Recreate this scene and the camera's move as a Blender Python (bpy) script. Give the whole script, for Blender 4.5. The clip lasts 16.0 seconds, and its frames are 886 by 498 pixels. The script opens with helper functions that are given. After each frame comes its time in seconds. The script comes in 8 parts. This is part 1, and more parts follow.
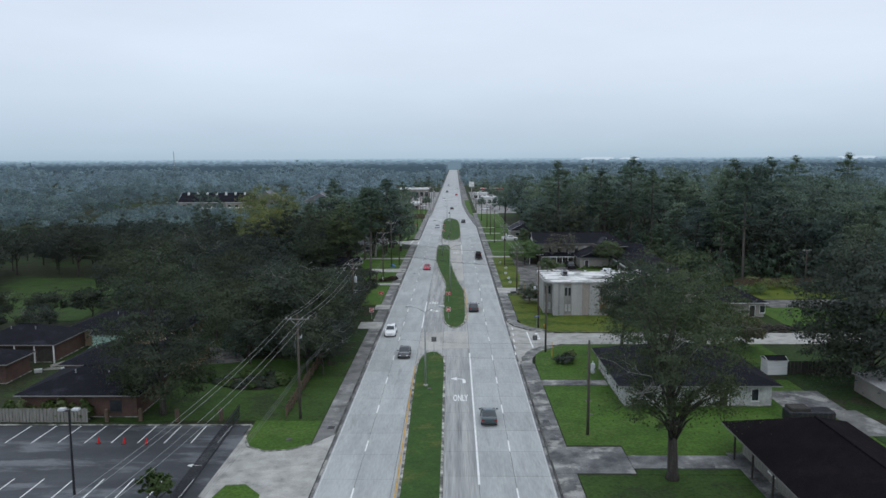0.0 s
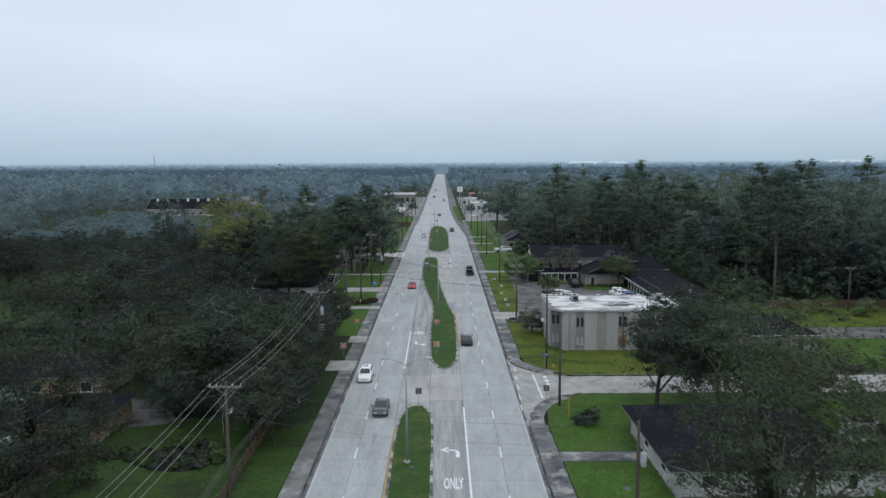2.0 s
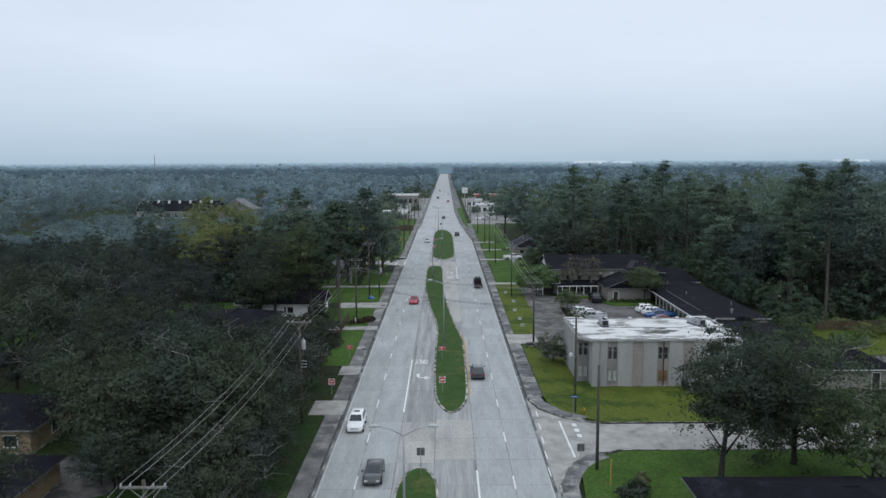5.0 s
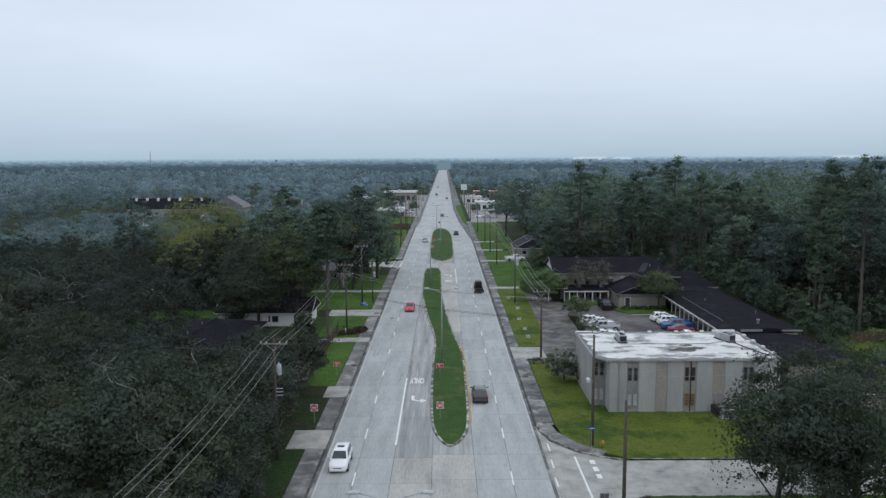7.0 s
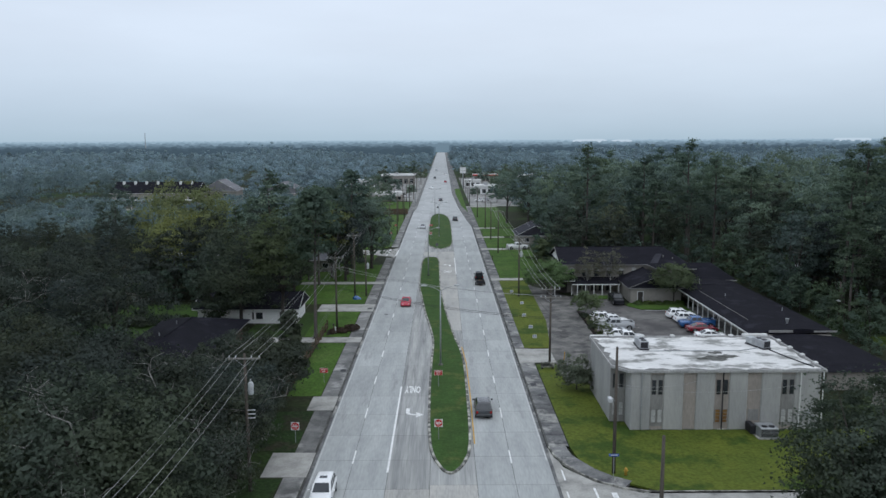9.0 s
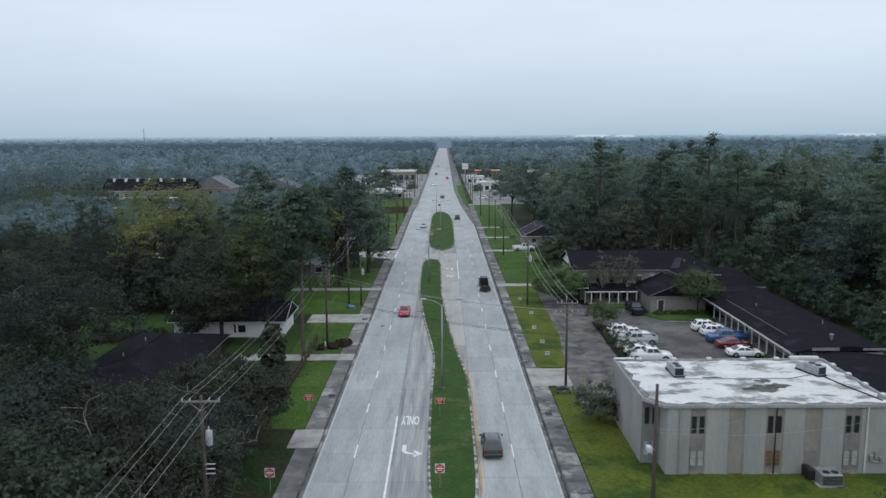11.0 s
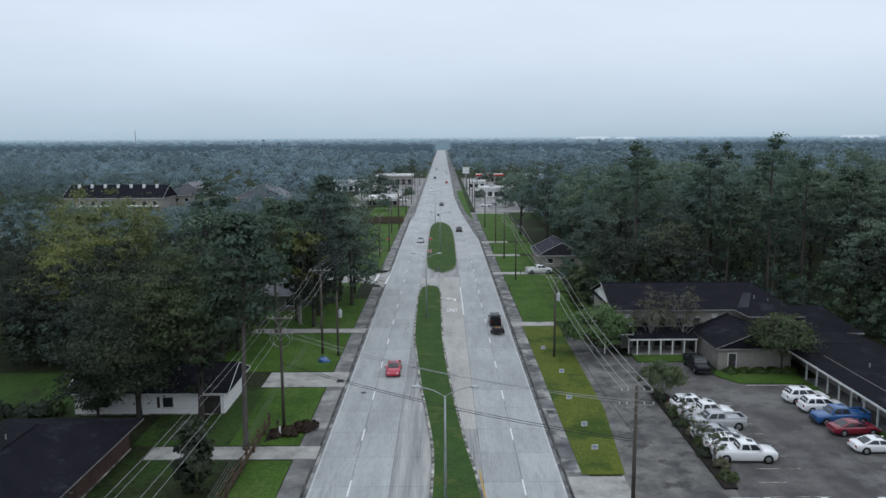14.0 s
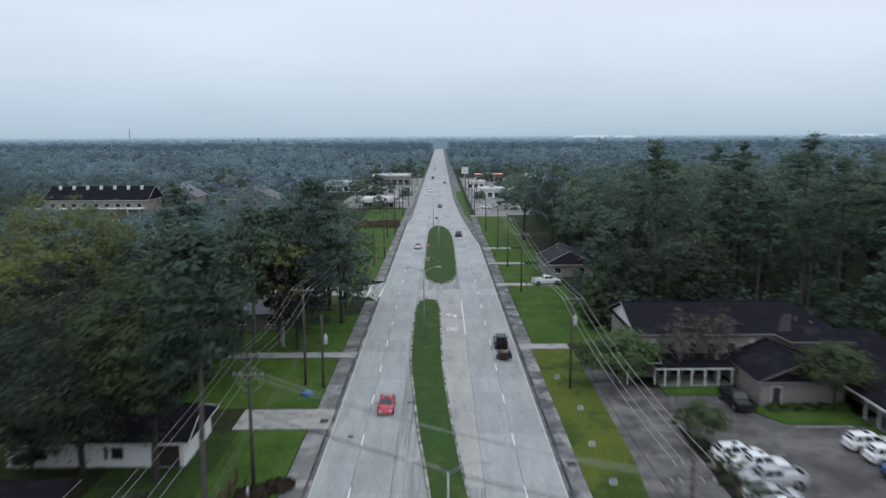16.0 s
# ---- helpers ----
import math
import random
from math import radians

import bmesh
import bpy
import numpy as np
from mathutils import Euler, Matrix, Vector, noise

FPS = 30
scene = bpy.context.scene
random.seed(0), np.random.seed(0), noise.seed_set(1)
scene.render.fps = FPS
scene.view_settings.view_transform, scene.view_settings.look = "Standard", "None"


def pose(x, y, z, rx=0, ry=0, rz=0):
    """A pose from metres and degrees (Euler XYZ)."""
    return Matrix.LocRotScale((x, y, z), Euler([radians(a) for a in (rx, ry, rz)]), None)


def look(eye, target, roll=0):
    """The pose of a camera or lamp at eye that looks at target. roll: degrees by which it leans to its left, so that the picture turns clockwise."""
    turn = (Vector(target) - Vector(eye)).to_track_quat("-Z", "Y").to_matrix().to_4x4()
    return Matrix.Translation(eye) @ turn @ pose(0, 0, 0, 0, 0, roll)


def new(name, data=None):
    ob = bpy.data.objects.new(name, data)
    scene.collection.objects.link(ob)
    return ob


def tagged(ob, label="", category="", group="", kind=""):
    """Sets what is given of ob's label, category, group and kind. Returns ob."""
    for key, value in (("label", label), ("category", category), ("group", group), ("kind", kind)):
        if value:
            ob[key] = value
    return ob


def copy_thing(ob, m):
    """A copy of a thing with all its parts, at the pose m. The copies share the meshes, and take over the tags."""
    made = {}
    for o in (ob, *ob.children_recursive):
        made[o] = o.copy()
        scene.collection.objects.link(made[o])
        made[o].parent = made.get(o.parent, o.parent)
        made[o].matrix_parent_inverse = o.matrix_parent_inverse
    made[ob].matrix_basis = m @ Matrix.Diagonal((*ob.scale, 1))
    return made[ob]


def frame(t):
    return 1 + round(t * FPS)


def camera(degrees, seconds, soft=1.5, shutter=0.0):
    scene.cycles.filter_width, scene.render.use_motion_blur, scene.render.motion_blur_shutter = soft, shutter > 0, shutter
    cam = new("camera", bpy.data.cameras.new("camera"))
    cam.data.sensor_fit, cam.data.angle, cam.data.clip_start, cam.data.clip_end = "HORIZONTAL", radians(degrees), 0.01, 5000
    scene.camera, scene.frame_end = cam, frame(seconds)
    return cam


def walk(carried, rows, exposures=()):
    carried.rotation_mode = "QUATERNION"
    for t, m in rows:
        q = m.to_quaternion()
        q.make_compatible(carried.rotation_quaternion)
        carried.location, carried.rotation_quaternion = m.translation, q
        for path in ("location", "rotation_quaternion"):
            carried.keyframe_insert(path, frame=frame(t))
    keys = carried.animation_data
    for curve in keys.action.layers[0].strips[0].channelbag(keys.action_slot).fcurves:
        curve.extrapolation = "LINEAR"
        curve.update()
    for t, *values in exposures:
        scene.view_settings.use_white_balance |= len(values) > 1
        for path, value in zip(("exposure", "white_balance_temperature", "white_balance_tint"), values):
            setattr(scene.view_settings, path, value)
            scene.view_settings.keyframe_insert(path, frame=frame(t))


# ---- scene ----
cam = camera(60.6, 16.0, soft=1.5, shutter=0.5)
PATH = [
    (0, (0.86, -7.758, 30.479), (0.828, -5.773, 30.237), -0.3),
    (0.5, (0.7, -4.861, 30.338), (0.671, -2.876, 30.099), -0.3),
    (1, (0.322, -1.419, 30.012), (0.3, 0.567, 29.777), -0.2),
    (1.5, (0.557, 8.59, 30.148), (0.55, 10.577, 29.916), -0.3),
    (2, (0.514, 17.068, 30.331), (0.516, 19.054, 30.099), -0.3),
    (2.5, (0.419, 20.149, 30.218), (0.423, 22.136, 29.989), -0.3),
    (3, (0.308, 23.014, 30.399), (0.301, 25.001, 30.171), -0.3),
    (3.5, (0.327, 25.916, 30.536), (0.313, 27.902, 30.306), -0.3),
    (4, (0.28, 29.253, 30.599), (0.268, 31.239, 30.368), -0.3),
    (4.5, (0.15, 32.642, 30.412), (0.141, 34.629, 30.184), -0.3),
    (5, (0.061, 35.999, 30.53), (0.054, 37.985, 30.297), -0.3),
    (7.5, (0.163, 50.834, 30.473), (0.16, 52.818, 30.222), -0.3),
    (8, (0.037, 53.571, 30.53), (0.036, 55.554, 30.265), -0.2),
    (10.5, (0.08, 68.325, 30.397), (0.083, 70.302, 30.094), -0.3),
    (11, (0.041, 71.408, 30.254), (0.037, 73.385, 29.954), -0.3),
    (11.5, (-0.01, 74.541, 30.145), (-0.02, 76.518, 29.845), -0.3),
    (12, (0.01, 82.17, 30.001), (0.001, 84.147, 29.703), -0.3),
    (12.5, (-0.089, 93.639, 30.091), (-0.097, 95.617, 29.795), -0.3),
    (13, (-0.411, 96.974, 30.01), (-0.411, 98.952, 29.715), -0.3),
    (13.5, (-0.406, 99.731, 29.878), (-0.407, 101.71, 29.587), -0.3),
    (14, (-0.396, 102.837, 30.04), (-0.396, 104.815, 29.745), -0.3),
    (14.5, (-0.501, 105.684, 30.265), (-0.499, 107.661, 29.965), -0.3),
    (15, (-0.583, 108.588, 30.107), (-0.58, 110.566, 29.811), -0.3),
    (15.5, (-0.596, 111.659, 30.023), (-0.592, 113.638, 29.728), -0.3),
    (15.9, (-0.65, 114.28, 30.212), (-0.644, 116.258, 29.914), -0.3),
    (15.967, (-0.659, 114.75, 30.24), (-0.652, 116.728, 29.942), -0.3),
    (16, (-0.663, 116.0, 30.259), (-0.657, 117.978, 29.96), -0.3),
]
walk(cam, [(t, look(eye, target, roll)) for t, eye, target, roll in PATH], exposures=((0.0, 0.08, 6220, 12), (16.0, 0.08, 6220, 12)))

# ---- world: overcast sky, soft sun ----
world = bpy.data.worlds.new("overcast_sky")
scene.world = world
world.use_nodes = True
wn, wl = world.node_tree.nodes, world.node_tree.links
wn.clear()
w_out = wn.new("ShaderNodeOutputWorld")
w_bg = wn.new("ShaderNodeBackground")
w_sky = wn.new("ShaderNodeTexSky")
w_sky.sky_type = "NISHITA"
w_sky.sun_disc = False
w_sky.sun_elevation = radians(50)
w_sky.sun_rotation = radians(30)
w_sky.air_density, w_sky.dust_density = 1.5, 4.0
w_scale = wn.new("ShaderNodeMixRGB")
w_scale.blend_type = "MULTIPLY"
w_scale.inputs[0].default_value = 1.0
w_scale.inputs[2].default_value = (0.09, 0.09, 0.09, 1)
wl.new(w_sky.outputs[0], w_scale.inputs[1])
w_tc = wn.new("ShaderNodeTexCoord")
w_sep = wn.new("ShaderNodeSeparateXYZ")
wl.new(w_tc.outputs["Generated"], w_sep.inputs[0])
w_ramp = wn.new("ShaderNodeValToRGB")
stops = ((0.0, (0.44, 0.565, 0.645)), (0.012, (0.485, 0.605, 0.69)), (0.05, (0.565, 0.675, 0.77)), (0.12, (0.67, 0.76, 0.855)),
         (0.28, (0.73, 0.80, 0.89)), (0.6, (0.75, 0.83, 0.925)), (1.0, (0.88, 0.98, 1.06)))
el = w_ramp.color_ramp.elements
el[0].position, el[0].color = stops[0][0], (*stops[0][1], 1)
el[1].position, el[1].color = stops[-1][0], (*stops[-1][1], 1)
for pos, col in stops[1:-1]:
    e = el.new(pos)
    e.color = (*col, 1)
wl.new(w_sep.outputs["Z"], w_ramp.inputs[0])
w_map = wn.new("ShaderNodeMapping")
w_map.inputs["Scale"].default_value = (1.2, 1.2, 5.0)
wl.new(w_tc.outputs["Generated"], w_map.inputs[0])
w_noise = wn.new("ShaderNodeTexNoise")
w_noise.inputs["Scale"].default_value = 1.6
w_noise.inputs["Detail"].default_value = 5
w_noise.inputs["Roughness"].default_value = 0.55
wl.new(w_map.outputs[0], w_noise.inputs["Vector"])
w_cl = wn.new("ShaderNodeMapRange")
w_cl.inputs["From Min"].default_value, w_cl.inputs["From Max"].default_value = 0.3, 0.7
w_cl.inputs["To Min"].default_value, w_cl.inputs["To Max"].default_value = 0.94, 1.05
wl.new(w_noise.outputs[0], w_cl.inputs["Value"])
w_mul = wn.new("ShaderNodeMixRGB")
w_mul.blend_type = "MULTIPLY"
w_mul.inputs[0].default_value = 1.0
wl.new(w_ramp.outputs[0], w_mul.inputs[1])
wl.new(w_cl.outputs[0], w_mul.inputs[2])
w_mix = wn.new("ShaderNodeMixRGB")
w_mix.inputs[0].default_value = 0.93
wl.new(w_scale.outputs[0], w_mix.inputs[1])
wl.new(w_mul.outputs[0], w_mix.inputs[2])
wl.new(w_mix.outputs[0], w_bg.inputs[0])
w_bg.inputs[1].default_value = 1.0
wl.new(w_bg.outputs[0], w_out.inputs[0])

sun_data = bpy.data.lights.new("sun", "SUN")
sun_data.energy, sun_data.angle, sun_data.color = 0.5, radians(70), (1.0, 0.99, 0.96)
sun_lamp = new("sun", sun_data)
sun_lamp.matrix_world = look((40, 60, 120), (0, 130, 0))

# ---- materials ----
MATS = {}


def mat(name, base, second=None, scale=1.0, fine=12.0, rough=0.85, metal=0.0, bump=0.0, amount=0.5, fine_amount=0.25, per=None, per_amount=0.0,
        stretch=(1, 1, 1), spec=0.12, third=None, third_scale=0.1, third_at=0.6, coat=0.0):
    """Two-scale noise between two colours, optional third colour as large stains, variation by object or by island, and bump."""
    m = bpy.data.materials.new(name)
    m.use_nodes = True
    n, l = m.node_tree.nodes, m.node_tree.links
    bs = n["Principled BSDF"]
    bs.inputs["Roughness"].default_value, bs.inputs["Metallic"].default_value = rough, metal
    bs.inputs["Specular IOR Level"].default_value = spec
    bs.inputs["Coat Weight"].default_value = coat
    second = second or tuple(c * 0.75 for c in base)
    tc = n.new("ShaderNodeNewGeometry")
    mp = n.new("ShaderNodeMapping")
    mp.inputs["Scale"].default_value = stretch
    l.new(tc.outputs["Position"], mp.inputs[0])
    big = n.new("ShaderNodeTexNoise")
    big.inputs["Scale"].default_value, big.inputs["Detail"].default_value, big.inputs["Roughness"].default_value = scale, 4, 0.6
    small = n.new("ShaderNodeTexNoise")
    small.inputs["Scale"].default_value, small.inputs["Detail"].default_value = fine, 3
    l.new(mp.outputs[0], big.inputs["Vector"])
    l.new(mp.outputs[0], small.inputs["Vector"])
    r1 = n.new("ShaderNodeMapRange")
    r1.inputs["From Min"].default_value, r1.inputs["From Max"].default_value = 0.35, 0.65
    r1.inputs["To Max"].default_value = amount * 2
    l.new(big.outputs[0], r1.inputs["Value"])
    mix = n.new("ShaderNodeMixRGB")
    mix.inputs[1].default_value, mix.inputs[2].default_value = (*base, 1), (*second, 1)
    l.new(r1.outputs[0], mix.inputs[0])
    col = mix.outputs[0]
    if third:
        st = n.new("ShaderNodeTexNoise")
        st.inputs["Scale"].default_value, st.inputs["Detail"].default_value, st.inputs["Roughness"].default_value = third_scale, 6, 0.65
        l.new(mp.outputs[0], st.inputs["Vector"])
        r3 = n.new("ShaderNodeMapRange")
        r3.inputs["From Min"].default_value, r3.inputs["From Max"].default_value = third_at - 0.04, third_at + 0.06
        l.new(st.outputs[0], r3.inputs["Value"])
        mx = n.new("ShaderNodeMixRGB")
        mx.inputs[2].default_value = (*third, 1)
        l.new(r3.outputs[0], mx.inputs[0])
        l.new(col, mx.inputs[1])
        col = mx.outputs[0]
    r2 = n.new("ShaderNodeMapRange")
    r2.inputs["From Min"].default_value, r2.inputs["From Max"].default_value = 0.3, 0.7
    r2.inputs["To Min"].default_value, r2.inputs["To Max"].default_value = 1 - fine_amount, 1 + fine_amount
    l.new(small.outputs[0], r2.inputs["Value"])
    mul = n.new("ShaderNodeMixRGB")
    mul.blend_type = "MULTIPLY"
    mul.inputs[0].default_value = 1
    l.new(col, mul.inputs[1])
    l.new(r2.outputs[0], mul.inputs[2])
    col = mul.outputs[0]
    if per:
        if per == "object":
            src = n.new("ShaderNodeObjectInfo").outputs["Random"]
        else:
            src = tc.outputs["Random Per Island"]
        r4 = n.new("ShaderNodeMapRange")
        r4.inputs["To Min"].default_value, r4.inputs["To Max"].default_value = 1 - per_amount, 1 + per_amount
        l.new(src, r4.inputs["Value"])
        mu = n.new("ShaderNodeMixRGB")
        mu.blend_type = "MULTIPLY"
        mu.inputs[0].default_value = 1
        l.new(col, mu.inputs[1])
        l.new(r4.outputs[0], mu.inputs[2])
        col = mu.outputs[0]
    l.new(col, bs.inputs["Base Color"])
    if bump:
        b = n.new("ShaderNodeBump")
        b.inputs["Strength"].default_value, b.inputs["Distance"].default_value = 0.6, bump
        l.new(small.outputs[0], b.inputs["Height"])
        l.new(b.outputs[0], bs.inputs["Normal"])
    MATS[name] = m
    return m


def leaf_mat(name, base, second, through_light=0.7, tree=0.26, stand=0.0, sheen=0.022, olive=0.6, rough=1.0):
    """Foliage: colour varies leaf by leaf and tree by tree, with some light passing through and a waxy sheen."""
    m = bpy.data.materials.new(name)
    m.use_nodes = True
    n, l = m.node_tree.nodes, m.node_tree.links
    n.remove(n["Principled BSDF"])
    out = n["Material Output"]
    g = n.new("ShaderNodeNewGeometry")
    oi = n.new("ShaderNodeObjectInfo")
    noi = n.new("ShaderNodeTexNoise")
    noi.inputs["Scale"].default_value, noi.inputs["Detail"].default_value = 0.3, 3
    l.new(g.outputs["Position"], noi.inputs["Vector"])
    add = n.new("ShaderNodeMath")
    add.operation = "MULTIPLY_ADD"
    add.inputs[1].default_value, add.inputs[2].default_value = 0.22, 0.1
    l.new(g.outputs["Random Per Island"], add.inputs[0])
    add2 = n.new("ShaderNodeMath")
    add2.operation = "MULTIPLY_ADD"
    add2.inputs[1].default_value = 0.55
    l.new(noi.outputs[0], add2.inputs[0])
    l.new(add.outputs[0], add2.inputs[2])
    mix = n.new("ShaderNodeMixRGB")
    mix.inputs[1].default_value, mix.inputs[2].default_value = (*base, 1), (*second, 1)
    l.new(add2.outputs[0], mix.inputs[0])
    r = n.new("ShaderNodeMapRange")
    r.inputs["To Min"].default_value, r.inputs["To Max"].default_value = 1 - tree, 1 + tree
    l.new(oi.outputs["Random"], r.inputs["Value"])
    mul = n.new("ShaderNodeMixRGB")
    mul.blend_type = "MULTIPLY"
    mul.inputs[0].default_value = 1
    l.new(mix.outputs[0], mul.inputs[1])
    l.new(r.outputs[0], mul.inputs[2])
    hue = n.new("ShaderNodeTexNoise")
    hue.inputs["Scale"].default_value, hue.inputs["Detail"].default_value = 0.085, 1
    l.new(g.outputs["Position"], hue.inputs["Vector"])
    hr = n.new("ShaderNodeMapRange")
    hr.inputs["From Min"].default_value, hr.inputs["From Max"].default_value = 0.42, 0.68
    hr.inputs["To Max"].default_value = olive
    l.new(hue.outputs[0], hr.inputs["Value"])
    spin = n.new("ShaderNodeMath")
    spin.operation = "MULTIPLY"
    spin.inputs[1].default_value = 13.7
    l.new(oi.outputs["Random"], spin.inputs[0])
    part_of = n.new("ShaderNodeMath")
    part_of.operation = "FRACT"
    l.new(spin.outputs[0], part_of.inputs[0])
    both = n.new("ShaderNodeMath")
    both.operation = "MULTIPLY_ADD"
    both.use_clamp = True
    both.inputs[1].default_value = olive
    l.new(part_of.outputs[0], both.inputs[0])
    l.new(hr.outputs[0], both.inputs[2])
    warm = n.new("ShaderNodeMixRGB")
    warm.blend_type = "MULTIPLY"
    warm.inputs[2].default_value = (1.22, 1.12, 0.72, 1)
    l.new(both.outputs[0], warm.inputs[0])
    l.new(mul.outputs[0], warm.inputs[1])
    mul = warm
    if stand:
        cell = n.new("ShaderNodeTexVoronoi")
        cell.voronoi_dimensions = "2D"
        cell.inputs["Scale"].default_value = 0.115
        l.new(g.outputs["Position"], cell.inputs["Vector"])
        grey = n.new("ShaderNodeSeparateColor")
        l.new(cell.outputs["Color"], grey.inputs[0])
        cr = n.new("ShaderNodeMapRange")
        cr.inputs["To Min"].default_value, cr.inputs["To Max"].default_value = 1 - stand, 1 + stand
        l.new(grey.outputs[0], cr.inputs["Value"])
        per_tree = n.new("ShaderNodeMixRGB")
        per_tree.blend_type = "MULTIPLY"
        per_tree.inputs[0].default_value = 1
        l.new(mul.outputs[0], per_tree.inputs[1])
        l.new(cr.outputs[0], per_tree.inputs[2])
        mul = per_tree
    fine = n.new("ShaderNodeTexNoise")
    fine.inputs["Scale"].default_value, fine.inputs["Detail"].default_value, fine.inputs["Roughness"].default_value = 2.6, 4, 0.7
    l.new(g.outputs["Position"], fine.inputs["Vector"])
    fr = n.new("ShaderNodeMapRange")
    fr.inputs["From Min"].default_value, fr.inputs["From Max"].default_value = 0.3, 0.7
    fr.inputs["To Min"].default_value, fr.inputs["To Max"].default_value = 1 - 0.2 * rough, 1 + 0.2 * rough
    l.new(fine.outputs[0], fr.inputs["Value"])
    mul2 = n.new("ShaderNodeMixRGB")
    mul2.blend_type = "MULTIPLY"
    mul2.inputs[0].default_value = 1
    l.new(mul.outputs[0], mul2.inputs[1])
    l.new(fr.outputs[0], mul2.inputs[2])
    bump = n.new("ShaderNodeBump")
    bump.inputs["Strength"].default_value, bump.inputs["Distance"].default_value = 0.4, 0.4
    l.new(fine.outputs[0], bump.inputs["Height"])
    d, t, mx = n.new("ShaderNodeBsdfDiffuse"), n.new("ShaderNodeBsdfTranslucent"), n.new("ShaderNodeAddShader")
    l.new(mul2.outputs[0], d.inputs[0])
    soft = n.new("ShaderNodeMixRGB")
    soft.blend_type = "MULTIPLY"
    soft.inputs[0].default_value = 1
    soft.inputs[2].default_value = (through_light, through_light, through_light, 1)
    l.new(mul2.outputs[0], soft.inputs[1])
    l.new(soft.outputs[0], t.inputs[0])
    l.new(bump.outputs[0], d.inputs["Normal"])
    l.new(d.outputs[0], mx.inputs[0])
    l.new(t.outputs[0], mx.inputs[1])
    wax = n.new("ShaderNodeBsdfGlossy")
    wax.inputs["Color"].default_value = (sheen, sheen, sheen, 1)
    wax.inputs["Roughness"].default_value = 0.55
    waxed = n.new("ShaderNodeAddShader")
    l.new(mx.outputs[0], waxed.inputs[0])
    l.new(wax.outputs[0], waxed.inputs[1])
    l.new(waxed.outputs[0], out.inputs[0])
    MATS[name] = m
    return m


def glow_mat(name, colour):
    """Far distance, a plain glowing backdrop: its haze is painted as emission."""
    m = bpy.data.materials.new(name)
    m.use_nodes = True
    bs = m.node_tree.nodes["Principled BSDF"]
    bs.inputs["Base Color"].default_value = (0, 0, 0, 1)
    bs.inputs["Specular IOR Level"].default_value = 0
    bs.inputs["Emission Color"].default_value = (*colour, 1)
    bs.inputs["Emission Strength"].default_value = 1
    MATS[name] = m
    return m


mat("road_concrete", (0.402, 0.413, 0.400), (0.330, 0.340, 0.334), scale=0.6, fine=5, rough=0.8, bump=0.004, amount=0.5, fine_amount=0.09, per="object", per_amount=0.07,
    stretch=(1.1, 0.16, 1), third=(0.30, 0.305, 0.30), third_scale=0.55, third_at=0.62)
mat("turn_concrete", (0.395, 0.395, 0.375), (0.265, 0.268, 0.262), scale=0.8, fine=5, rough=0.85, bump=0.004, amount=0.55, fine_amount=0.13, per="object", per_amount=0.08,
    stretch=(1.6, 0.06, 1), third=(0.19, 0.19, 0.19), third_scale=0.7, third_at=0.6)
mat("dusty_concrete", (0.44, 0.425, 0.39), (0.365, 0.358, 0.338), scale=0.4, fine=5, rough=0.9, bump=0.004, amount=0.5, fine_amount=0.12, per="object", per_amount=0.06,
    stretch=(1.2, 0.2, 1), third=(0.32, 0.315, 0.295), third_scale=0.4, third_at=0.6)
mat("lot_pale", (0.34, 0.335, 0.315), (0.21, 0.208, 0.2), scale=0.15, fine=4, amount=0.6, fine_amount=0.15, third=(0.13, 0.13, 0.13), third_scale=0.12, third_at=0.58)
mat("road_far", (0.425, 0.432, 0.425), (0.345, 0.352, 0.346), scale=0.2, fine=2, rough=0.8, amount=0.4, fine_amount=0.08, per="island", per_amount=0.09, stretch=(1, 0.3, 1))
mat("road_joint", (0.13, 0.13, 0.125), rough=0.9, scale=2)
mat("walk_concrete", (0.225, 0.222, 0.212), (0.105, 0.105, 0.102), scale=0.35, fine=6, bump=0.004, amount=0.5, fine_amount=0.16, per="object", per_amount=0.10, third=(0.32, 0.315, 0.30), third_scale=0.2, third_at=0.58)
mat("walk_dark", (0.20, 0.20, 0.195), (0.075, 0.075, 0.078), scale=0.4, fine=6, bump=0.004, amount=0.5, fine_amount=0.18, per="object", per_amount=0.12, third=(0.33, 0.325, 0.30), third_scale=0.3, third_at=0.56)
mat("drive_concrete", (0.42, 0.41, 0.38), (0.27, 0.265, 0.245), scale=0.5, fine=6, bump=0.004, amount=0.5, fine_amount=0.12, third=(0.2, 0.2, 0.19), third_scale=0.5, third_at=0.63)
mat("kerb_stained", (0.15, 0.148, 0.14), (0.06, 0.06, 0.056), scale=0.5, fine=8, amount=0.6, fine_amount=0.3)
mat("kerb_concrete", (0.50, 0.485, 0.43), (0.10, 0.10, 0.09), scale=0.9, fine=8, amount=0.7, fine_amount=0.25)
mat("lot_asphalt", (0.135, 0.127, 0.122), (0.072, 0.069, 0.068), scale=0.3, fine=7, bump=0.006, amount=0.6, fine_amount=0.18, third=(0.16, 0.155, 0.145), third_scale=0.12, third_at=0.56, rough=0.75)
mat("old_asphalt", (0.20, 0.19, 0.175), (0.10, 0.098, 0.094), scale=0.35, fine=7, bump=0.006, amount=0.6, fine_amount=0.15, third=(0.07, 0.068, 0.066), third_scale=0.3, third_at=0.55)
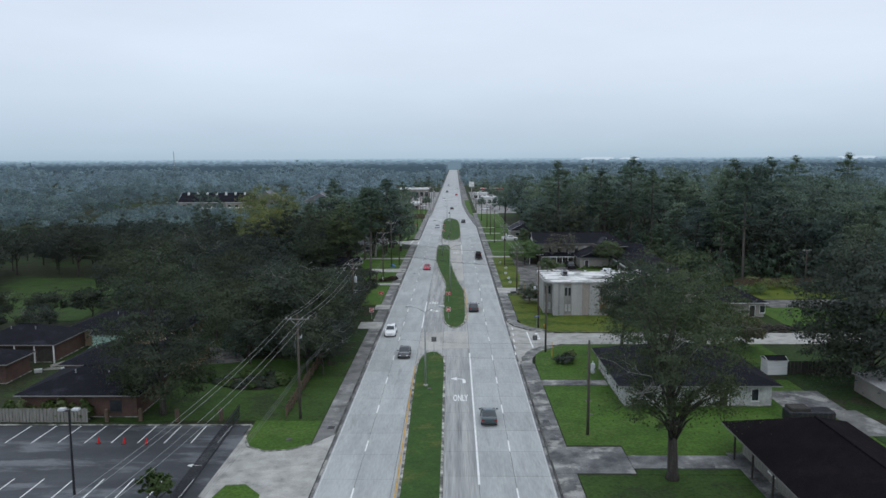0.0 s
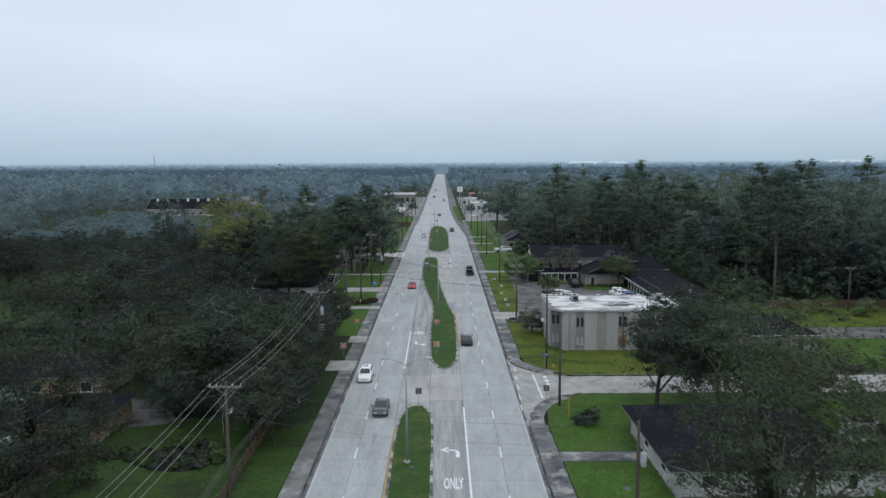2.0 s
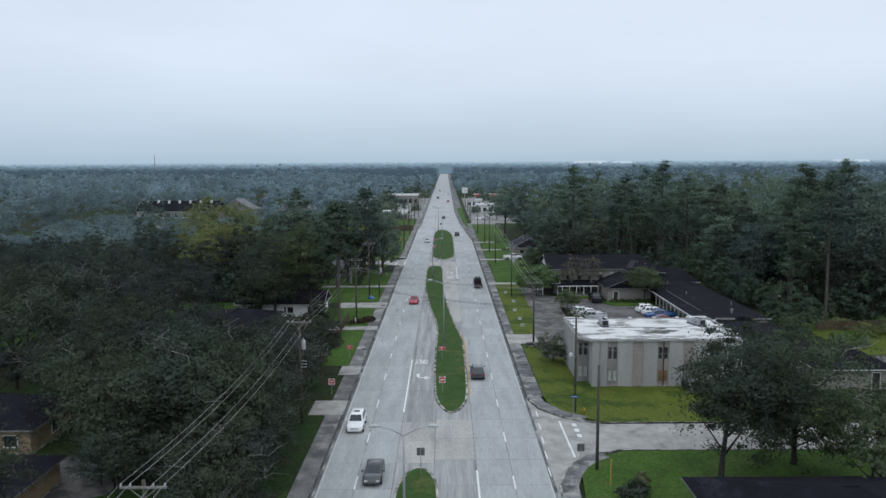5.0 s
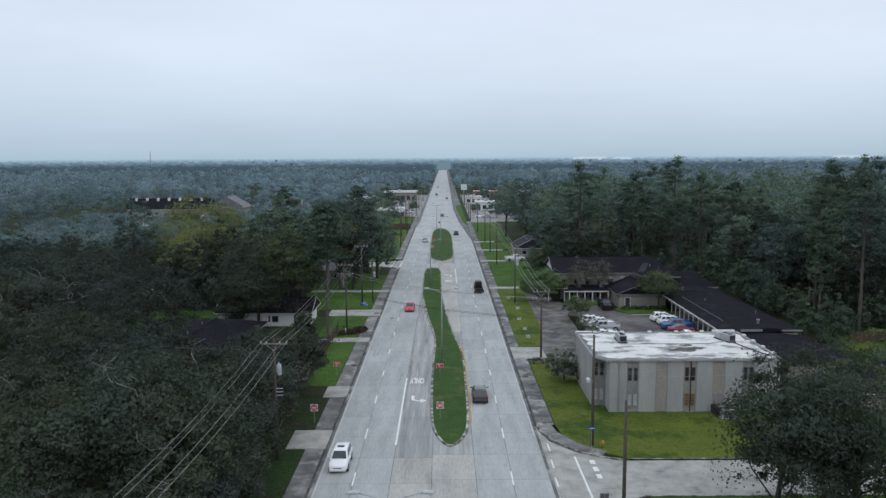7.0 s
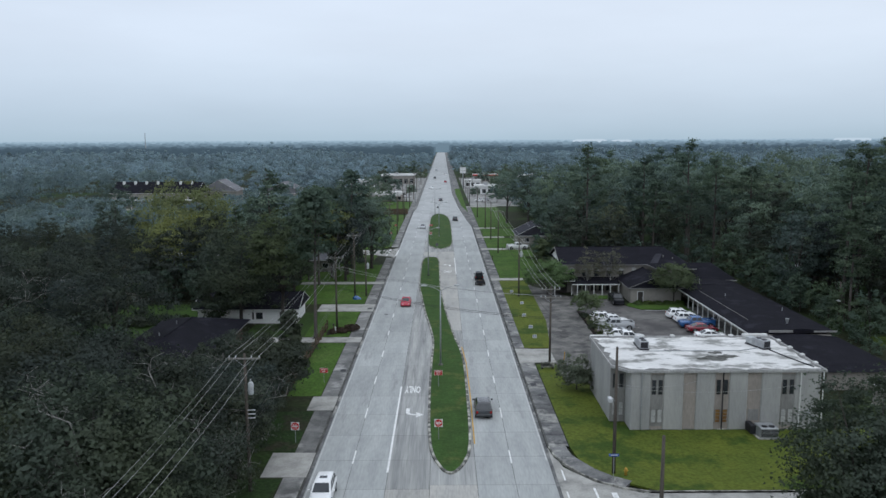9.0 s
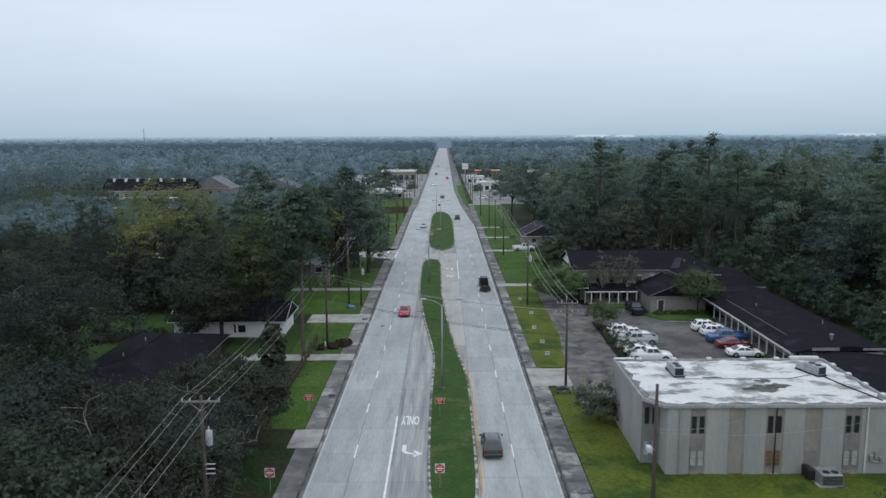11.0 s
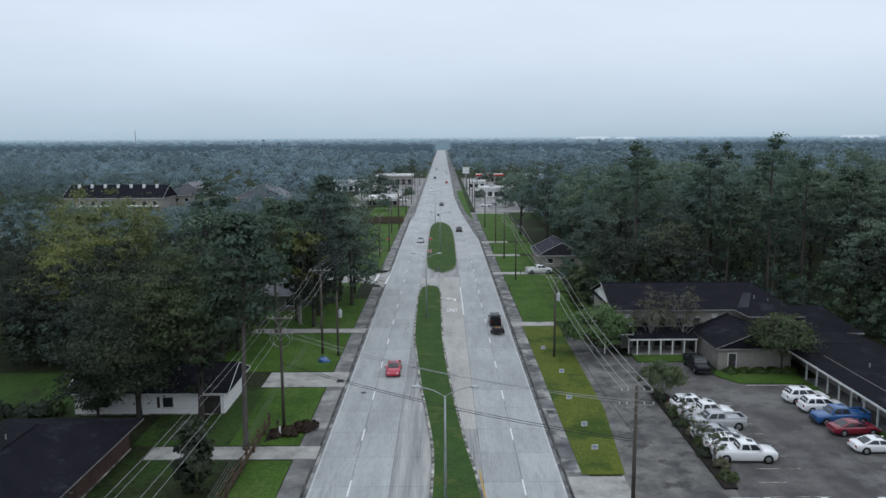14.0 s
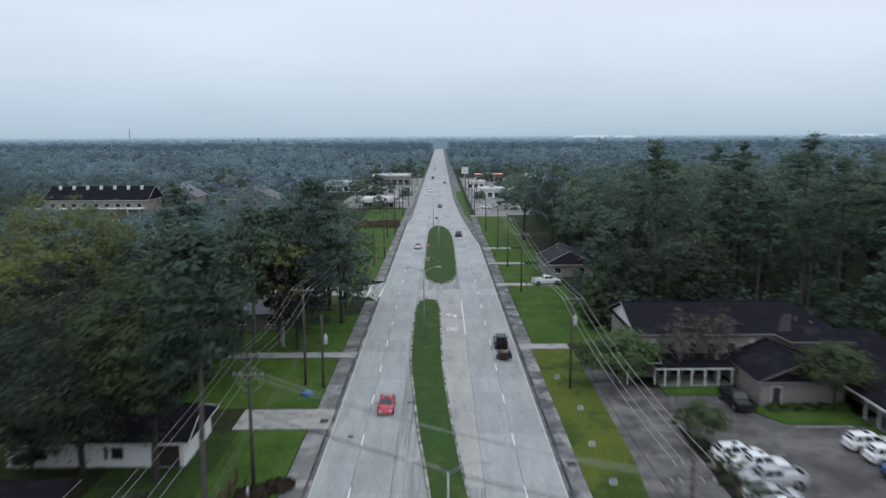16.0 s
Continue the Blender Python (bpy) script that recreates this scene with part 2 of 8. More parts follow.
mat("new_asphalt", (0.066, 0.070, 0.076), (0.045, 0.048, 0.053), scale=0.3, fine=7, bump=0.005, amount=0.6, fine_amount=0.12, third=(0.135, 0.14, 0.147), third_scale=0.35, third_at=0.55, rough=0.5, stretch=(0.3, 1.0, 1))
mat("worn_paint", (0.60, 0.605, 0.59), (0.50, 0.505, 0.495), scale=0.7, fine=7, rough=0.7, fine_amount=0.15, amount=0.5, third=(0.46, 0.465, 0.455), third_scale=0.5, third_at=0.52)
mat("white_paint", (0.82, 0.82, 0.80), (0.64, 0.64, 0.62), scale=2, fine=9, rough=0.6, fine_amount=0.15)
mat("yellow_paint", (0.62, 0.36, 0.06), (0.4, 0.25, 0.06), scale=2, fine=9, rough=0.6)
mat("grass", (0.062, 0.118, 0.020), (0.043, 0.085, 0.016), scale=0.25, fine=3.5, bump=0.03, amount=0.5, fine_amount=0.3, third=(0.068, 0.112, 0.026), third_scale=0.12, third_at=0.56, spec=0.1)
# darker grass: tree shade on the lawns, own dull tone on the open field
mat("grass_dull_shade", (0.042, 0.078, 0.018), (0.03, 0.056, 0.014), scale=0.25, fine=3.5, bump=0.03, amount=0.5, fine_amount=0.3, third=(0.03, 0.045, 0.017), third_scale=0.16, third_at=0.55, spec=0.1)
mat("grass_median", (0.045, 0.09, 0.022), (0.035, 0.068, 0.018), scale=0.5, fine=4, bump=0.03, amount=0.5, fine_amount=0.25, third=(0.075, 0.10, 0.028), third_scale=0.3, third_at=0.58, spec=0.1)
mat("grass_olive", (0.104, 0.126, 0.021), (0.078, 0.104, 0.019), scale=0.2, fine=3.5, bump=0.03, amount=0.5, fine_amount=0.25, third=(0.042, 0.072, 0.014), third_scale=0.15, third_at=0.55, spec=0.1)
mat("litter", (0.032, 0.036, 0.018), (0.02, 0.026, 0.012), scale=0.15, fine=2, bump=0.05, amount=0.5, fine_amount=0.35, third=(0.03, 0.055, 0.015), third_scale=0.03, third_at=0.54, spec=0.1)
# tree shade put into the grass colour, with brown leaf litter patches
mat("grass_thin_shade", (0.028, 0.055, 0.016), (0.022, 0.038, 0.014), scale=0.3, fine=3.5, bump=0.03, amount=0.5, fine_amount=0.35, third=(0.04, 0.038, 0.024), third_scale=0.2, third_at=0.55, spec=0.1)
mat("mulch", (0.03, 0.024, 0.02), (0.018, 0.015, 0.013), scale=1.5, fine=10, bump=0.04, fine_amount=0.4)
mat("white_stucco", (0.41, 0.405, 0.385), (0.32, 0.32, 0.31), scale=0.4, fine=6, bump=0.004, amount=0.5, fine_amount=0.06, stretch=(1, 1, 0.25))
mat("tan_panel", (0.34, 0.30, 0.265), (0.29, 0.26, 0.235), scale=0.8, fine=8, fine_amount=0.1, stretch=(1, 1, 0.3))
mat("grey_panel", (0.28, 0.275, 0.26), (0.22, 0.215, 0.205), scale=0.8, fine=8, fine_amount=0.1, stretch=(1, 1, 0.3))
mat("roof_membrane", (0.72, 0.71, 0.69), (0.60, 0.59, 0.57), scale=0.35, fine=3, rough=0.7, amount=0.5, fine_amount=0.08, third=(0.24, 0.24, 0.225), third_scale=0.42, third_at=0.54, stretch=(0.7, 1.3, 1))
mat("roof_stain", (0.055, 0.058, 0.05), (0.13, 0.13, 0.12), scale=1.2, fine=6, amount=0.7, fine_amount=0.3)
mat("roof_edge", (0.42, 0.41, 0.40), (0.3, 0.3, 0.29), scale=0.5, fine=6)
mat("white_trim", (0.72, 0.72, 0.70), (0.6, 0.6, 0.58), scale=1, fine=6, fine_amount=0.06, rough=0.6)
mat("roof_worn", (0.24, 0.235, 0.225), (0.14, 0.14, 0.135), scale=0.6, fine=5, amount=0.6, fine_amount=0.15, third=(0.45, 0.44, 0.42), third_scale=0.5, third_at=0.6)
mat("shingle_dark", (0.015, 0.0145, 0.020), (0.011, 0.011, 0.015), scale=0.5, fine=7, bump=0.01, fine_amount=0.3, stretch=(1, 1, 3), third=(0.026, 0.026, 0.034), third_scale=0.3, third_at=0.6, spec=0.07)
mat("shingle_brown", (0.011, 0.009, 0.011), (0.008, 0.007, 0.008), scale=0.5, fine=7, bump=0.01, fine_amount=0.3, third=(0.014, 0.011, 0.012), third_scale=0.3, third_at=0.6, spec=0.03)
mat("shingle_mid_grey", (0.045, 0.045, 0.055), (0.03, 0.03, 0.037), scale=0.5, fine=7, bump=0.01, fine_amount=0.2, spec=0.12)
mat("shingle_grey", (0.20, 0.20, 0.21), (0.14, 0.14, 0.15), scale=0.5, fine=7, bump=0.01, fine_amount=0.2, spec=0.12)
mat("brick_red", (0.11, 0.070, 0.058), (0.08, 0.052, 0.045), scale=1, fine=9, bump=0.006, fine_amount=0.25)
mat("brick_tan", (0.34, 0.26, 0.17), (0.26, 0.19, 0.13), scale=1, fine=9, bump=0.006, fine_amount=0.2)
# white siding greyed for eaves shade in its base colour, blotchy at random
mat("siding_eaves_shade", (0.54, 0.54, 0.52), (0.36, 0.36, 0.34), scale=0.8, fine=5, fine_amount=0.15, amount=0.6)
mat("siding_white", (0.82, 0.82, 0.80), (0.72, 0.72, 0.70), scale=1, fine=5, stretch=(0.2, 0.2, 5), fine_amount=0.06)
mat("siding_green", (0.36, 0.50, 0.42), (0.28, 0.42, 0.35), scale=0.6, fine=5, fine_amount=0.08)
mat("siding_beige", (0.30, 0.28, 0.25), (0.25, 0.235, 0.21), scale=0.6, fine=5, fine_amount=0.08)
mat("porch_dark", (0.06, 0.055, 0.05), rough=0.8, scale=2)
mat("glass_dark", (0.02, 0.024, 0.028), (0.035, 0.04, 0.045), scale=0.5, fine=2, rough=0.06, spec=0.6, fine_amount=0.05)
mat("blind_pale", (0.45, 0.45, 0.43), (0.35, 0.35, 0.34), scale=1, fine=4, rough=0.4)
mat("wood_amber", (0.25, 0.14, 0.05), (0.17, 0.09, 0.035), scale=2, fine=8)
mat("galvanised", (0.42, 0.43, 0.44), (0.33, 0.34, 0.35), scale=2, fine=9, rough=0.5, metal=0.5, fine_amount=0.1)
mat("dark_metal", (0.05, 0.05, 0.055), (0.035, 0.035, 0.04), scale=2, fine=9, rough=0.5, metal=0.4)
mat("pole_wood", (0.11, 0.095, 0.08), (0.075, 0.065, 0.055), scale=1.5, fine=9, stretch=(6, 6, 0.5), fine_amount=0.25, bump=0.006)
mat("fence_wood", (0.13, 0.095, 0.065), (0.08, 0.06, 0.045), scale=1.5, fine=9, stretch=(4, 4, 0.6), fine_amount=0.25)
mat("fence_grey", (0.26, 0.25, 0.22), (0.17, 0.165, 0.15), scale=1.5, fine=9, stretch=(4, 4, 0.6), fine_amount=0.2)
mat("wire", (0.42, 0.42, 0.41), rough=0.5, metal=0.3, scale=1)
mat("wire_dull", (0.16, 0.16, 0.16), rough=0.6, scale=1)
mat("wire_black", (0.03, 0.03, 0.03), rough=0.7, scale=1)
mat("insulator", (0.55, 0.56, 0.56), rough=0.3, scale=3)
mat("transformer_grey", (0.48, 0.50, 0.50), rough=0.4, scale=2)
mat("sign_red", (0.55, 0.03, 0.03), (0.45, 0.03, 0.03), rough=0.45, scale=2)
mat("sign_white", (0.75, 0.75, 0.73), rough=0.45, scale=2)
mat("sign_blue", (0.05, 0.12, 0.4), rough=0.45, scale=2)
mat("sign_back", (0.17, 0.17, 0.17), (0.12, 0.12, 0.12), rough=0.5, scale=4, metal=0.3)
mat("rubber", (0.02, 0.02, 0.02), rough=0.85, scale=6)
mat("rim", (0.45, 0.45, 0.46), rough=0.3, metal=0.8, scale=6)
mat("headlamp", (0.7, 0.7, 0.72), rough=0.1, scale=6)
mat("tail_lamp", (0.35, 0.01, 0.01), rough=0.2, scale=6)
for nm, c in (("white", (0.86, 0.86, 0.85)), ("silver", (0.42, 0.43, 0.44)), ("black", (0.012, 0.013, 0.016)), ("charcoal", (0.035, 0.038, 0.042)),
              ("red", (0.46, 0.018, 0.045)), ("blue", (0.025, 0.10, 0.27)), ("maroon", (0.20, 0.012, 0.028)), ("teal", (0.02, 0.045, 0.05))):
    mat("paint_" + nm, c, tuple(v * 0.93 for v in c), scale=1, fine=3, rough=0.25, spec=0.2 if nm == "black" else 0.5, coat=0.0 if nm == "black" else 0.6, fine_amount=0.03)
mat("bark", (0.072, 0.064, 0.057), (0.045, 0.040, 0.036), scale=1.2, fine=8, stretch=(4, 4, 0.7), bump=0.02, fine_amount=0.3)
mat("bark_pale", (0.34, 0.33, 0.305), (0.2, 0.193, 0.178), scale=1.2, fine=6, stretch=(3, 3, 0.8), bump=0.015, fine_amount=0.25)
mat("bark_pine", (0.12, 0.105, 0.095), (0.075, 0.066, 0.06), scale=1.2, fine=8, stretch=(4, 4, 0.7), bump=0.02, fine_amount=0.3)
leaf_mat("leaf_oak", (0.024, 0.033, 0.032), (0.040, 0.051, 0.047), sheen=0.014)
leaf_mat("leaf_pine", (0.037, 0.060, 0.050), (0.061, 0.090, 0.074), sheen=0.016, olive=0.5)
# blue haze of distance mixed into these two leaf colours, stronger in the second
leaf_mat("leaf_mixed_haze", (0.064, 0.099, 0.120), (0.099, 0.139, 0.159), tree=0.0, stand=0.25, sheen=0.03, olive=0.35)
leaf_mat("leaf_far_haze", (0.092, 0.138, 0.172), (0.132, 0.181, 0.215), tree=0.0, stand=0.3, sheen=0.035, olive=0.2, rough=0.4)
leaf_mat("leaf_yellow", (0.078, 0.098, 0.044), (0.122, 0.140, 0.062), tree=0.1)
leaf_mat("leaf_bright", (0.052, 0.092, 0.040), (0.086, 0.128, 0.056), tree=0.15)
leaf_mat("leaf_grey", (0.072, 0.092, 0.062), (0.120, 0.138, 0.094))
leaf_mat("leaf_drab", (0.034, 0.050, 0.030), (0.060, 0.080, 0.046), tree=0.1, sheen=0.018)
leaf_mat("leaf_deep", (0.027, 0.039, 0.031), (0.046, 0.061, 0.046), tree=0.1, sheen=0.018)
leaf_mat("leaf_shrub", (0.022, 0.042, 0.012), (0.045, 0.07, 0.02))
# a slight blue haze tint is kept in this woodland green
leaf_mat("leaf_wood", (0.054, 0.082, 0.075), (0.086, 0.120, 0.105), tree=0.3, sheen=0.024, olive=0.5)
leaf_mat("leaf_brown", (0.066, 0.070, 0.054), (0.100, 0.102, 0.076), tree=0.1)
leaf_mat("leaf_russet", (0.024, 0.017, 0.014), (0.044, 0.030, 0.023), tree=0.1)
leaf_mat("leaf_olive", (0.052, 0.074, 0.038), (0.084, 0.108, 0.056), tree=0.15)

mat("tarp_green", (0.22, 0.36, 0.27), (0.16, 0.28, 0.2), scale=1.2, fine=6, bump=0.01)

# ---- mesh helpers ----
class Geo:
    """Collects boxes, prisms, tubes and faces for one mesh."""

    def __init__(self):
        self.v, self.f = [], []

    def add(self, vs, fs):
        k = len(self.v)
        self.v += [tuple(p) for p in vs]
        self.f += [tuple(i + k for i in q) for q in fs]
        return self

    def box(self, x0, y0, z0, x1, y1, z1):
        return self.add([(x0, y0, z0), (x1, y0, z0), (x1, y1, z0), (x0, y1, z0), (x0, y0, z1), (x1, y0, z1), (x1, y1, z1), (x0, y1, z1)],
                        [(3, 2, 1, 0), (4, 5, 6, 7), (0, 1, 5, 4), (1, 2, 6, 5), (2, 3, 7, 6), (3, 0, 4, 7)])

    def soft_box(self, x0, y0, z0, x1, y1, z1, b=0.05):
        """A box whose top edges are chamfered by b."""
        return self.add([(x0, y0, z0), (x1, y0, z0), (x1, y1, z0), (x0, y1, z0), (x0, y0, z1 - b), (x1, y0, z1 - b), (x1, y1, z1 - b), (x0, y1, z1 - b),
                         (x0 + b, y0 + b, z1), (x1 - b, y0 + b, z1), (x1 - b, y1 - b, z1), (x0 + b, y1 - b, z1)],
                        [(3, 2, 1, 0), (0, 1, 5, 4), (1, 2, 6, 5), (2, 3, 7, 6), (3, 0, 4, 7), (4, 5, 9, 8), (5, 6, 10, 9), (6, 7, 11, 10), (7, 4, 8, 11), (8, 9, 10, 11)])

    def prism(self, pts, z0, z1):
        """An upright prism over a polygon that runs anticlockwise."""
        n = len(pts)
        vs = [(x, y, z0) for x, y in pts] + [(x, y, z1) for x, y in pts]
        return self.add(vs, [tuple(range(n))[::-1], tuple(range(n, 2 * n))] + [(i, (i + 1) % n, n + (i + 1) % n, n + i) for i in range(n)])

    def tube(self, pts, radii, n=6, closed=True):
        """A tube along points with a radius at each."""
        rings = []
        for i, p in enumerate(pts):
            p = Vector(p)
            a, b = Vector(pts[max(i - 1, 0)]), Vector(pts[min(i + 1, len(pts) - 1)])
            d = (b - a).normalized()
            u = d.orthogonal().normalized()
            w = d.cross(u)
            r = radii[i] if isinstance(radii, (list, tuple)) else radii
            rings.append([p + (u * math.cos(6.2832 * k / n) + w * math.sin(6.2832 * k / n)) * r for k in range(n)])
        vs = [q for ring in rings for q in ring]
        fs = [(i * n + k, i * n + (k + 1) % n, (i + 1) * n + (k + 1) % n, (i + 1) * n + k) for i in range(len(pts) - 1) for k in range(n)]
        if closed:
            fs += [tuple(range(n))[::-1], tuple(range((len(pts) - 1) * n, len(pts) * n))]
        return self.add(vs, fs)

    def mesh(self, name, smooth=False):
        me = bpy.data.meshes.new(name)
        me.from_pydata(self.v, [], self.f)
        if smooth:
            me.polygons.foreach_set("use_smooth", [True] * len(me.polygons))
        me.update()
        return me


def as_mesh(name, geo, material, smooth=False):
    me = geo if isinstance(geo, bpy.types.Mesh) else geo.mesh(name, smooth)
    if material and not me.materials:
        me.materials.append(MATS[material])
    return me


def part(name, geo, material, parent, label="", smooth=False, kind="", at=None):
    ob = new(name, as_mesh(name, geo, material, smooth))
    ob.parent = parent
    if at is not None:
        ob.matrix_basis = at
    return tagged(ob, label=label, kind=kind)


def structure(name, geo, material, label=""):
    return tagged(new(name, as_mesh(name, geo, material)), label=label, kind="structure")


def thing(name, label, category, x=0.0, y=0.0, z=0.0, rz=0.0, group=""):
    ob = new(name)
    ob.empty_display_size = 0.3
    ob.matrix_basis = pose(x, y, z, 0, 0, rz)
    return tagged(ob, label, category, group)


def sag(a, b, drop, n=12):
    """Points of a wire that hangs between a and b."""
    a, b = Vector(a), Vector(b)
    return [a.lerp(b, i / n) - Vector((0, 0, drop * 4 * (i / n) * (1 - i / n))) for i in range(n + 1)]

# ---- ground, road, islands, pavements ----
GZ = 0.13      # verges stand this much above the carriageway
XL, XR = -12.4, 10.35   # kerb lines of the road


def ground_sheet():
    """One sheet to the horizon, with the road bed and the two side streets stepped down into it."""
    xs = [-4500, -75, XL - 0.05, XR + 0.05, 18, 90, 4500]
    ys = [-600, 99, 112.8, 121.2, 131, 252, 271, 4800]
    low = lambda i, j: (i == 2) or (i == 3 and 1 <= j <= 3) or (i == 4 and j == 2) or (i == 1 and j == 5)
    g = Geo()
    for i in range(len(xs) - 1):
        for j in range(len(ys) - 1):
            z = -0.12 if low(i, j) else GZ
            g.add([(xs[i], ys[j], z), (xs[i + 1], ys[j], z), (xs[i + 1], ys[j + 1], z), (xs[i], ys[j + 1], z)], [(0, 1, 2, 3)])
            for di, dj, a, b in ((1, 0, (xs[i + 1], ys[j]), (xs[i + 1], ys[j + 1])), (0, 1, (xs[i], ys[j + 1]), (xs[i + 1], ys[j + 1]))):
                ii, jj = i + di, j + dj
                if ii < len(xs) - 1 and jj < len(ys) - 1 and low(ii, jj) != low(i, j):
                    g.add([(*a, -0.12), (*b, -0.12), (*b, GZ), (*a, GZ)], [(0, 1, 2, 3)])
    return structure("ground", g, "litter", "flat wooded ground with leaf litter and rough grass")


ground_sheet()

# the road: a dark bed with separate concrete slabs on it
road_bed = Geo()
road_bed.box(XL, -120, -0.10, XR, 1700, -0.03)
road = structure("road", road_bed, "road_joint", "wide pale concrete road with jointed slabs and worn lane paint")
COLS = [(-12.1, -8.6), (-8.6, -5.1), (-5.1, -1.2), (-1.2, 3.05), (3.05, 6.5), (6.5, 10.05)]
SLAB = 6.1
slab_meshes = {}
gap = 0.018
for ci, (a, b) in enumerate(COLS):
    w = b - a
    slab_meshes[ci] = as_mesh("slab", Geo().soft_box(gap, gap, -0.03, w - gap, SLAB - gap, 0.0, 0.008), "turn_concrete" if ci in (2, 3) else "road_concrete")
    slab_meshes[ci, "dusty"] = as_mesh("slab", Geo().soft_box(gap, gap, -0.03, w - gap, SLAB - gap, 0.0, 0.008), "dusty_concrete")
far_slabs = Geo()
for r in range(-20, 275):
    y = 55 + r * SLAB
    for ci, (a, b) in enumerate(COLS):
        if 0 <= r < 38:
            dusty = (ci == 3 and (176 < y < 262 or 107 < y < 119)) or (ci == 2 and (107 < y < 119 or 252 < y < 262))
            part("slab", slab_meshes[(ci, "dusty") if dusty else ci], None, road, at=pose(a, y + (0.8 if ci > 2 else 0), 0))
        else:
            dy = 0.8 if ci > 2 else 0
            far_slabs.box(a + gap, y + gap + dy, -0.03, b - gap, y + SLAB - gap + dy, 0.0)
part("slab_field", far_slabs, "road_far", road, "pale concrete slabs further along the road", kind="stuff")
gutter = Geo()
gutter.box(XL, -120, -0.03, -12.112, 1700, -0.012)
gutter.box(10.062, -120, -0.03, XR, 1700, -0.012)
part("gutter", gutter, "walk_dark", road, "stained concrete gutters")

# painted lines
PZ = 0.004
dash_mesh = as_mesh("lane_dash", Geo().box(-0.07, 0, 0, 0.07, 3.05, 0.003), "white_paint")
for x in (-8.6, 6.5):
    for k in range(-9, 60):
        part("lane_dash", dash_mesh, None, road, at=pose(x, 91.8 + 11.87 * k, PZ))


def line(x, y0, y1, w=0.12, material="white_paint", name="edge_line"):
    part(name, Geo().box(x - w / 2, y0, PZ, x + w / 2, y1, PZ + 0.003), material, road)


for y0, y1 in ((-120, 106), (128, 700)):
    line(9.9, y0, y1, 0.1, "worn_paint")
line(-11.92, -120, 700, 0.1, "worn_paint")
line(3.05, 60, 108, 0.2, name="turn_lane_line")
line(-5.15, 125.5, 150, 0.2, name="turn_lane_line")
line(3.05, 228.6, 252.5, 0.18, name="turn_lane_line")
for k in range(5):
    line(10.2 + 0.2 * k, 106.5 + 4.3 * k, 108.6 + 4.3 * k, 0.14, name="lane_dash")
part("stop_line", Geo().box(13.2, 111.2, PZ, 13.4, 122.2, PZ + 0.003), "white_paint", road)
for k in range(3):
    part("yield_bar", Geo().box(14.6, 120.3 - 1.7 * k, PZ, 15.1, 121.3 - 1.7 * k, PZ + 0.003), "white_paint", road)


def arrow(x, y, flip, rz=0):
    """A left-turn arrow painted on a turn lane."""
    s = -1 if flip else 1
    g = Geo()
    shaft = [(0.12, 0), (0.12, 1.2), (0.02, 1.75), (-0.35, 1.98), (-0.62, 1.98), (-0.62, 1.74), (-0.38, 1.72), (-0.16, 1.55), (-0.1, 1.2), (-0.1, 0)]
    shaft = [(0.45 + 1.9 * px, 1.1 * py) for px, py in shaft]
    head = [(-0.5, 1.25), (-0.5, 2.85), (-1.35, 2.05)]
    for poly in (shaft, head):
        pts = [(s * px, s * py) for px, py in poly]
        g.add([(px, py, 0.0) for px, py in pts], [tuple(range(len(pts)))])
    part("turn_arrow", g, "white_paint", road, at=pose(x, y, PZ + 0.002))


def words(text, size, width, material, parent, at, name="lettering", depth=0.0):
    """Lettering from the built-in font, scaled to a width and height, as a flat mesh centred on its pose."""
    cu = bpy.data.curves.new(name, "FONT")
    cu.body, cu.align_x, cu.align_y, cu.size, cu.extrude, cu.resolution_u = text, "CENTER", "CENTER", 1.0, depth, 2
    cu.offset = 0.022
    tmp = new(name, cu)
    dg = bpy.context.evaluated_depsgraph_get()
    dg.update()
    me = bpy.data.meshes.new_from_object(tmp.evaluated_get(dg))
    bpy.data.objects.remove(tmp)
    xs, ys = [v.co.x for v in me.vertices], [v.co.y for v in me.vertices]
    kx, ky = width / (max(xs) - min(xs)), size / (max(ys) - min(ys))
    mx, my = (max(xs) + min(xs)) / 2, (max(ys) + min(ys)) / 2
    for v in me.vertices:
        v.co.x, v.co.y = (v.co.x - mx) * kx, (v.co.y - my) * ky
    me.materials.clear()
    me.materials.append(MATS[material])
    return part(name, me, None, parent, at=at)


arrow(1.55, 92.0, False)
words("ONLY", 2.6, 1.9, "white_paint", road, pose(1.5, 85.7, PZ + 0.002))
arrow(-3.5, 142.3, True)
words("ONLY", 2.6, 1.9, "white_paint", road, pose(-3.7, 148.8, PZ + 0.002, 0, 0, 180))
arrow(1.3, 239.5, False)
words("ONLY", 2.6, 1.9, "white_paint", road, pose(1.2, 232.0, PZ + 0.002))


def smooth_loop(pts, n=6):
    """A closed curve through points (Catmull-Rom)."""
    out = []
    k = len(pts)
    for i in range(k):
        p0, p1, p2, p3 = (Vector((*pts[(i + d) % k], 0)) for d in (-1, 0, 1, 2))
        for s in range(n):
            t = s / n
            q = 0.5 * ((2 * p1) + (p2 - p0) * t + (2 * p0 - 5 * p1 + 4 * p2 - p3) * t * t + (3 * p1 - p0 - 3 * p2 + p3) * t ** 3)
            out.append((q.x, q.y))
    return out


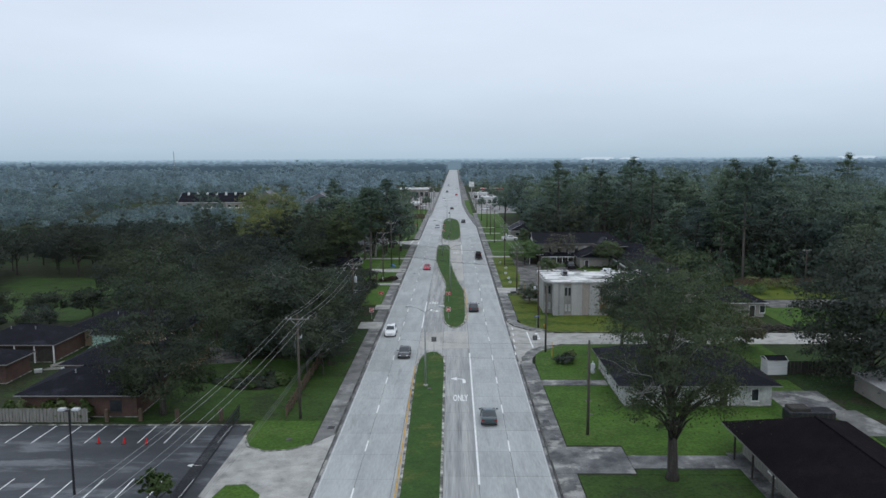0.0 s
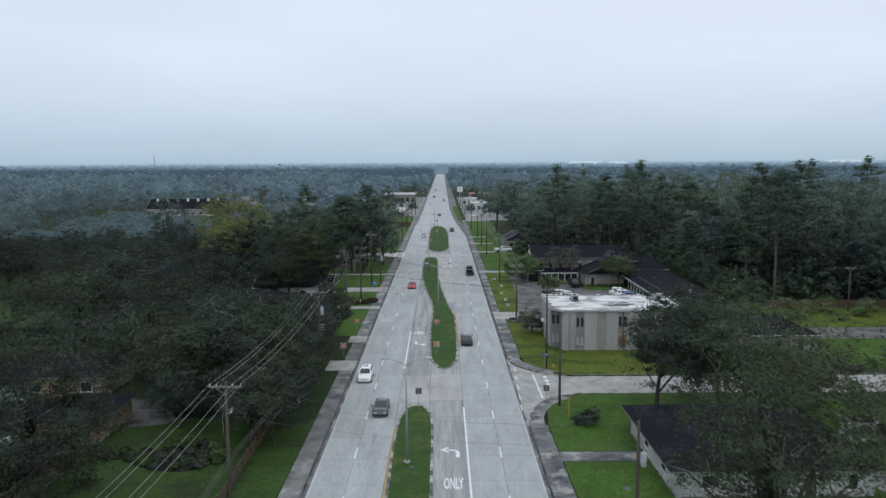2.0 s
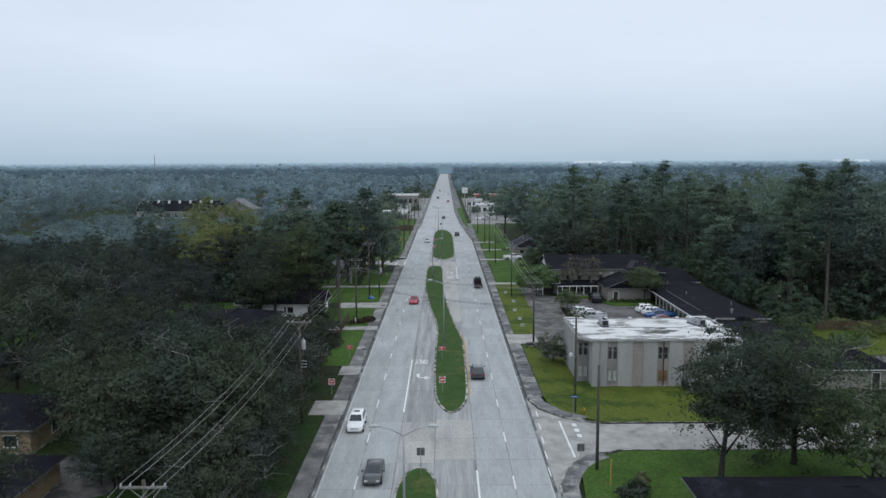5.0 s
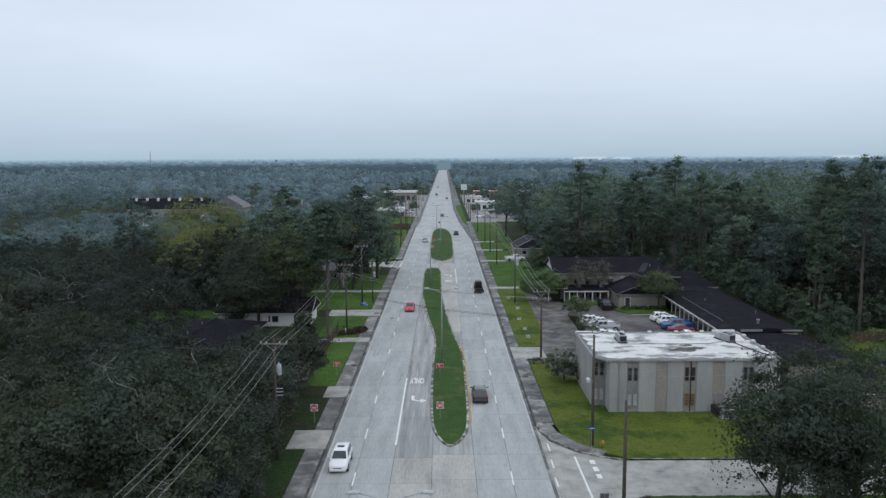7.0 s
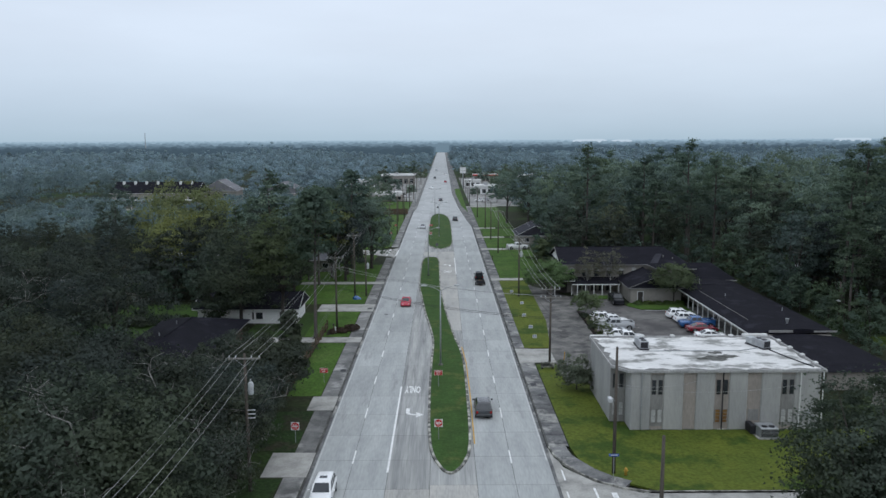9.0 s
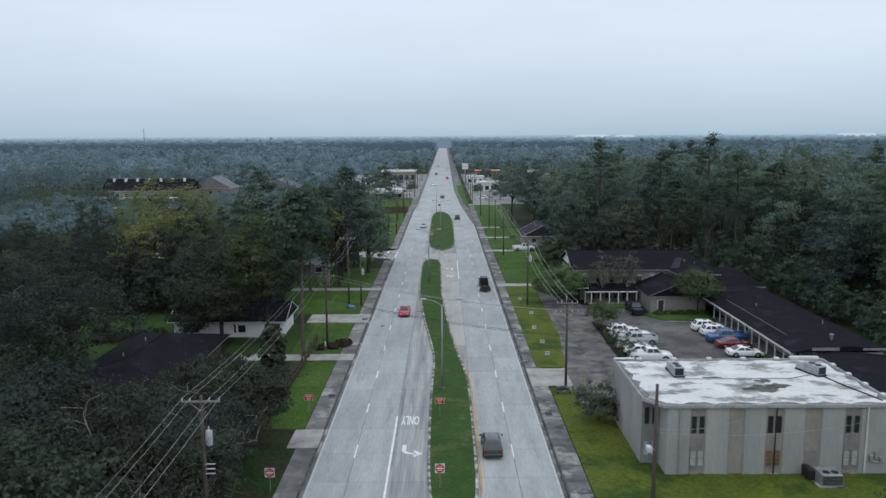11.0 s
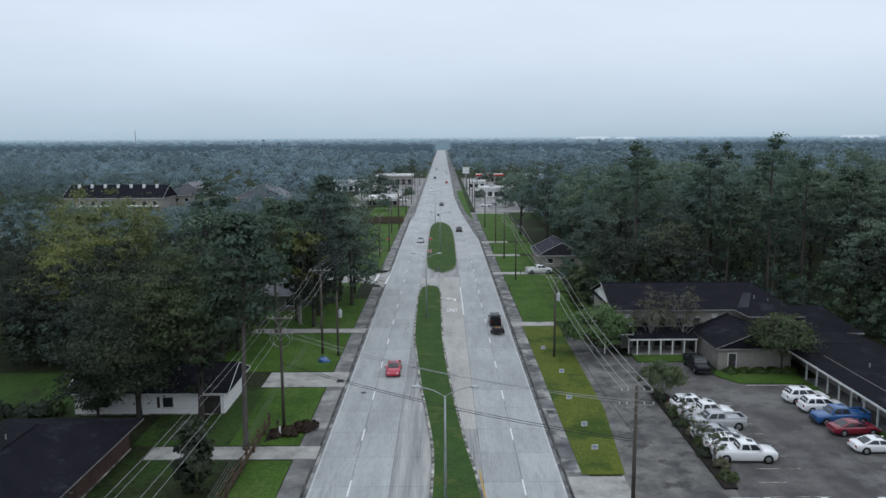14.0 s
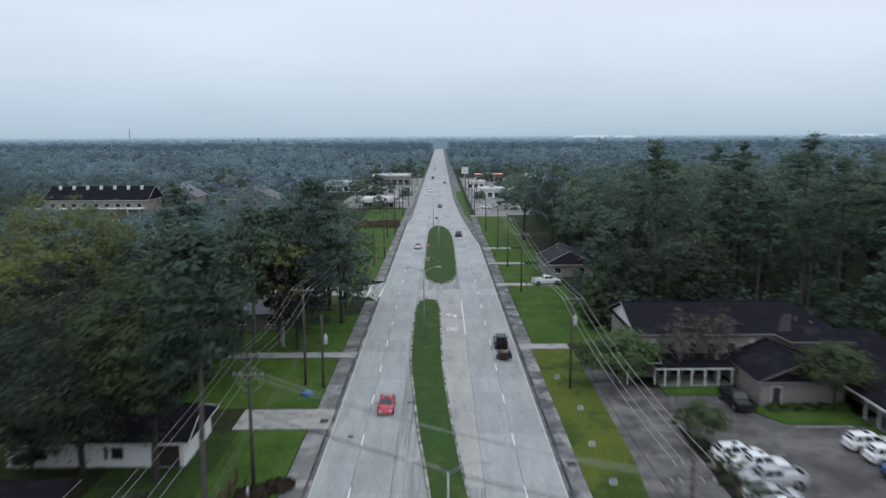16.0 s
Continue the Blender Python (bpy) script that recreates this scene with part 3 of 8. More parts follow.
def inset(pts, d):
    """Moves an anticlockwise outline inward by d."""
    out, k = [], len(pts)
    for i in range(k):
        a, b, c = Vector(pts[i - 1]), Vector(pts[i]), Vector(pts[(i + 1) % k])
        e1, e2 = (b - a).normalized(), (c - b).normalized()
        nrm = Vector((-(e1.y + e2.y), e1.x + e2.x))
        nrm = nrm.normalized() if nrm.length > 1e-6 else Vector((-e1.y, e1.x))
        out.append((b.x + nrm.x * d, b.y + nrm.y * d))
    return out


def island(pts, n_label):
    """A kerbed grass island: kerb ring and a slightly crowned lawn."""
    loop = smooth_loop(pts)
    inner = inset(loop, 0.28)
    k = len(loop)
    root = structure("traffic_island", Geo().prism(inset(loop, 0.1), -0.025, 0.1), "mulch", n_label)
    kerb = Geo()
    low = inset(loop, 0.03)
    vs = [(x, y, -0.02) for x, y in loop] + [(x, y, 0.15) for x, y in low] + [(x, y, 0.15) for x, y in inner] + [(x, y, 0.05) for x, y in inner]
    fs = []
    for i in range(k):
        j = (i + 1) % k
        for r in range(3):
            fs.append((r * k + i, r * k + j, (r + 1) * k + j, (r + 1) * k + i))
    kerb.add(vs, fs)
    part("kerb", kerb, "kerb_concrete", root, "weathered concrete kerb")
    g = Geo().add([(x, y, 0.145) for x, y in inner], [tuple(range(k))])
    part("lawn", g, "grass_median", root)
    return loop, root


isl1, isl1_ob = island([(-0.35, -100), (-0.4, -40), (-0.35, 20), (-0.35, 60), (-0.5, 85), (-0.6, 101), (-1.2, 106.6), (-2.8, 108.6), (-4.2, 106.4), (-4.9, 101), (-4.85, 85), (-4.5, 60), (-4.4, 20), (-4.4, -40), (-4.4, -100)],
              "long narrow grass traffic island with a kerb")
isl2, isl2_ob = island([(0.7, 125.0), (2.2, 127.6), (2.9, 133), (3.05, 147), (3.0, 160), (2.6, 167), (1.9, 174), (1.0, 186), (0.4, 196), (-0.35, 214), (-0.6, 237), (-0.9, 249), (-1.8, 252.8),
               (-3.2, 253.6), (-4.4, 252.4), (-5.1, 248), (-5.25, 236), (-4.95, 215), (-4.3, 205), (-3.2, 190), (-2.4, 182), (-1.6, 171), (-1.7, 160), (-1.75, 147), (-1.5, 133), (-0.7, 127.4)],
              "curved grass traffic island with a broken weathered kerb")
isl3, isl3_ob = island([(-0.6, 268.0), (1.7, 271.5), (2.9, 280), (3.1, 310), (2.7, 345), (1.2, 361), (-1.3, 367.8), (-3.4, 364), (-4.6, 350), (-4.7, 310), (-4.4, 280), (-2.9, 271.5)],
              "broad oval grass traffic island with a kerb")
yellow = Geo()
for x0, y0, x1, y1 in ((-5.05, 101, -5.0, 85), (-5.0, 85, -4.68, 60), (-4.68, 60, -4.55, 20), (3.18, 132, 3.26, 147), (3.26, 147, 3.2, 160), (3.2, 160, 2.8, 168)):
    yellow.add([(x0 - 0.07, y0, PZ), (x0 + 0.07, y0, PZ), (x1 + 0.07, y1, PZ), (x1 - 0.07, y1, PZ)], [(0, 1, 2, 3)])
part("yellow_line", yellow, "yellow_paint", road)

# side streets
street = structure("side_street", Geo().prism([(XR, 101), (11.3, 106.5), (13.6, 110.6), (17.6, 112.8), (90, 113.4), (90, 121.2), (17.4, 121.2), (13.6, 123.4), (11.3, 126.4), (XR, 131)], -0.11, -0.004), "drive_concrete",
                   "pale concrete side street")
street_l = structure("side_street_west", Geo().prism([(XL, 271), (-13.6, 268.5), (-17, 266.8), (-75, 266), (-75, 257), (-17, 257), (-13.6, 255.3), (XL, 252)], -0.11, -0.004), "drive_concrete", "pale concrete side street")
for x0, x1 in ((-15.0, -14.6), (-12.5, -12.2)):
    part("stop_line", Geo().add([(x0, 256, 0.0), (x0 + 0.35, 256, 0.0), (x1 + 0.35, 268, 0.0), (x1, 268, 0.0)], [(0, 1, 2, 3)]), "white_paint", street_l)


LAID = []


def lawn(pts, material="grass", top=GZ + 0.02, label="mown grass lawn"):
    if len(pts) == 2:
        (x0, y0), (x1, y1) = pts
        pts = [(x0, y0), (x1, y0), (x1, y1), (x0, y1)]
    LAID.append(1)
    return structure("lawn", Geo().prism(pts, -0.05, top + 0.0009 * len(LAID)), material, label)


# corner lawns of the side streets, inside the curved returns
lawn([(12.6, 93.2), (21.0, 93.2), (46, 100), (50, 100), (50, 112.7), (18.6, 112.55), (14.9, 110.4), (13.2, 106.6), (12.6, 101)])
lawn([(15.0, 123.9), (18.6, 121.4), (46, 121.45), (46, 135.3), (19.7, 135.3), (19.7, 137.7), (18.2, 137.7), (18.2, 150.4), (17.0, 150.5), (17.0, 158.5), (12.6, 158.5), (12.6, 131), (13.0, 127.2)], "grass_olive", label="olive-green mown lawn")
lawn([(-74, 241), (-17.2, 241), (-17.2, 256.9), (-74, 256.9)])
lawn([(-14.6, 290), (-14.6, 272.5), (-17.5, 267), (-74, 266.2), (-74, 300), (-14.6, 300)][::-1])
LAWNS = [((-19.0, 77.0), (-14.6, 104)), ((-45, 76.9), (-19.1, 104)), [(-18.5, 98.6), (-17.9, 101.2), (-17.2, 99.8), (-16.4, 102.4), (-15.5, 101.2), (-14.6, 103.9), (-14.6, 123.8), (-18.5, 123.8)], ((-18.6, 130), (-14.6, 141)), ((-18.6, 146.2), (-14.6, 169.9)),
         ((-64, 150), (-42.7, 197)), ((-31, 173.4), (-21.5, 190.6)), ((-31, 197), (-14.6, 216)), ((-31, 219.2), (-14.6, 240.9)), ((-108, 131), (-70, 182)),
         ((12.6, 69.3), (21.1, 90.3)), ((18.3, 66.7), (21.1, 69.3)), ((21.1, 66.7), (46, 93)), ((18.3, 61.9), (30, 63.3)), ((12.6, 40), (50, 61.8)), ((46.1, 62), (75, 99.5)), ((12.6, 222.8), (24, 228.45)), ((12.6, 228.5), (24, 264.8)), ((12.6, 268.4), (24, 290.5)),
         ((12.6, 294), (24, 314.5)), ((12.6, 318), (24, 395)), ((-29, 372), (-14.6, 425)), ((-29, 301), (-14.6, 362)), ((-160, 362), (-108, 387)), ((60.1, 124), (95, 142)), ((-21.5, 173.4), (-14.6, 190.6))]
lawn([(-22.3, 76.9), (-22.1, 71.5), (-21.0, 68.9), (-19.0, 67.6), (-16.6, 68.0), (-14.6, 69.6), (-14.6, 76.9)][::-1])
lawn([(-21.2, 56.0), (-16.5, 54.0), (-16.9, 57.4), (-18.8, 59.6), (-20.6, 59.4)][::1], top=GZ + 0.06)
# lawns whose colour carries the shade of the trees above
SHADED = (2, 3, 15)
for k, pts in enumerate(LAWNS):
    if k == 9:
        lawn(pts, "grass_dull_shade", label="dull green open field")
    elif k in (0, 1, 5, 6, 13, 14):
        lawn(pts, "grass_dull_shade", label="lawn under trees, its green dulled for tree shade")
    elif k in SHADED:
        lawn(pts, "grass_thin_shade", label="thin grass with leaf litter, darkened for the shade of trees")
    else:
        lawn(pts)
for pts in ([(11.9, 166.6), (15.7, 166.6), (17.3, 183), (17.8, 219.5), (12.1, 219.5)], ((57.0, 172), (60.2, 206)), ((64.0, 151), (90, 172))):
    lawn(pts, "grass_olive", GZ + 0.05, "olive-green mown lawn")
structure("dirt_lot", Geo().box(64, 142.2, 0.0, 98, 150.8, GZ + 0.025), "old_asphalt", "bare grey gravel lot")


# pavements beside the kerb, in separate slabs
def pavement(name, x0, x1, y0, y1, material, step=3.0):
    root = structure(name, Geo().box(x0, y0, -0.05, x1, y1, GZ - 0.01), "road_joint", "stained concrete pavement beside the kerb")
    me = as_mesh("paving_slab", Geo().soft_box(0.01, 0.01, GZ - 0.01, x1 - x0 - 0.01, step - 0.01, GZ + 0.035, 0.008), material)
    n = int(round((y1 - y0) / step))
    for i in range(n):
        part("paving_slab", me, None, root, at=pose(x0, y0 + i * (y1 - y0) / n, 0))
    return root


pavement("pavement_west", XL - 2.1, XL - 0.16, -60, 252, "walk_concrete")
pavement("pavement_west_far", XL - 2.1, XL - 0.16, 271, 430, "walk_concrete")
pavement("pavement_east", XR + 0.16, XR + 2.15, -60, 101, "walk_dark")
pavement("pavement_east_far", XR + 0.16, XR + 2.15, 131, 396, "walk_dark")
for name, x0, y0, y1 in (("kerb_west", XL - 0.155, -120, 252), ("kerb_west_far", XL - 0.155, 271, 900), ("kerb_east", XR - 0.0, -120, 101), ("kerb_east_far", XR - 0.0, 131, 900)):
    structure(name, Geo().soft_box(x0, y0, -0.1, x0 + 0.15, y1, 0.155, 0.03), "kerb_stained", "dark-stained concrete kerb")


def bend(name, pts, width, material, top):
    """A curved strip along points, its outer side to the left."""
    k = len(pts)
    outer = []
    for i in range(k):
        a, b = Vector(pts[max(i - 1, 0)]), Vector(pts[min(i + 1, k - 1)])
        d = (b - a).normalized()
        outer.append((pts[i][0] - d.y * width, pts[i][1] + d.x * width))
    loop = pts + outer[::-1]
    area = sum(loop[i - 1][0] * loop[i][1] - loop[i][0] * loop[i - 1][1] for i in range(len(loop)))
    structure(name, Geo().prism(loop if area > 0 else loop[::-1], -0.1, top), material, "curved concrete kerb return")


se = [(XR + 0.07, 101), (10.7, 104.4), (11.5, 106.9), (12.6, 109.2), (14.1, 111.0), (15.8, 112.2), (18, 112.8)]
ne = [(18, 121.2), (15.8, 121.9), (14.1, 123.1), (12.6, 124.8), (11.5, 126.8), (10.7, 128.6), (XR + 0.07, 131)]
bend("kerb_return", se, -0.16, "kerb_concrete", 0.155)
bend("kerb_return_north", ne, -0.16, "kerb_concrete", 0.155)
bend("pavement_corner", [(x + 0.16, y - 0.03) for x, y in se[:-1]], -1.6, "walk_dark", GZ + 0.03)
bend("pavement_corner_north", [(x + 0.16, y + 0.03) for x, y in ne[1:]], -1.6, "walk_dark", GZ + 0.03)
structure("kerb_side_street", Geo().box(18, 112.8, -0.1, 90, 112.95, 0.155), "kerb_concrete", "weathered concrete kerb")
structure("kerb_side_street_north", Geo().box(18, 121.2, -0.1, 90, 121.35, 0.155), "kerb_concrete", "weathered concrete kerb")


def driveway(pts, material="drive_concrete", label="pale concrete driveway", top=GZ + 0.042):
    if len(pts) == 2:
        (x0, y0), (x1, y1) = pts
        pts = [(x0, y0), (x1, y0), (x1, y1), (x0, y1)]
    LAID.append(1)
    return structure("driveway", Geo().prism(pts, -0.08, top + 0.0009 * (len(LAID) % 20)), material, label)


driveway([(-22.4, 57), (XL - 0.01, 52.5), (XL - 0.01, 72.5), (-14.5, 69.4), (-16.6, 67.9), (-19.0, 67.5), (-21.1, 68.8), (-22.3, 71.5)], top=GZ + 0.03)
structure("kerb_bend", Geo().prism(inset([(-22.5, 75.2), (-22.3, 71.4), (-21.15, 68.75), (-19.0, 67.42), (-16.5, 67.85), (-14.4, 69.4), (-14.6, 69.6), (-16.6, 68.05), (-19.0, 67.65), (-21.0, 68.95), (-22.05, 71.5), (-22.25, 75.2)], -0.02), 0.0, GZ + 0.09), "kerb_concrete", "curved pale kerb round a lawn corner")
for pts in (((-16.6, 124.2), (XL - 0.01, 129.6)), ((-15.4, 141.3), (XL - 0.01, 145.9)), ((-28.6, 170.2), (XL - 0.01, 173.1)), ((-22.4, 190.9), (XL - 0.01, 196.6)), ((-30, 216.4), (XL - 0.01, 218.9)),
            ((XR + 0.16, 159.4), (15.5, 166.2)), ((XR + 0.16, 265.2), (22, 268.1)), ((XR + 0.16, 290.8), (19, 293.6)), ((XR + 0.16, 314.8), (18, 317.5)), ((XR + 0.16, 396), (24, 399)), ((XR + 0.16, 220), (17.5, 222.6))):
    driveway(pts)
driveway(((XR + 0.16, 62.2), (18.2, 68.9)), "walk_dark", "stained dark concrete driveway")
driveway(((18.25, 63.4), (32, 66.6)), "walk_dark", "stained dark concrete driveway")
driveway(((12.5, 90.5), (21.2, 92.9)), "walk_dark", "stained concrete garden path")
driveway(((40.5, 80.5), (47.5, 88)), "walk_dark", "stained concrete parking pad")
driveway([(45, 72), (49.5, 72), (48.6, 80.4), (45, 80.4)], "walk_concrete", "pale concrete drive")

# car parks
structure("car_park_west", Geo().prism([(-64, 30), (-21.3, 30), (-21.3, 69.2), (-22.6, 72.6), (-22.6, 75.2), (-64, 75.2)], 0.0, GZ + 0.035), "new_asphalt", "dark wet asphalt car park with white stall lines")
lot_w_top = GZ + 0.039
structure("lot_arrow", Geo().add([(-24.4, 63.85, lot_w_top), (-24.4, 64.1, lot_w_top), (-25.1, 64.1, lot_w_top), (-25.1, 63.85, lot_w_top), (-25.1, 63.5, lot_w_top), (-25.1, 64.45, lot_w_top), (-25.9, 63.97, lot_w_top)], [(0, 1, 2, 3), (4, 5, 6)]), "white_paint", "white painted arrow on a car park")
kb = Geo().box(-64, 75.2, 0.1, -22.4, 75.4, GZ + 0.13)
structure("kerb_car_park", kb, "kerb_concrete", "low concrete kerb")
stall = as_mesh("stall_line", Geo().box(-0.06, 0, 0, 0.06, 5.2, 0.004), "white_paint")
lot_w = structure("stall_markings", Geo().box(-64, 63.4, GZ + 0.036, -63.9, 63.5, GZ + 0.04), "white_paint", "white painted stall lines")
for k in range(9):
    part("stall_line", stall, None, lot_w, at=pose(-47.6 + 2.87 * k - (0 if k < 8 else 0), 69.9, GZ + 0.04, 0, 0, 0))
    part("stall_line", stall, None, lot_w, at=pose(-47.0 + 2.87 * k, 55.6, GZ + 0.04, 0, 0, 0))
structure("car_park_frontage", Geo().prism([(15.4, 150.5), (24.3, 150.5), (24.3, 203), (15.4, 219)], 0.0, GZ + 0.035), "old_asphalt", "worn patched grey frontage lane")
structure("car_park_east", Geo().prism([(24.3, 150.6), (43.9, 150.6), (43.9, 193.0), (34.2, 193.0), (33.2, 195.0), (33.2, 203), (24.3, 203)], 0.0, GZ + 0.03), "lot_asphalt", "worn dark asphalt car park")
lot_e = structure("bay_markings", Geo().box(36, 190.6, GZ + 0.032, 42, 190.7, GZ + 0.036), "white_paint", "faded white bay lines")
bay = as_mesh("bay_line", Geo().box(0, -0.05, 0, 5.0, 0.05, 0.003), "kerb_concrete")
for k in range(11):
    part("bay_line", bay, None, lot_e, at=pose(26.8, 156.8 + 2.7 * k, GZ + 0.034))
    part("bay_line", bay, None, lot_e, at=pose(38.8, 157.0 + 2.7 * k, GZ + 0.034))
for k in range(5):
    part("bay_line", bay, None, lot_e, at=pose(25.2 + 2.6 * k, 197.2, GZ + 0.036, 0, 0, 75))
lawn([(23.4, 163.6), (24.6, 163.6), (25.4, 170), (25.6, 187.2), (23.7, 190.5)], "mulch", GZ + 0.14, "mulched planting strip in the car park")
lawn(((42.9, 160.0), (43.9, 190.5)), "grass", GZ + 0.1, "narrow grass strip before the arcade")
lawn([(35.3, 191.3), (43.8, 190.7), (43.8, 196.4), (34.4, 196.4), (33.5, 194.4)], "grass", GZ + 0.12, "kerbed lawn strip")
lawn(((25.4, 200.2), (33.0, 203.2)), "grass", GZ + 0.12, "kerbed lawn strip")

# the road narrows beyond the last island
taper = [(XR + 0.02, 318), (XR + 0.02, 1700), (5.4, 1700), (5.3, 480), (6.9, 402), (9.0, 346)]
structure("verge_taper", Geo().prism(taper, -0.02, GZ + 0.025), "walk_dark", "stained concrete verge where the road narrows")
structure("verge_grass", Geo().prism([(XR + 0.1, 372), (XR + 0.1, 520), (7.4, 520), (7.2, 480), (8.6, 402)], 0.0, GZ + 0.05), "grass", "rough grass beside the narrowing road")
taper_w = [(XL - 0.02, 1700), (XL - 0.02, 372), (-11.3, 390), (-11.3, 1700)]
structure("verge_west", Geo().prism(taper_w, -0.02, GZ + 0.025), "walk_concrete", "concrete verge where the road narrows")
structure("bare_yard", Geo().prism(smooth_loop([(-31, 103), (-36, 110), (-43, 111.5), (-44.5, 107), (-44, 102.5), (-37, 101)][::-1]), 0.0, GZ + 0.05), "old_asphalt", "bare trodden earth beside a house")

# ---- trees ----
rng = np.random.default_rng(7)


PHI = (1 + 5 ** 0.5) / 2
ICO = np.array([(-1, PHI, 0), (1, PHI, 0), (-1, -PHI, 0), (1, -PHI, 0), (0, -1, PHI), (0, 1, PHI), (0, -1, -PHI), (0, 1, -PHI), (PHI, 0, -1), (PHI, 0, 1), (-PHI, 0, -1), (-PHI, 0, 1)]) / 1.902
ICO_F = np.array([(0, 11, 5), (0, 5, 1), (0, 1, 7), (0, 7, 10), (0, 10, 11), (1, 5, 9), (5, 11, 4), (11, 10, 2), (10, 7, 6), (7, 1, 8), (3, 9, 4), (3, 4, 2), (3, 2, 6), (3, 6, 8), (3, 8, 9), (4, 9, 5), (2, 4, 11), (6, 2, 10), (8, 6, 7), (9, 8, 1)])


def leaf_quads(name, centres, outward, size, material, spread=0.75, lift=0.3, gen=None, cores=None, calm=1.0):
    """A mesh of small leaf sprays, one at each centre, that face outward with some disorder."""
    gen = gen or rng
    n = len(centres)
    nrm = outward + gen.normal(0, spread, (n, 3)) + np.array([0, 0, lift])
    nrm /= np.linalg.norm(nrm, axis=1)[:, None] + 1e-9
    u = np.cross(nrm, gen.normal(0, 1, (n, 3)))
    u /= np.linalg.norm(u, axis=1)[:, None] + 1e-9
    w = np.cross(nrm, u)
    s = (size * gen.uniform(0.65, 1.4, n))[:, None]
    a = gen.uniform(0.7, 1.0, n)[:, None]
    co = np.stack([centres - u * s, centres + u * s * 0.9 - w * s * 0.25, centres + w * s * a * 1.5], axis=1).reshape(-1, 3)
    idx = np.arange(3 * n)
    shade = outward + gen.normal(0, 0.15 * calm, (n, 3)) + np.array([0, 0, 0.22])
    shade = np.repeat(shade / (np.linalg.norm(shade, axis=1)[:, None] + 1e-9), 3, axis=0)
    if cores is not None:
        at, rad, flat = cores
        k = len(at)
        fan = ICO[ICO_F]
        fan = fan[fan.mean(axis=1)[:, 2] > -0.45]
        f = len(fan)
        mid = fan.mean(axis=1)
        small = np.minimum(rad, 2.4 * size)[:, None, None, None]
        tri = (mid[None] * (rad[:, None, None] * gen.uniform(0.6, 1.3, (k, f, 1))))[:, :, None, :] + (fan - mid[:, None])[None] * small + gen.normal(0, 0.3 * calm, (k, f, 3, 3)) * small
        tri = tri * np.array([1, 1, flat])
        idx = np.arange(3 * n + 3 * f * k)
        co = np.concatenate([co, (at[:, None, None, :] + tri).reshape(-1, 3)])
        face = (mid[None] + gen.normal(0, 0.18 * calm, (k, f, 3)) + np.array([0, 0, 0.25])).reshape(-1, 3)
        shade = np.concatenate([shade, np.repeat(face / (np.linalg.norm(face, axis=1)[:, None] + 1e-9), 3, axis=0)])
    me = bpy.data.meshes.new(name)
    me.vertices.add(len(co))
    me.vertices.foreach_set("co", co.ravel())
    me.loops.add(len(idx))
    me.loops.foreach_set("vertex_index", idx)
    me.polygons.add(len(idx) // 3)
    me.polygons.foreach_set("loop_start", np.arange(0, len(idx), 3))
    me.polygons.foreach_set("use_smooth", np.ones(len(idx) // 3, dtype=bool))
    me.update(calc_edges=True)
    me.normals_split_custom_set(shade)
    me.materials.append(MATS[material])
    return me


def cluster_points(tips, radius, per, gen, flat=0.7):
    """Leaf centres in loose shells round branch tips, with their outward directions."""
    cs, os = [], []
    for tip, r in zip(tips, radius):
        d = gen.normal(0, 1, (per, 3))
        d /= np.linalg.norm(d, axis=1)[:, None]
        d[:, 2] = np.where(d[:, 2] < -0.35, -d[:, 2] * 0.6, d[:, 2])
        rad = r * np.minimum(1.2, np.abs(gen.normal(0.78, 0.3, per)))
        p = d * rad[:, None] * gen.uniform(0.7, 1.35, 3)
        p[:, 2] *= flat
        cs.append(tip + p)
        os.append(d)
    return np.concatenate(cs), np.concatenate(os)


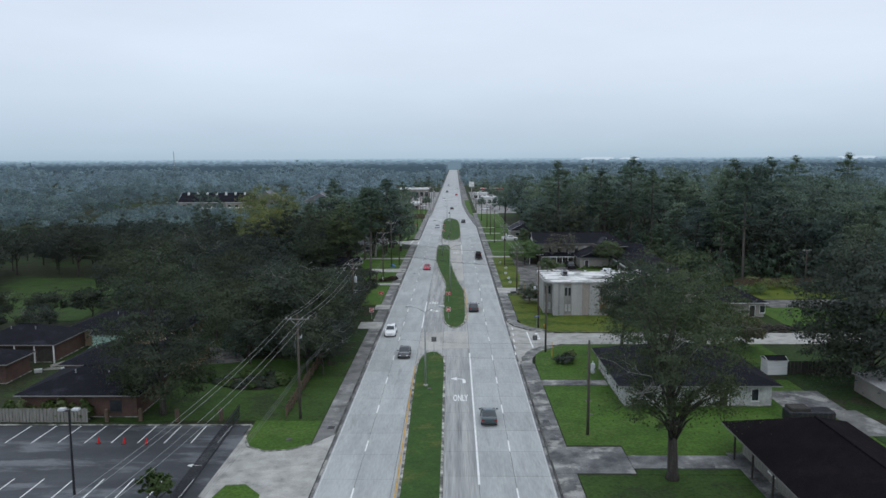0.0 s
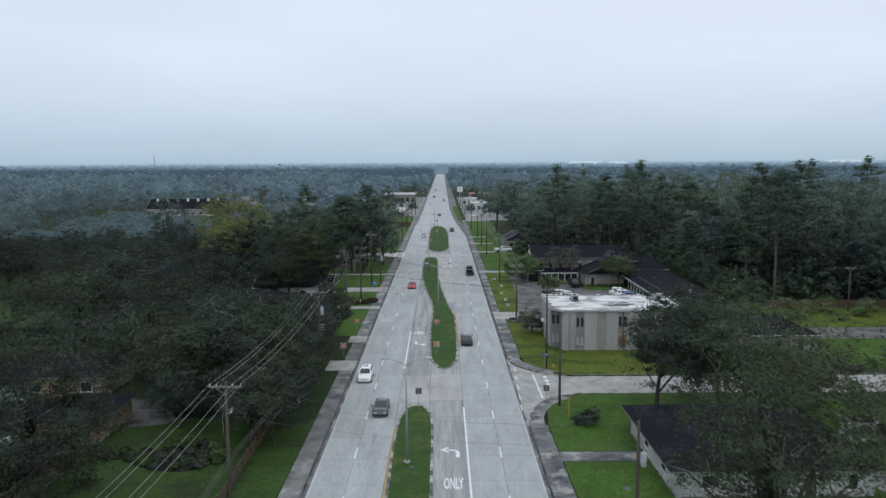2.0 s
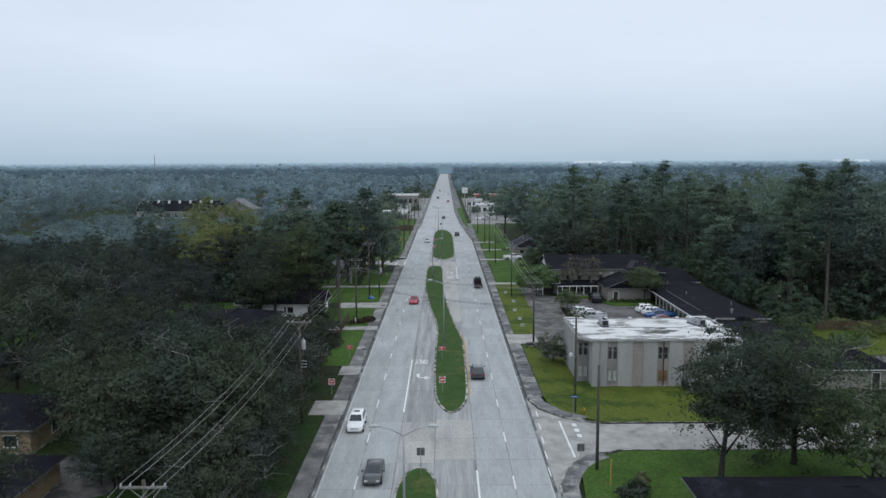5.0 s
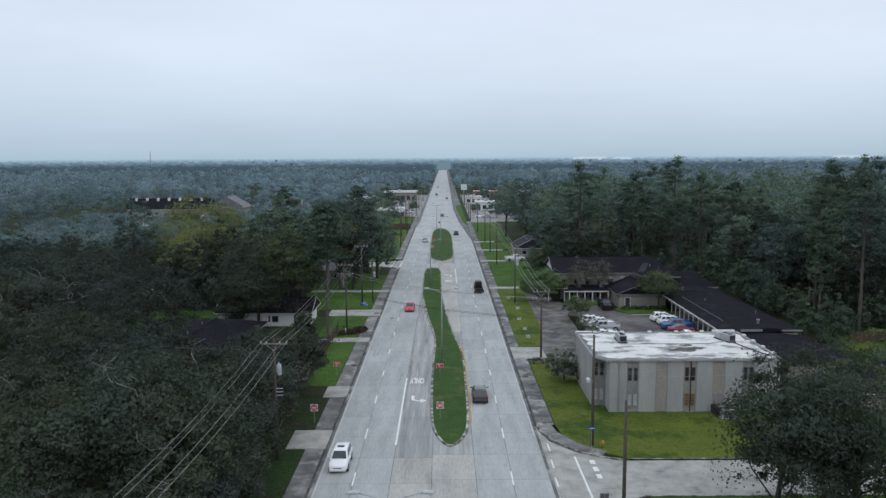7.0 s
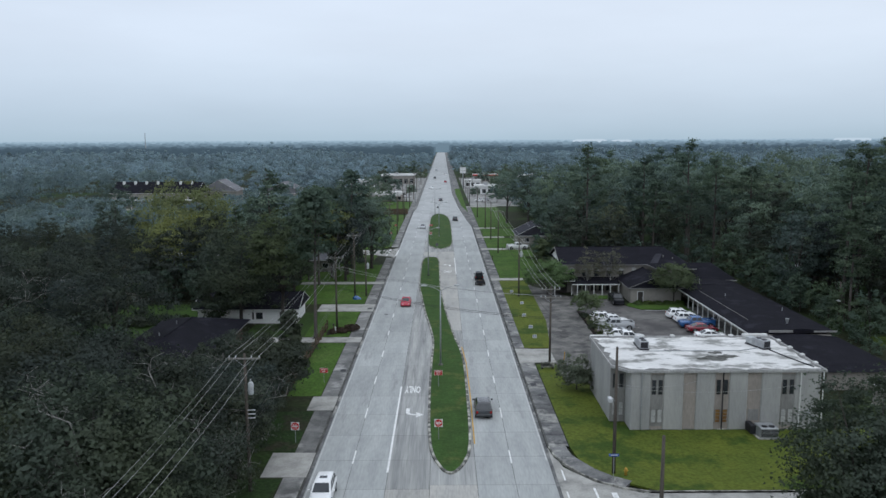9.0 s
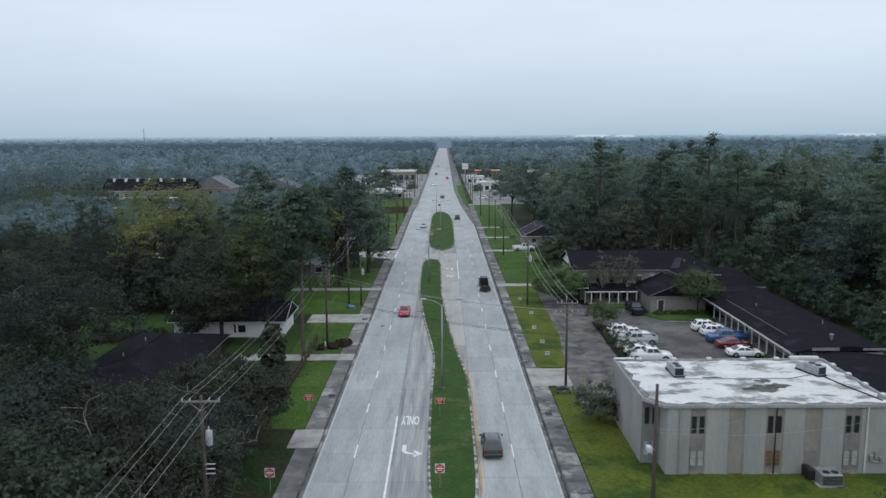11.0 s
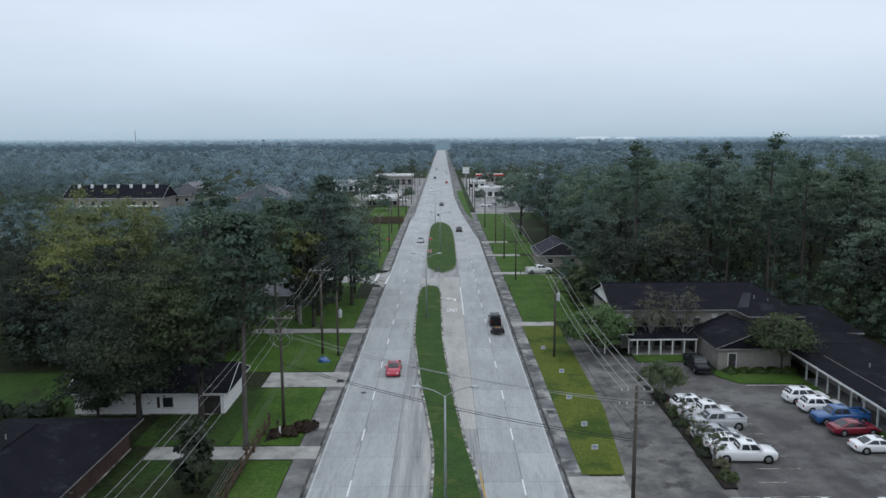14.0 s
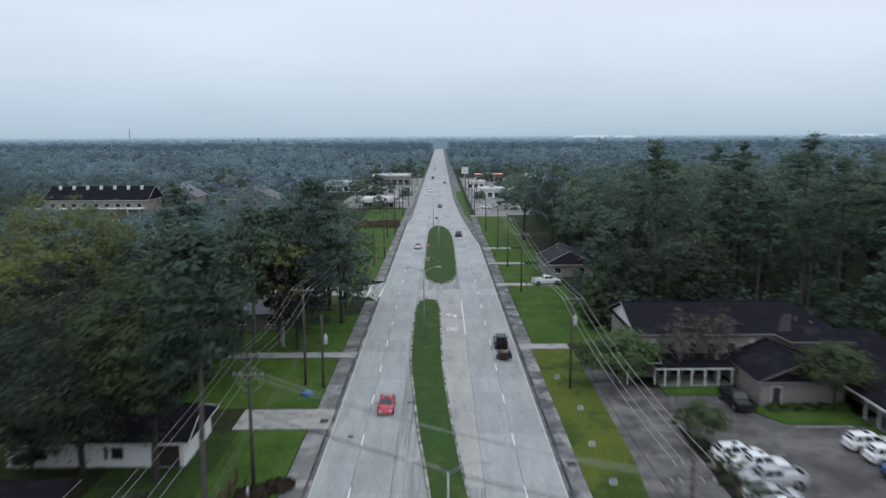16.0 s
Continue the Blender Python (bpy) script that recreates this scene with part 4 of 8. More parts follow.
def make_tree(kind, height, spread, x, y, seed, leaf, bark="bark", clusters=46, per=44, leaf_size=0.42, base=0.32, bare=0.0, label="", name="tree", group="", pale_limbs=0, droop=0.6, limbs=11, core=0, over=(0.0, 0.0), stout=1.0):
    """A tree: tapered trunk with limbs to the clusters of its crown. kind: oak (broad), pine (tall, bare below) or young."""
    gen = np.random.default_rng(seed)
    root = thing(name, label, "tree", x, y, GZ, 0, group)
    tips, rads = [], []
    h = height
    if kind == "pine":
        for i in range(clusters):
            t = gen.uniform(0, 1) ** 0.75
            z = h * (base + (1 - base) * t * 0.95)
            r = spread * (0.45 + 0.55 * math.sin(3.1416 * min(1.0, 0.12 + 0.75 * t))) * (1 - t ** 5 * 0.75) * gen.uniform(0.3, 1.05)
            a = gen.uniform(0, 6.283)
            tips.append((r * math.cos(a), r * math.sin(a), z + gen.normal(0, 0.3)))
            rads.append(gen.uniform(0.4, 1.4) * spread * 0.27)
    else:
        z0, zr = h * (base + 0.40 * (1 - base)), h * 0.60 * (1 - base)
        ph = gen.uniform(0, 6.283, 6)
        for i in range(clusters):
            a = gen.uniform(0, 6.283)
            e = math.asin(gen.uniform(-droop, 0.97))
            lump = 1 + 0.16 * math.sin(3 * a + ph[0]) * math.cos(2 * e + ph[1]) + 0.12 * math.sin(5 * a + ph[2] + 3 * e)
            k = lump * (gen.uniform(0.62, 0.98) if i % 5 else gen.uniform(0.25, 0.7))
            tips.append((spread * k * math.cos(e) * math.cos(a), spread * k * math.cos(e) * math.sin(a), z0 + zr * k * math.sin(e) * (1.0 if e > 0 else 0.8)))
            rads.append(gen.uniform(0.45, 1.2) ** 1.5 * spread * 0.27)
    tips = np.array(tips) + np.array([over[0], over[1], 0.0])
    g = Geo()
    tr = stout * max(0.1, height * (0.011 if kind == "pine" else 0.017))
    lean = gen.normal(0, 0.03 * height, 2) + np.array(over) * 0.8
    top = h * (0.97 if kind == "pine" else 0.62)
    trunk_pts = [(lean[0] * t * t, lean[1] * t * t, -0.2 + (top + 0.2) * t) for t in (0, 0.06, 0.3, 0.55, 0.8, 1.0)]
    g.tube(trunk_pts, [tr * 1.6, tr * 1.1, tr * 0.9, tr * 0.72, tr * 0.45, tr * 0.12], 7)
    order = gen.permutation(len(tips))[:limbs]
    for k, i in enumerate(order):
        tip = tips[i]
        f = min(0.95, max(0.18, (tip[2] * (0.92 if kind == "pine" else 0.5)) / top))
        z0 = -0.2 + (top + 0.2) * f
        st = Vector((lean[0] * f * f, lean[1] * f * f, z0))
        e = Vector(tip)
        mid = st.lerp(e, 0.5) + Vector((gen.normal(0, 0.4), gen.normal(0, 0.4), 0.6))
        g.tube([st, mid, e], [tr * 0.36, tr * 0.22, tr * 0.05], 4)
        if k < pale_limbs:
            out = Vector((e.x, e.y, 0)).normalized()
            p = e + out * spread * 0.12 + Vector((0, 0, spread * 0.17))
            q = p + Vector((gen.normal(0, 1.1), gen.normal(0, 1.1), gen.uniform(0.3, 1.6)))
            pale, dl = Geo(), min(0.055, tr * 0.3)
            knee = mid.lerp(p, 0.5) + Vector((gen.normal(0, 0.5), gen.normal(0, 0.5), spread * 0.16))
            pale.tube([mid + Vector((0, 0, spread * 0.12)), knee, p, p.lerp(q, 0.5) + Vector((gen.normal(0, 0.3), gen.normal(0, 0.3), 0.2)), q], [dl, dl * 0.85, dl * 0.6, dl * 0.35, 0.02], 5)
            for _ in range(4):
                st_ = knee.lerp(p, gen.uniform(0.2, 1.0))
                b = st_ + Vector((gen.normal(0, 1.4), gen.normal(0, 1.4), gen.uniform(0.1, 1.4)))
                elbow = st_.lerp(b, 0.45) + Vector((gen.normal(0, 0.3), gen.normal(0, 0.3), 0.35))
                pale.tube([st_, elbow, b, b + Vector((gen.normal(0, 0.5), gen.normal(0, 0.5), gen.uniform(-0.3, 0.5)))], [dl * 0.5, dl * 0.38, dl * 0.24, 0.015], 4)
            part("dead_limb", pale, "bark_pale", root, "pale dead limb above the leaves", smooth=True)
    part("trunk", g, bark, root, smooth=True)
    keep = tips[gen.uniform(0, 1, len(tips)) >= bare]
    flat = 0.55 if kind == "pine" else 0.75
    rad = np.array(rads)[: len(keep)]
    cs, os = cluster_points(keep, rad, per, gen, flat)
    mid_z = h * (base + 0.45 * (1 - base))
    dome = (cs - np.array([0, 0, mid_z])) / np.array([spread, spread, h * 0.5 * (1 - base)])
    os = os * 0.5 + dome * 0.75
    part("crown", leaf_quads("crown", cs, os, leaf_size, leaf, gen=gen, cores=(keep, rad * core, flat) if core else None), None, root)
    return root


def put_copies(proto, spots, seed):
    gen = np.random.default_rng(seed)
    for x, y, s in spots:
        k = s * gen.uniform(0.93, 1.07)
        m = Matrix.LocRotScale((x, y, GZ), Euler((0, 0, gen.uniform(0, 6.283))), (k, k, s * gen.uniform(0.92, 1.08)))
        copy_thing(proto, m)


# zones that stay clear of trees: x0, y0, x1, y1
CLEAR = [(-17.5, -200, 15.5, 900), (-66, 20, -14, 78), (-45, 76, -14, 103), (-18, 100, -14, 260), (-64, 109, -42, 124), (-42, 149, -27, 178), (-43, 178, -20, 192), (-58, 168, -38, 196), (-108, 131, -70, 182),
         (-27, 188, -14, 219), (-31, 148, -14, 180), (-37, 226, -24, 242), (-68, 218, -48, 243), (-62, 204, -46, 219), (-60, 99, -37, 113),  (12, 30, 60, 113), (12, 110, 95, 136), (12, 130, 62, 222), (42, 128, 64, 210), (56, 122, 98, 168), (12, 220, 25, 320), (19, 258, 34, 289), (-80, 252, -12, 272), (-32, 270, -12, 362),
         (-76, 96, -56, 112), (-55, 77, -36, 98)]


def clear(x, y, m=0.0):
    return all(not (a - m < x < c + m and b - m < y < d + m) for a, b, c, d in CLEAR)


def scatter(x0, y0, x1, y1, dist, seed, m=0.0, ok=None, tries=6000, limit=400):
    gen = np.random.default_rng(seed)
    out = []
    for _ in range(tries):
        x, y = gen.uniform(x0, x1), gen.uniform(y0, y1)
        if not clear(x, y, m) or (ok and not ok(x, y)):
            continue
        if all((x - a) ** 2 + (y - b) ** 2 > dist * dist for a, b in out):
            out.append((x, y))
            if len(out) >= limit:
                break
    return out
OAK_LABEL = "dense dark-green live oak"
oaks = [make_tree("oak", 13, 6.6, -26.5, 111, 11, "leaf_deep", pale_limbs=3, label=OAK_LABEL, name="oak_tree", clusters=130, per=50, leaf_size=0.135, core=0.6),
        make_tree("oak", 12, 6.0, -23.5, 120.5, 12, "leaf_oak", pale_limbs=6, label=OAK_LABEL, name="oak_tree", clusters=130, per=50, leaf_size=0.135, core=0.6),
        make_tree("oak", 14, 7.2, -33, 127, 13, "leaf_oak", pale_limbs=1, label=OAK_LABEL, name="oak_tree", clusters=130, per=50, leaf_size=0.135, core=0.6),
        make_tree("oak", 9.5, 4.8, -19.2, 139.5, 14, "leaf_oak", pale_limbs=2, label=OAK_LABEL, name="oak_tree", clusters=130, per=50, leaf_size=0.135, core=0.6)]
PINE_LABEL = "tall dark pine with a bare lower trunk"
pines = [make_tree("pine", 24, 4.4, -35, 214, 21, "leaf_pine", "bark_pine", clusters=64, per=50, leaf_size=0.2, core=0.5, base=0.42, label=PINE_LABEL, name="pine_tree"),
         make_tree("pine", 29, 5.2, 74.5, 193, 22, "leaf_pine", "bark_pine", clusters=64, per=50, leaf_size=0.2, core=0.5, base=0.5, label=PINE_LABEL, name="pine_tree"),
         make_tree("pine", 21, 4.2, -26, 216, 23, "leaf_pine", "bark_pine", clusters=64, per=50, leaf_size=0.2, core=0.5, base=0.4, label=PINE_LABEL, name="pine_tree")]
HARD_LABEL = "tall broadleaf tree in dense dark leaf"
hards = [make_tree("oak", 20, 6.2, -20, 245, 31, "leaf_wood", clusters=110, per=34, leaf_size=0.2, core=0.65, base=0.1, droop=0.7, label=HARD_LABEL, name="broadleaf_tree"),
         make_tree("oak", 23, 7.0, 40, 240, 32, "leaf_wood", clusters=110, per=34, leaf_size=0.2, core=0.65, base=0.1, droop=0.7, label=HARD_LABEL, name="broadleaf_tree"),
         make_tree("oak", 17, 5.6, -45, 205, 33, "leaf_oak", clusters=110, per=34, leaf_size=0.2, core=0.65, base=0.1, droop=0.7, label=HARD_LABEL, name="broadleaf_tree")]

# trees that stand out one by one
make_tree("oak", 22, 6.8, 21.3, 61, 41, "leaf_drab", "bark", clusters=300, per=110, leaf_size=0.085, base=0.27, stout=1.25, bare=0.06, pale_limbs=6, core=0.5, limbs=26, droop=0.95, label="tall thin-leaved tree with pale dead branches on a front lawn", name="broadleaf_tree")
make_tree("oak", 15.7, 5.8, 25.9, 104.6, 42, "leaf_deep", clusters=300, per=110, leaf_size=0.105, core=0.5, base=0.2, droop=0.75, over=(2.2, 0.8), label="rounded dark oak on the corner lawn", name="oak_tree")
make_tree("oak", 15.3, 7.2, 34.8, 109.0, 43, "leaf_drab", clusters=240, per=66, leaf_size=0.12, base=0.08, droop=0.88, bare=0.08, limbs=26, pale_limbs=3, core=0.5, label="thin-leaved grey-green tree beside a side street", name="broadleaf_tree")
make_tree("oak", 10.5, 5.2, 39.0, 102.5, 69, "leaf_drab", clusters=150, per=60, leaf_size=0.12, core=0.4, base=0.1, bare=0.12, pale_limbs=4, limbs=24, label="wispy grey-green tree behind a white house", name="broadleaf_tree")
make_tree("oak", 5.4, 3.2, 46.5, 109.5, 44, "leaf_brown", clusters=90, per=60, leaf_size=0.18, base=0.28, bare=0.1, core=0.45, label="small reddish thin-leaved tree beside a side street", name="young_tree")
make_tree("oak", 22, 9.4, 55.2, 89.6, 45, "leaf_oak", clusters=520, per=70, leaf_size=0.15, core=1.1, base=0.03, droop=0.8, label="tall dark dense tree behind a back garden", name="broadleaf_tree")
make_tree("oak", 22, 11.5, -58, 231, 46, "leaf_yellow", clusters=230, per=64, leaf_size=0.2, core=0.5, base=0.1, droop=0.7, label="broad yellow-green tree in autumn leaf", name="broadleaf_tree")
make_tree("oak", 17, 4.6, -23.5, 222, 47, "leaf_yellow", "bark_pale", clusters=70, per=60, leaf_size=0.3, base=0.3, bare=0.15, label="slender yellowing tree with a pale trunk", name="broadleaf_tree")
make_tree("oak", 20.0, 7.2, -34.0, 79.2, 48, "leaf_deep", clusters=320, per=100, leaf_size=0.1, core=0.7, base=0.08, droop=0.88, label="spreading oak beside a low house", name="oak_tree")
make_tree("oak", 18.5, 6.0, -26, 179.5, 49, "leaf_drab", "bark", clusters=130, per=56, leaf_size=0.18, core=0.5, base=0.38, label="tall oak leaning over a white house", name="oak_tree")
make_tree("pine", 23, 4.2, -19.5, 172.5, 50, "leaf_pine", "bark_pine", clusters=80, per=80, leaf_size=0.21, base=0.55, label="tall pine beside a driveway", name="pine_tree")
make_tree("oak", 7.0, 4.4, 20.4, 204, 51, "leaf_bright", clusters=130, per=80, leaf_size=0.15, base=0.25, label="bright green rounded young tree by the car park", name="young_tree")
make_tree("oak", 9.2, 2.8, 28.4, 205.0, 52, "leaf_brown", "bark_pale", core=0, clusters=70, per=36, leaf_size=0.10, base=0.3, bare=0.2, limbs=14, label="thin bare-looking ornamental tree", name="young_tree")
make_tree("oak", 9.4, 2.9, 32.8, 205.2, 53, "leaf_brown", "bark_pale", core=0, clusters=70, per=40, leaf_size=0.10, base=0.3, bare=0.15, limbs=14, label="thin bare-looking ornamental tree", name="young_tree")
make_tree("oak", 7.9, 3.9, 42.4, 195.6, 54, "leaf_olive", core=0, clusters=130, per=64, leaf_size=0.13, base=0.3, label="small green tree before an office wing", name="young_tree")
make_tree("oak", 4.4, 2.5, 16.3, 148.2, 55, "leaf_grey", clusters=100, per=60, leaf_size=0.11, base=0.04, bare=0.1, limbs=20, label="overgrown shrub against a building corner", name="large_shrub")
make_tree("oak", 7.4, 1.6, -21.6, 163.6, 56, "leaf_oak", clusters=120, per=60, leaf_size=0.15, base=0.0, droop=0.95, label="dense evergreen shrub by a fence", name="large_shrub")
make_tree("oak", 4.6, 2.6, 24.6, 186.2, 59, "leaf_olive", "bark_pale", clusters=110, per=60, leaf_size=0.09, core=0.4, base=0.2, label="small green tree in a planting strip", name="young_tree", group="planting strip trees")
for i, (x, y, h, s) in enumerate(((24.5, 178.6, 3.0, 1.4), (24.4, 169.0, 3.4, 1.2), (24.5, 173.6, 2.8, 1.4))):
    make_tree("oak", h, s, x, y, 60 + i, "leaf_drab", "bark_pale", clusters=30, per=34, leaf_size=0.075, core=0, base=0.3, bare=0.2, label="small wispy tree in a planting strip", name="young_tree", group="planting strip trees")

make_tree("oak", 7.5, 2.5, -18.6, 111.5, 72, "leaf_deep", clusters=110, per=70, leaf_size=0.12, core=0.5, base=0.02, droop=0.95, label="drooping dark young oak at a verge", name="oak_tree")
make_tree("oak", 6.0, 2.4, -19.0, 104.5, 73, "leaf_deep", clusters=90, per=70, leaf_size=0.12, core=0.5, base=0.02, droop=0.95, label="drooping dark young oak at a verge", name="oak_tree")
make_tree("oak", 3.0, 1.5, -25.6, 55.7, 65, "leaf_shrub", clusters=40, per=60, leaf_size=0.12, base=0.25, label="small dark tree in a car park bed", name="young_tree")
make_tree("oak", 9.5, 3.4, -37.2, 180.2, 74, "leaf_deep", clusters=90, per=60, leaf_size=0.14, core=0.5, base=0.16, droop=0.9, label="dark young oak before a white house wall", name="oak_tree")
make_tree("oak", 17.5, 8.2, -33.0, 180.6, 67, "leaf_deep", clusters=240, per=60, leaf_size=0.14, core=0.6, base=0.13, droop=0.9, label="broad dark oak overhanging a white house roof", name="oak_tree")
make_tree("oak", 14, 6.5, -52, 203.0, 68, "leaf_oak", clusters=120, per=56, leaf_size=0.18, core=0.5, base=0.12, droop=0.8, label="broad dark oak beside a white house", name="oak_tree")
make_tree("oak", 14.5, 7.5, -54, 211, 66, "leaf_yellow", clusters=130, per=50, leaf_size=0.2, core=0.5, droop=0.7, base=0.08, label="broad olive-green tree behind back gardens", name="broadleaf_tree")
make_tree("oak", 8.4, 3.2, 23.8, 232.5, 71, "leaf_olive", clusters=120, per=60, leaf_size=0.16, base=0.02, droop=0.9, label="dark bushy tree beside a small house", name="broadleaf_tree")
make_tree("oak", 16.8, 4.8, 38.2, 230.5, 72, "leaf_grey", clusters=150, per=60, leaf_size=0.17, base=0.1, droop=0.8, bare=0.05, limbs=24, label="pale olive tree behind an office roof", name="broadleaf_tree")
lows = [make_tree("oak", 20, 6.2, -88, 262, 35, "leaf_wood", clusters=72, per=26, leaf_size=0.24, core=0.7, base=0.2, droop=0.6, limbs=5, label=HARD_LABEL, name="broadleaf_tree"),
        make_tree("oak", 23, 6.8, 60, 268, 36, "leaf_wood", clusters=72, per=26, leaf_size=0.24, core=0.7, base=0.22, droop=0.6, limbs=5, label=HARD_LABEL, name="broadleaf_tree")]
# woods on the west side
spots_w = scatter(-135, 100, -17, 252, 7.7, 5, 1.0, limit=190, ok=lambda x, y: x > -12 - 0.62 * (y + 10))
by = [[], [], [], [], [], [], [], [], [], [], [], []]
for x, y in spots_w:
    g = rng.uniform(0, 1)
    if 130 < y < 152 and -48 < x < -20:
        continue
    if y < 190:
        if x < -48 and y < 131:
            by[3].append((x, y, rng.uniform(0.7, 0.9)))
            continue
        by[int(g * 3.2) if g * 3.2 < 3 else 3].append((x, y, rng.uniform(0.72, 1.2)))
    elif (x < -62 or (y < 228 and x < -38)):
        by[9 if g < 0.6 else 2].append((x, y, rng.uniform(0.5, 0.72)))
    elif x > -75:
        k = 4 if g < 0.2 else (6 if g < 0.42 else (7 if g < 0.7 else 9))
        by[k].append((x, y, rng.uniform(0.85, 1.1)))
    else:
        by[10].append((x, y, rng.uniform(0.62, 0.8)))
for x, y, s, k in ((-31, 105.5, 0.9, 0), (-20.2, 129.0, 0.75, 1), (-23.0, 144.5, 0.9, 3), (-27.5, 139, 0.85, 3), (-30, 118.5, 0.95, 0), (-19.8, 148.5, 0.6, 3), (-27.0, 147.0, 0.7, 3), (-19.0, 116.5, 0.66, 1), (-18.6, 108.0, 0.58, 0), (-19.3, 134.6, 0.8, 3), (-18.8, 124.0, 0.62, 1), (-19.9, 103.6, 0.8, 0), (-18.9, 112.2, 0.78, 1), (-20.4, 98.2, 0.74, 1), (-19.6, 93.6, 0.6, 0), (-17.7, 100.4, 0.6, 1), (-17.5, 106.2, 0.58, 0), (-17.6, 95.2, 0.5, 1), (-29.5, 101.0, 0.55, 0), (-33, 140, 0.75, 3), (-39, 140, 0.9, 3), (-45, 142, 0.9, 3)):
    by[k].append((x, y, s))
for x, y, s, k in ((-16.8, 236, 0.9, 7), (-18.0, 250.5, 0.95, 7), (-23.5, 248, 1.05, 7), (-21.5, 228, 0.9, 9), (-28.5, 246, 1.1, 4), (-33, 247, 1.05, 4), (-24.5, 224.5, 1.0, 6), (-31, 222, 0.98, 4), (-39, 222, 0.95, 6), (-42, 240, 1.0, 7), (-34, 200, 0.95, 9), (-41, 203, 0.9, 9), (-29.5, 207, 0.85, 9), (-36, 209, 0.95, 9), (-43, 217, 0.95, 4)):
    by[k].append((x, y, s))
# woods on the east side
spots_e = scatter(22, 226, 165, 335, 8.3, 6, 1.0, limit=120, ok=lambda x, y: x < 18 + 0.62 * (y - 60))
spots_e += scatter(66, 172, 130, 224, 6.5, 8, 1.0, limit=50)
spots_e += scatter(92, 112, 130, 172, 7, 9, 0.0, limit=24)
for x, y in spots_e:
    g = rng.uniform(0, 1)
    k = 5 if g < 0.2 else (8 if g < 0.42 else (7 if g < 0.6 else (9 if g < 0.88 else 6)))
    edge = 0.9 if (y < 232 and x < 66) else 1.06
    if y > 246 or (x > 88 and y > 180):
        k = 5 if k == 5 and rng.uniform() < 0.5 else 10 + int(rng.uniform() < 0.6)
    by[k].append((x, y, edge * rng.uniform(0.74, 1.14) * (0.86 if k == 5 else 1)))
for x, y, s in ((57.0, 235, 0.97), (64.5, 238, 0.94), (48.5, 241, 0.95), (80.5, 195, 1.0), (70.5, 190, 0.92), (86, 199, 0.97)):
    by[5].append((x, y, s))
under = make_tree("oak", 7.5, 4.0, 28, 224.5, 34, "leaf_pine", clusters=40, per=24, leaf_size=0.18, core=0.65, base=0.02, droop=0.9, limbs=4, label="dense undergrowth tree at a wood edge", name="understorey_tree")
spots_u = [(32 + 4.6 * i, 224.5 + 1.2 * math.sin(i * 2.3), rng.uniform(0.8, 1.3)) for i in range(8)] + [(63.6 + 1.2 * math.sin(i * 1.7), 169 + 3.4 * i, rng.uniform(0.6, 1.1)) for i in range(14)]
spots_u += [(-24 - 4.3 * i, 105.4 + 1.0 * math.sin(i * 2.1), rng.uniform(0.6, 0.8)) for i in range(3)] + [(-45.5, 199.5, 1.0), (-50, 199, 1.0), (-55, 200, 1.1), (-61, 178, 1.0), (-62, 186, 1.0), (-61, 170, 0.9), (-49, 163, 0.8), (-44, 158, 0.9), (-46, 151, 0.9)]
spots_u += [(70 + 4.4 * i, 174.5 + 1.2 * math.sin(i * 1.9), rng.uniform(0.8, 1.3)) for i in range(6)] + [(92 + 1.5 * i, 176 + 3 * i, 1.1) for i in range(3)] + [(26, 229 + 6 * i, 1.0) for i in range(5)]
spots_u += [(35.5 + 5 * (i % 3) + 1.5 * math.sin(i * 2.7), 268 + 3.1 * i, rng.uniform(0.7, 1.5)) for i in range(40)]
spots_u += [(-33 - 4 * (i % 2), 275 + 5 * i, rng.uniform(0.8, 1.3)) for i in range(16)]
spots_u += [(58.6 + 2.4 * (i % 2) + 0.6 * math.sin(i * 3.1), 149.5 + 2.6 * i, 0.32 + 0.14 * math.sin(i * 1.9)) for i in range(9)]
put_copies(under, spots_u, 88)
# the stand is lower where two far gables look over it
TALL = [13, 12, 14, 9.5, 24, 29, 21, 20, 23, 17, 20, 23]
for k in range(12):
    by[k] = [(x, y, min(v, 15.5 / TALL[k]) if y > 196 and (-51 < x < -40 or -33.5 < x < -25.5) else v) for x, y, v in by[k]]
for k, proto in enumerate(oaks + pines + hards + lows):
    put_copies(proto, by[k], 70 + k)

# far woods: uncounted trees, coarser and more haze-tinted with distance
WOOD_GAPS = [(-30, 262, 26, 400), (-44, 400, 48, 645), (-158, 378, -104, 414), (-112, 405, -60, 432), (-9, 262, 7, 1330), (-42, 560, -18, 640), (50, 585, 80, 640)]


def stand_height(x, y):
    """Patches of taller and lower wood, 0 to 1."""
    v = 0.5 + 0.22 * math.sin(x / 31 + 1.3 * math.sin(y / 67)) + 0.2 * math.sin(y / 43 + 1.7 * math.sin(x / 53 + 2)) + 0.16 * math.sin(x / 13 + y / 19)
    return min(1.0, max(0.0, v))


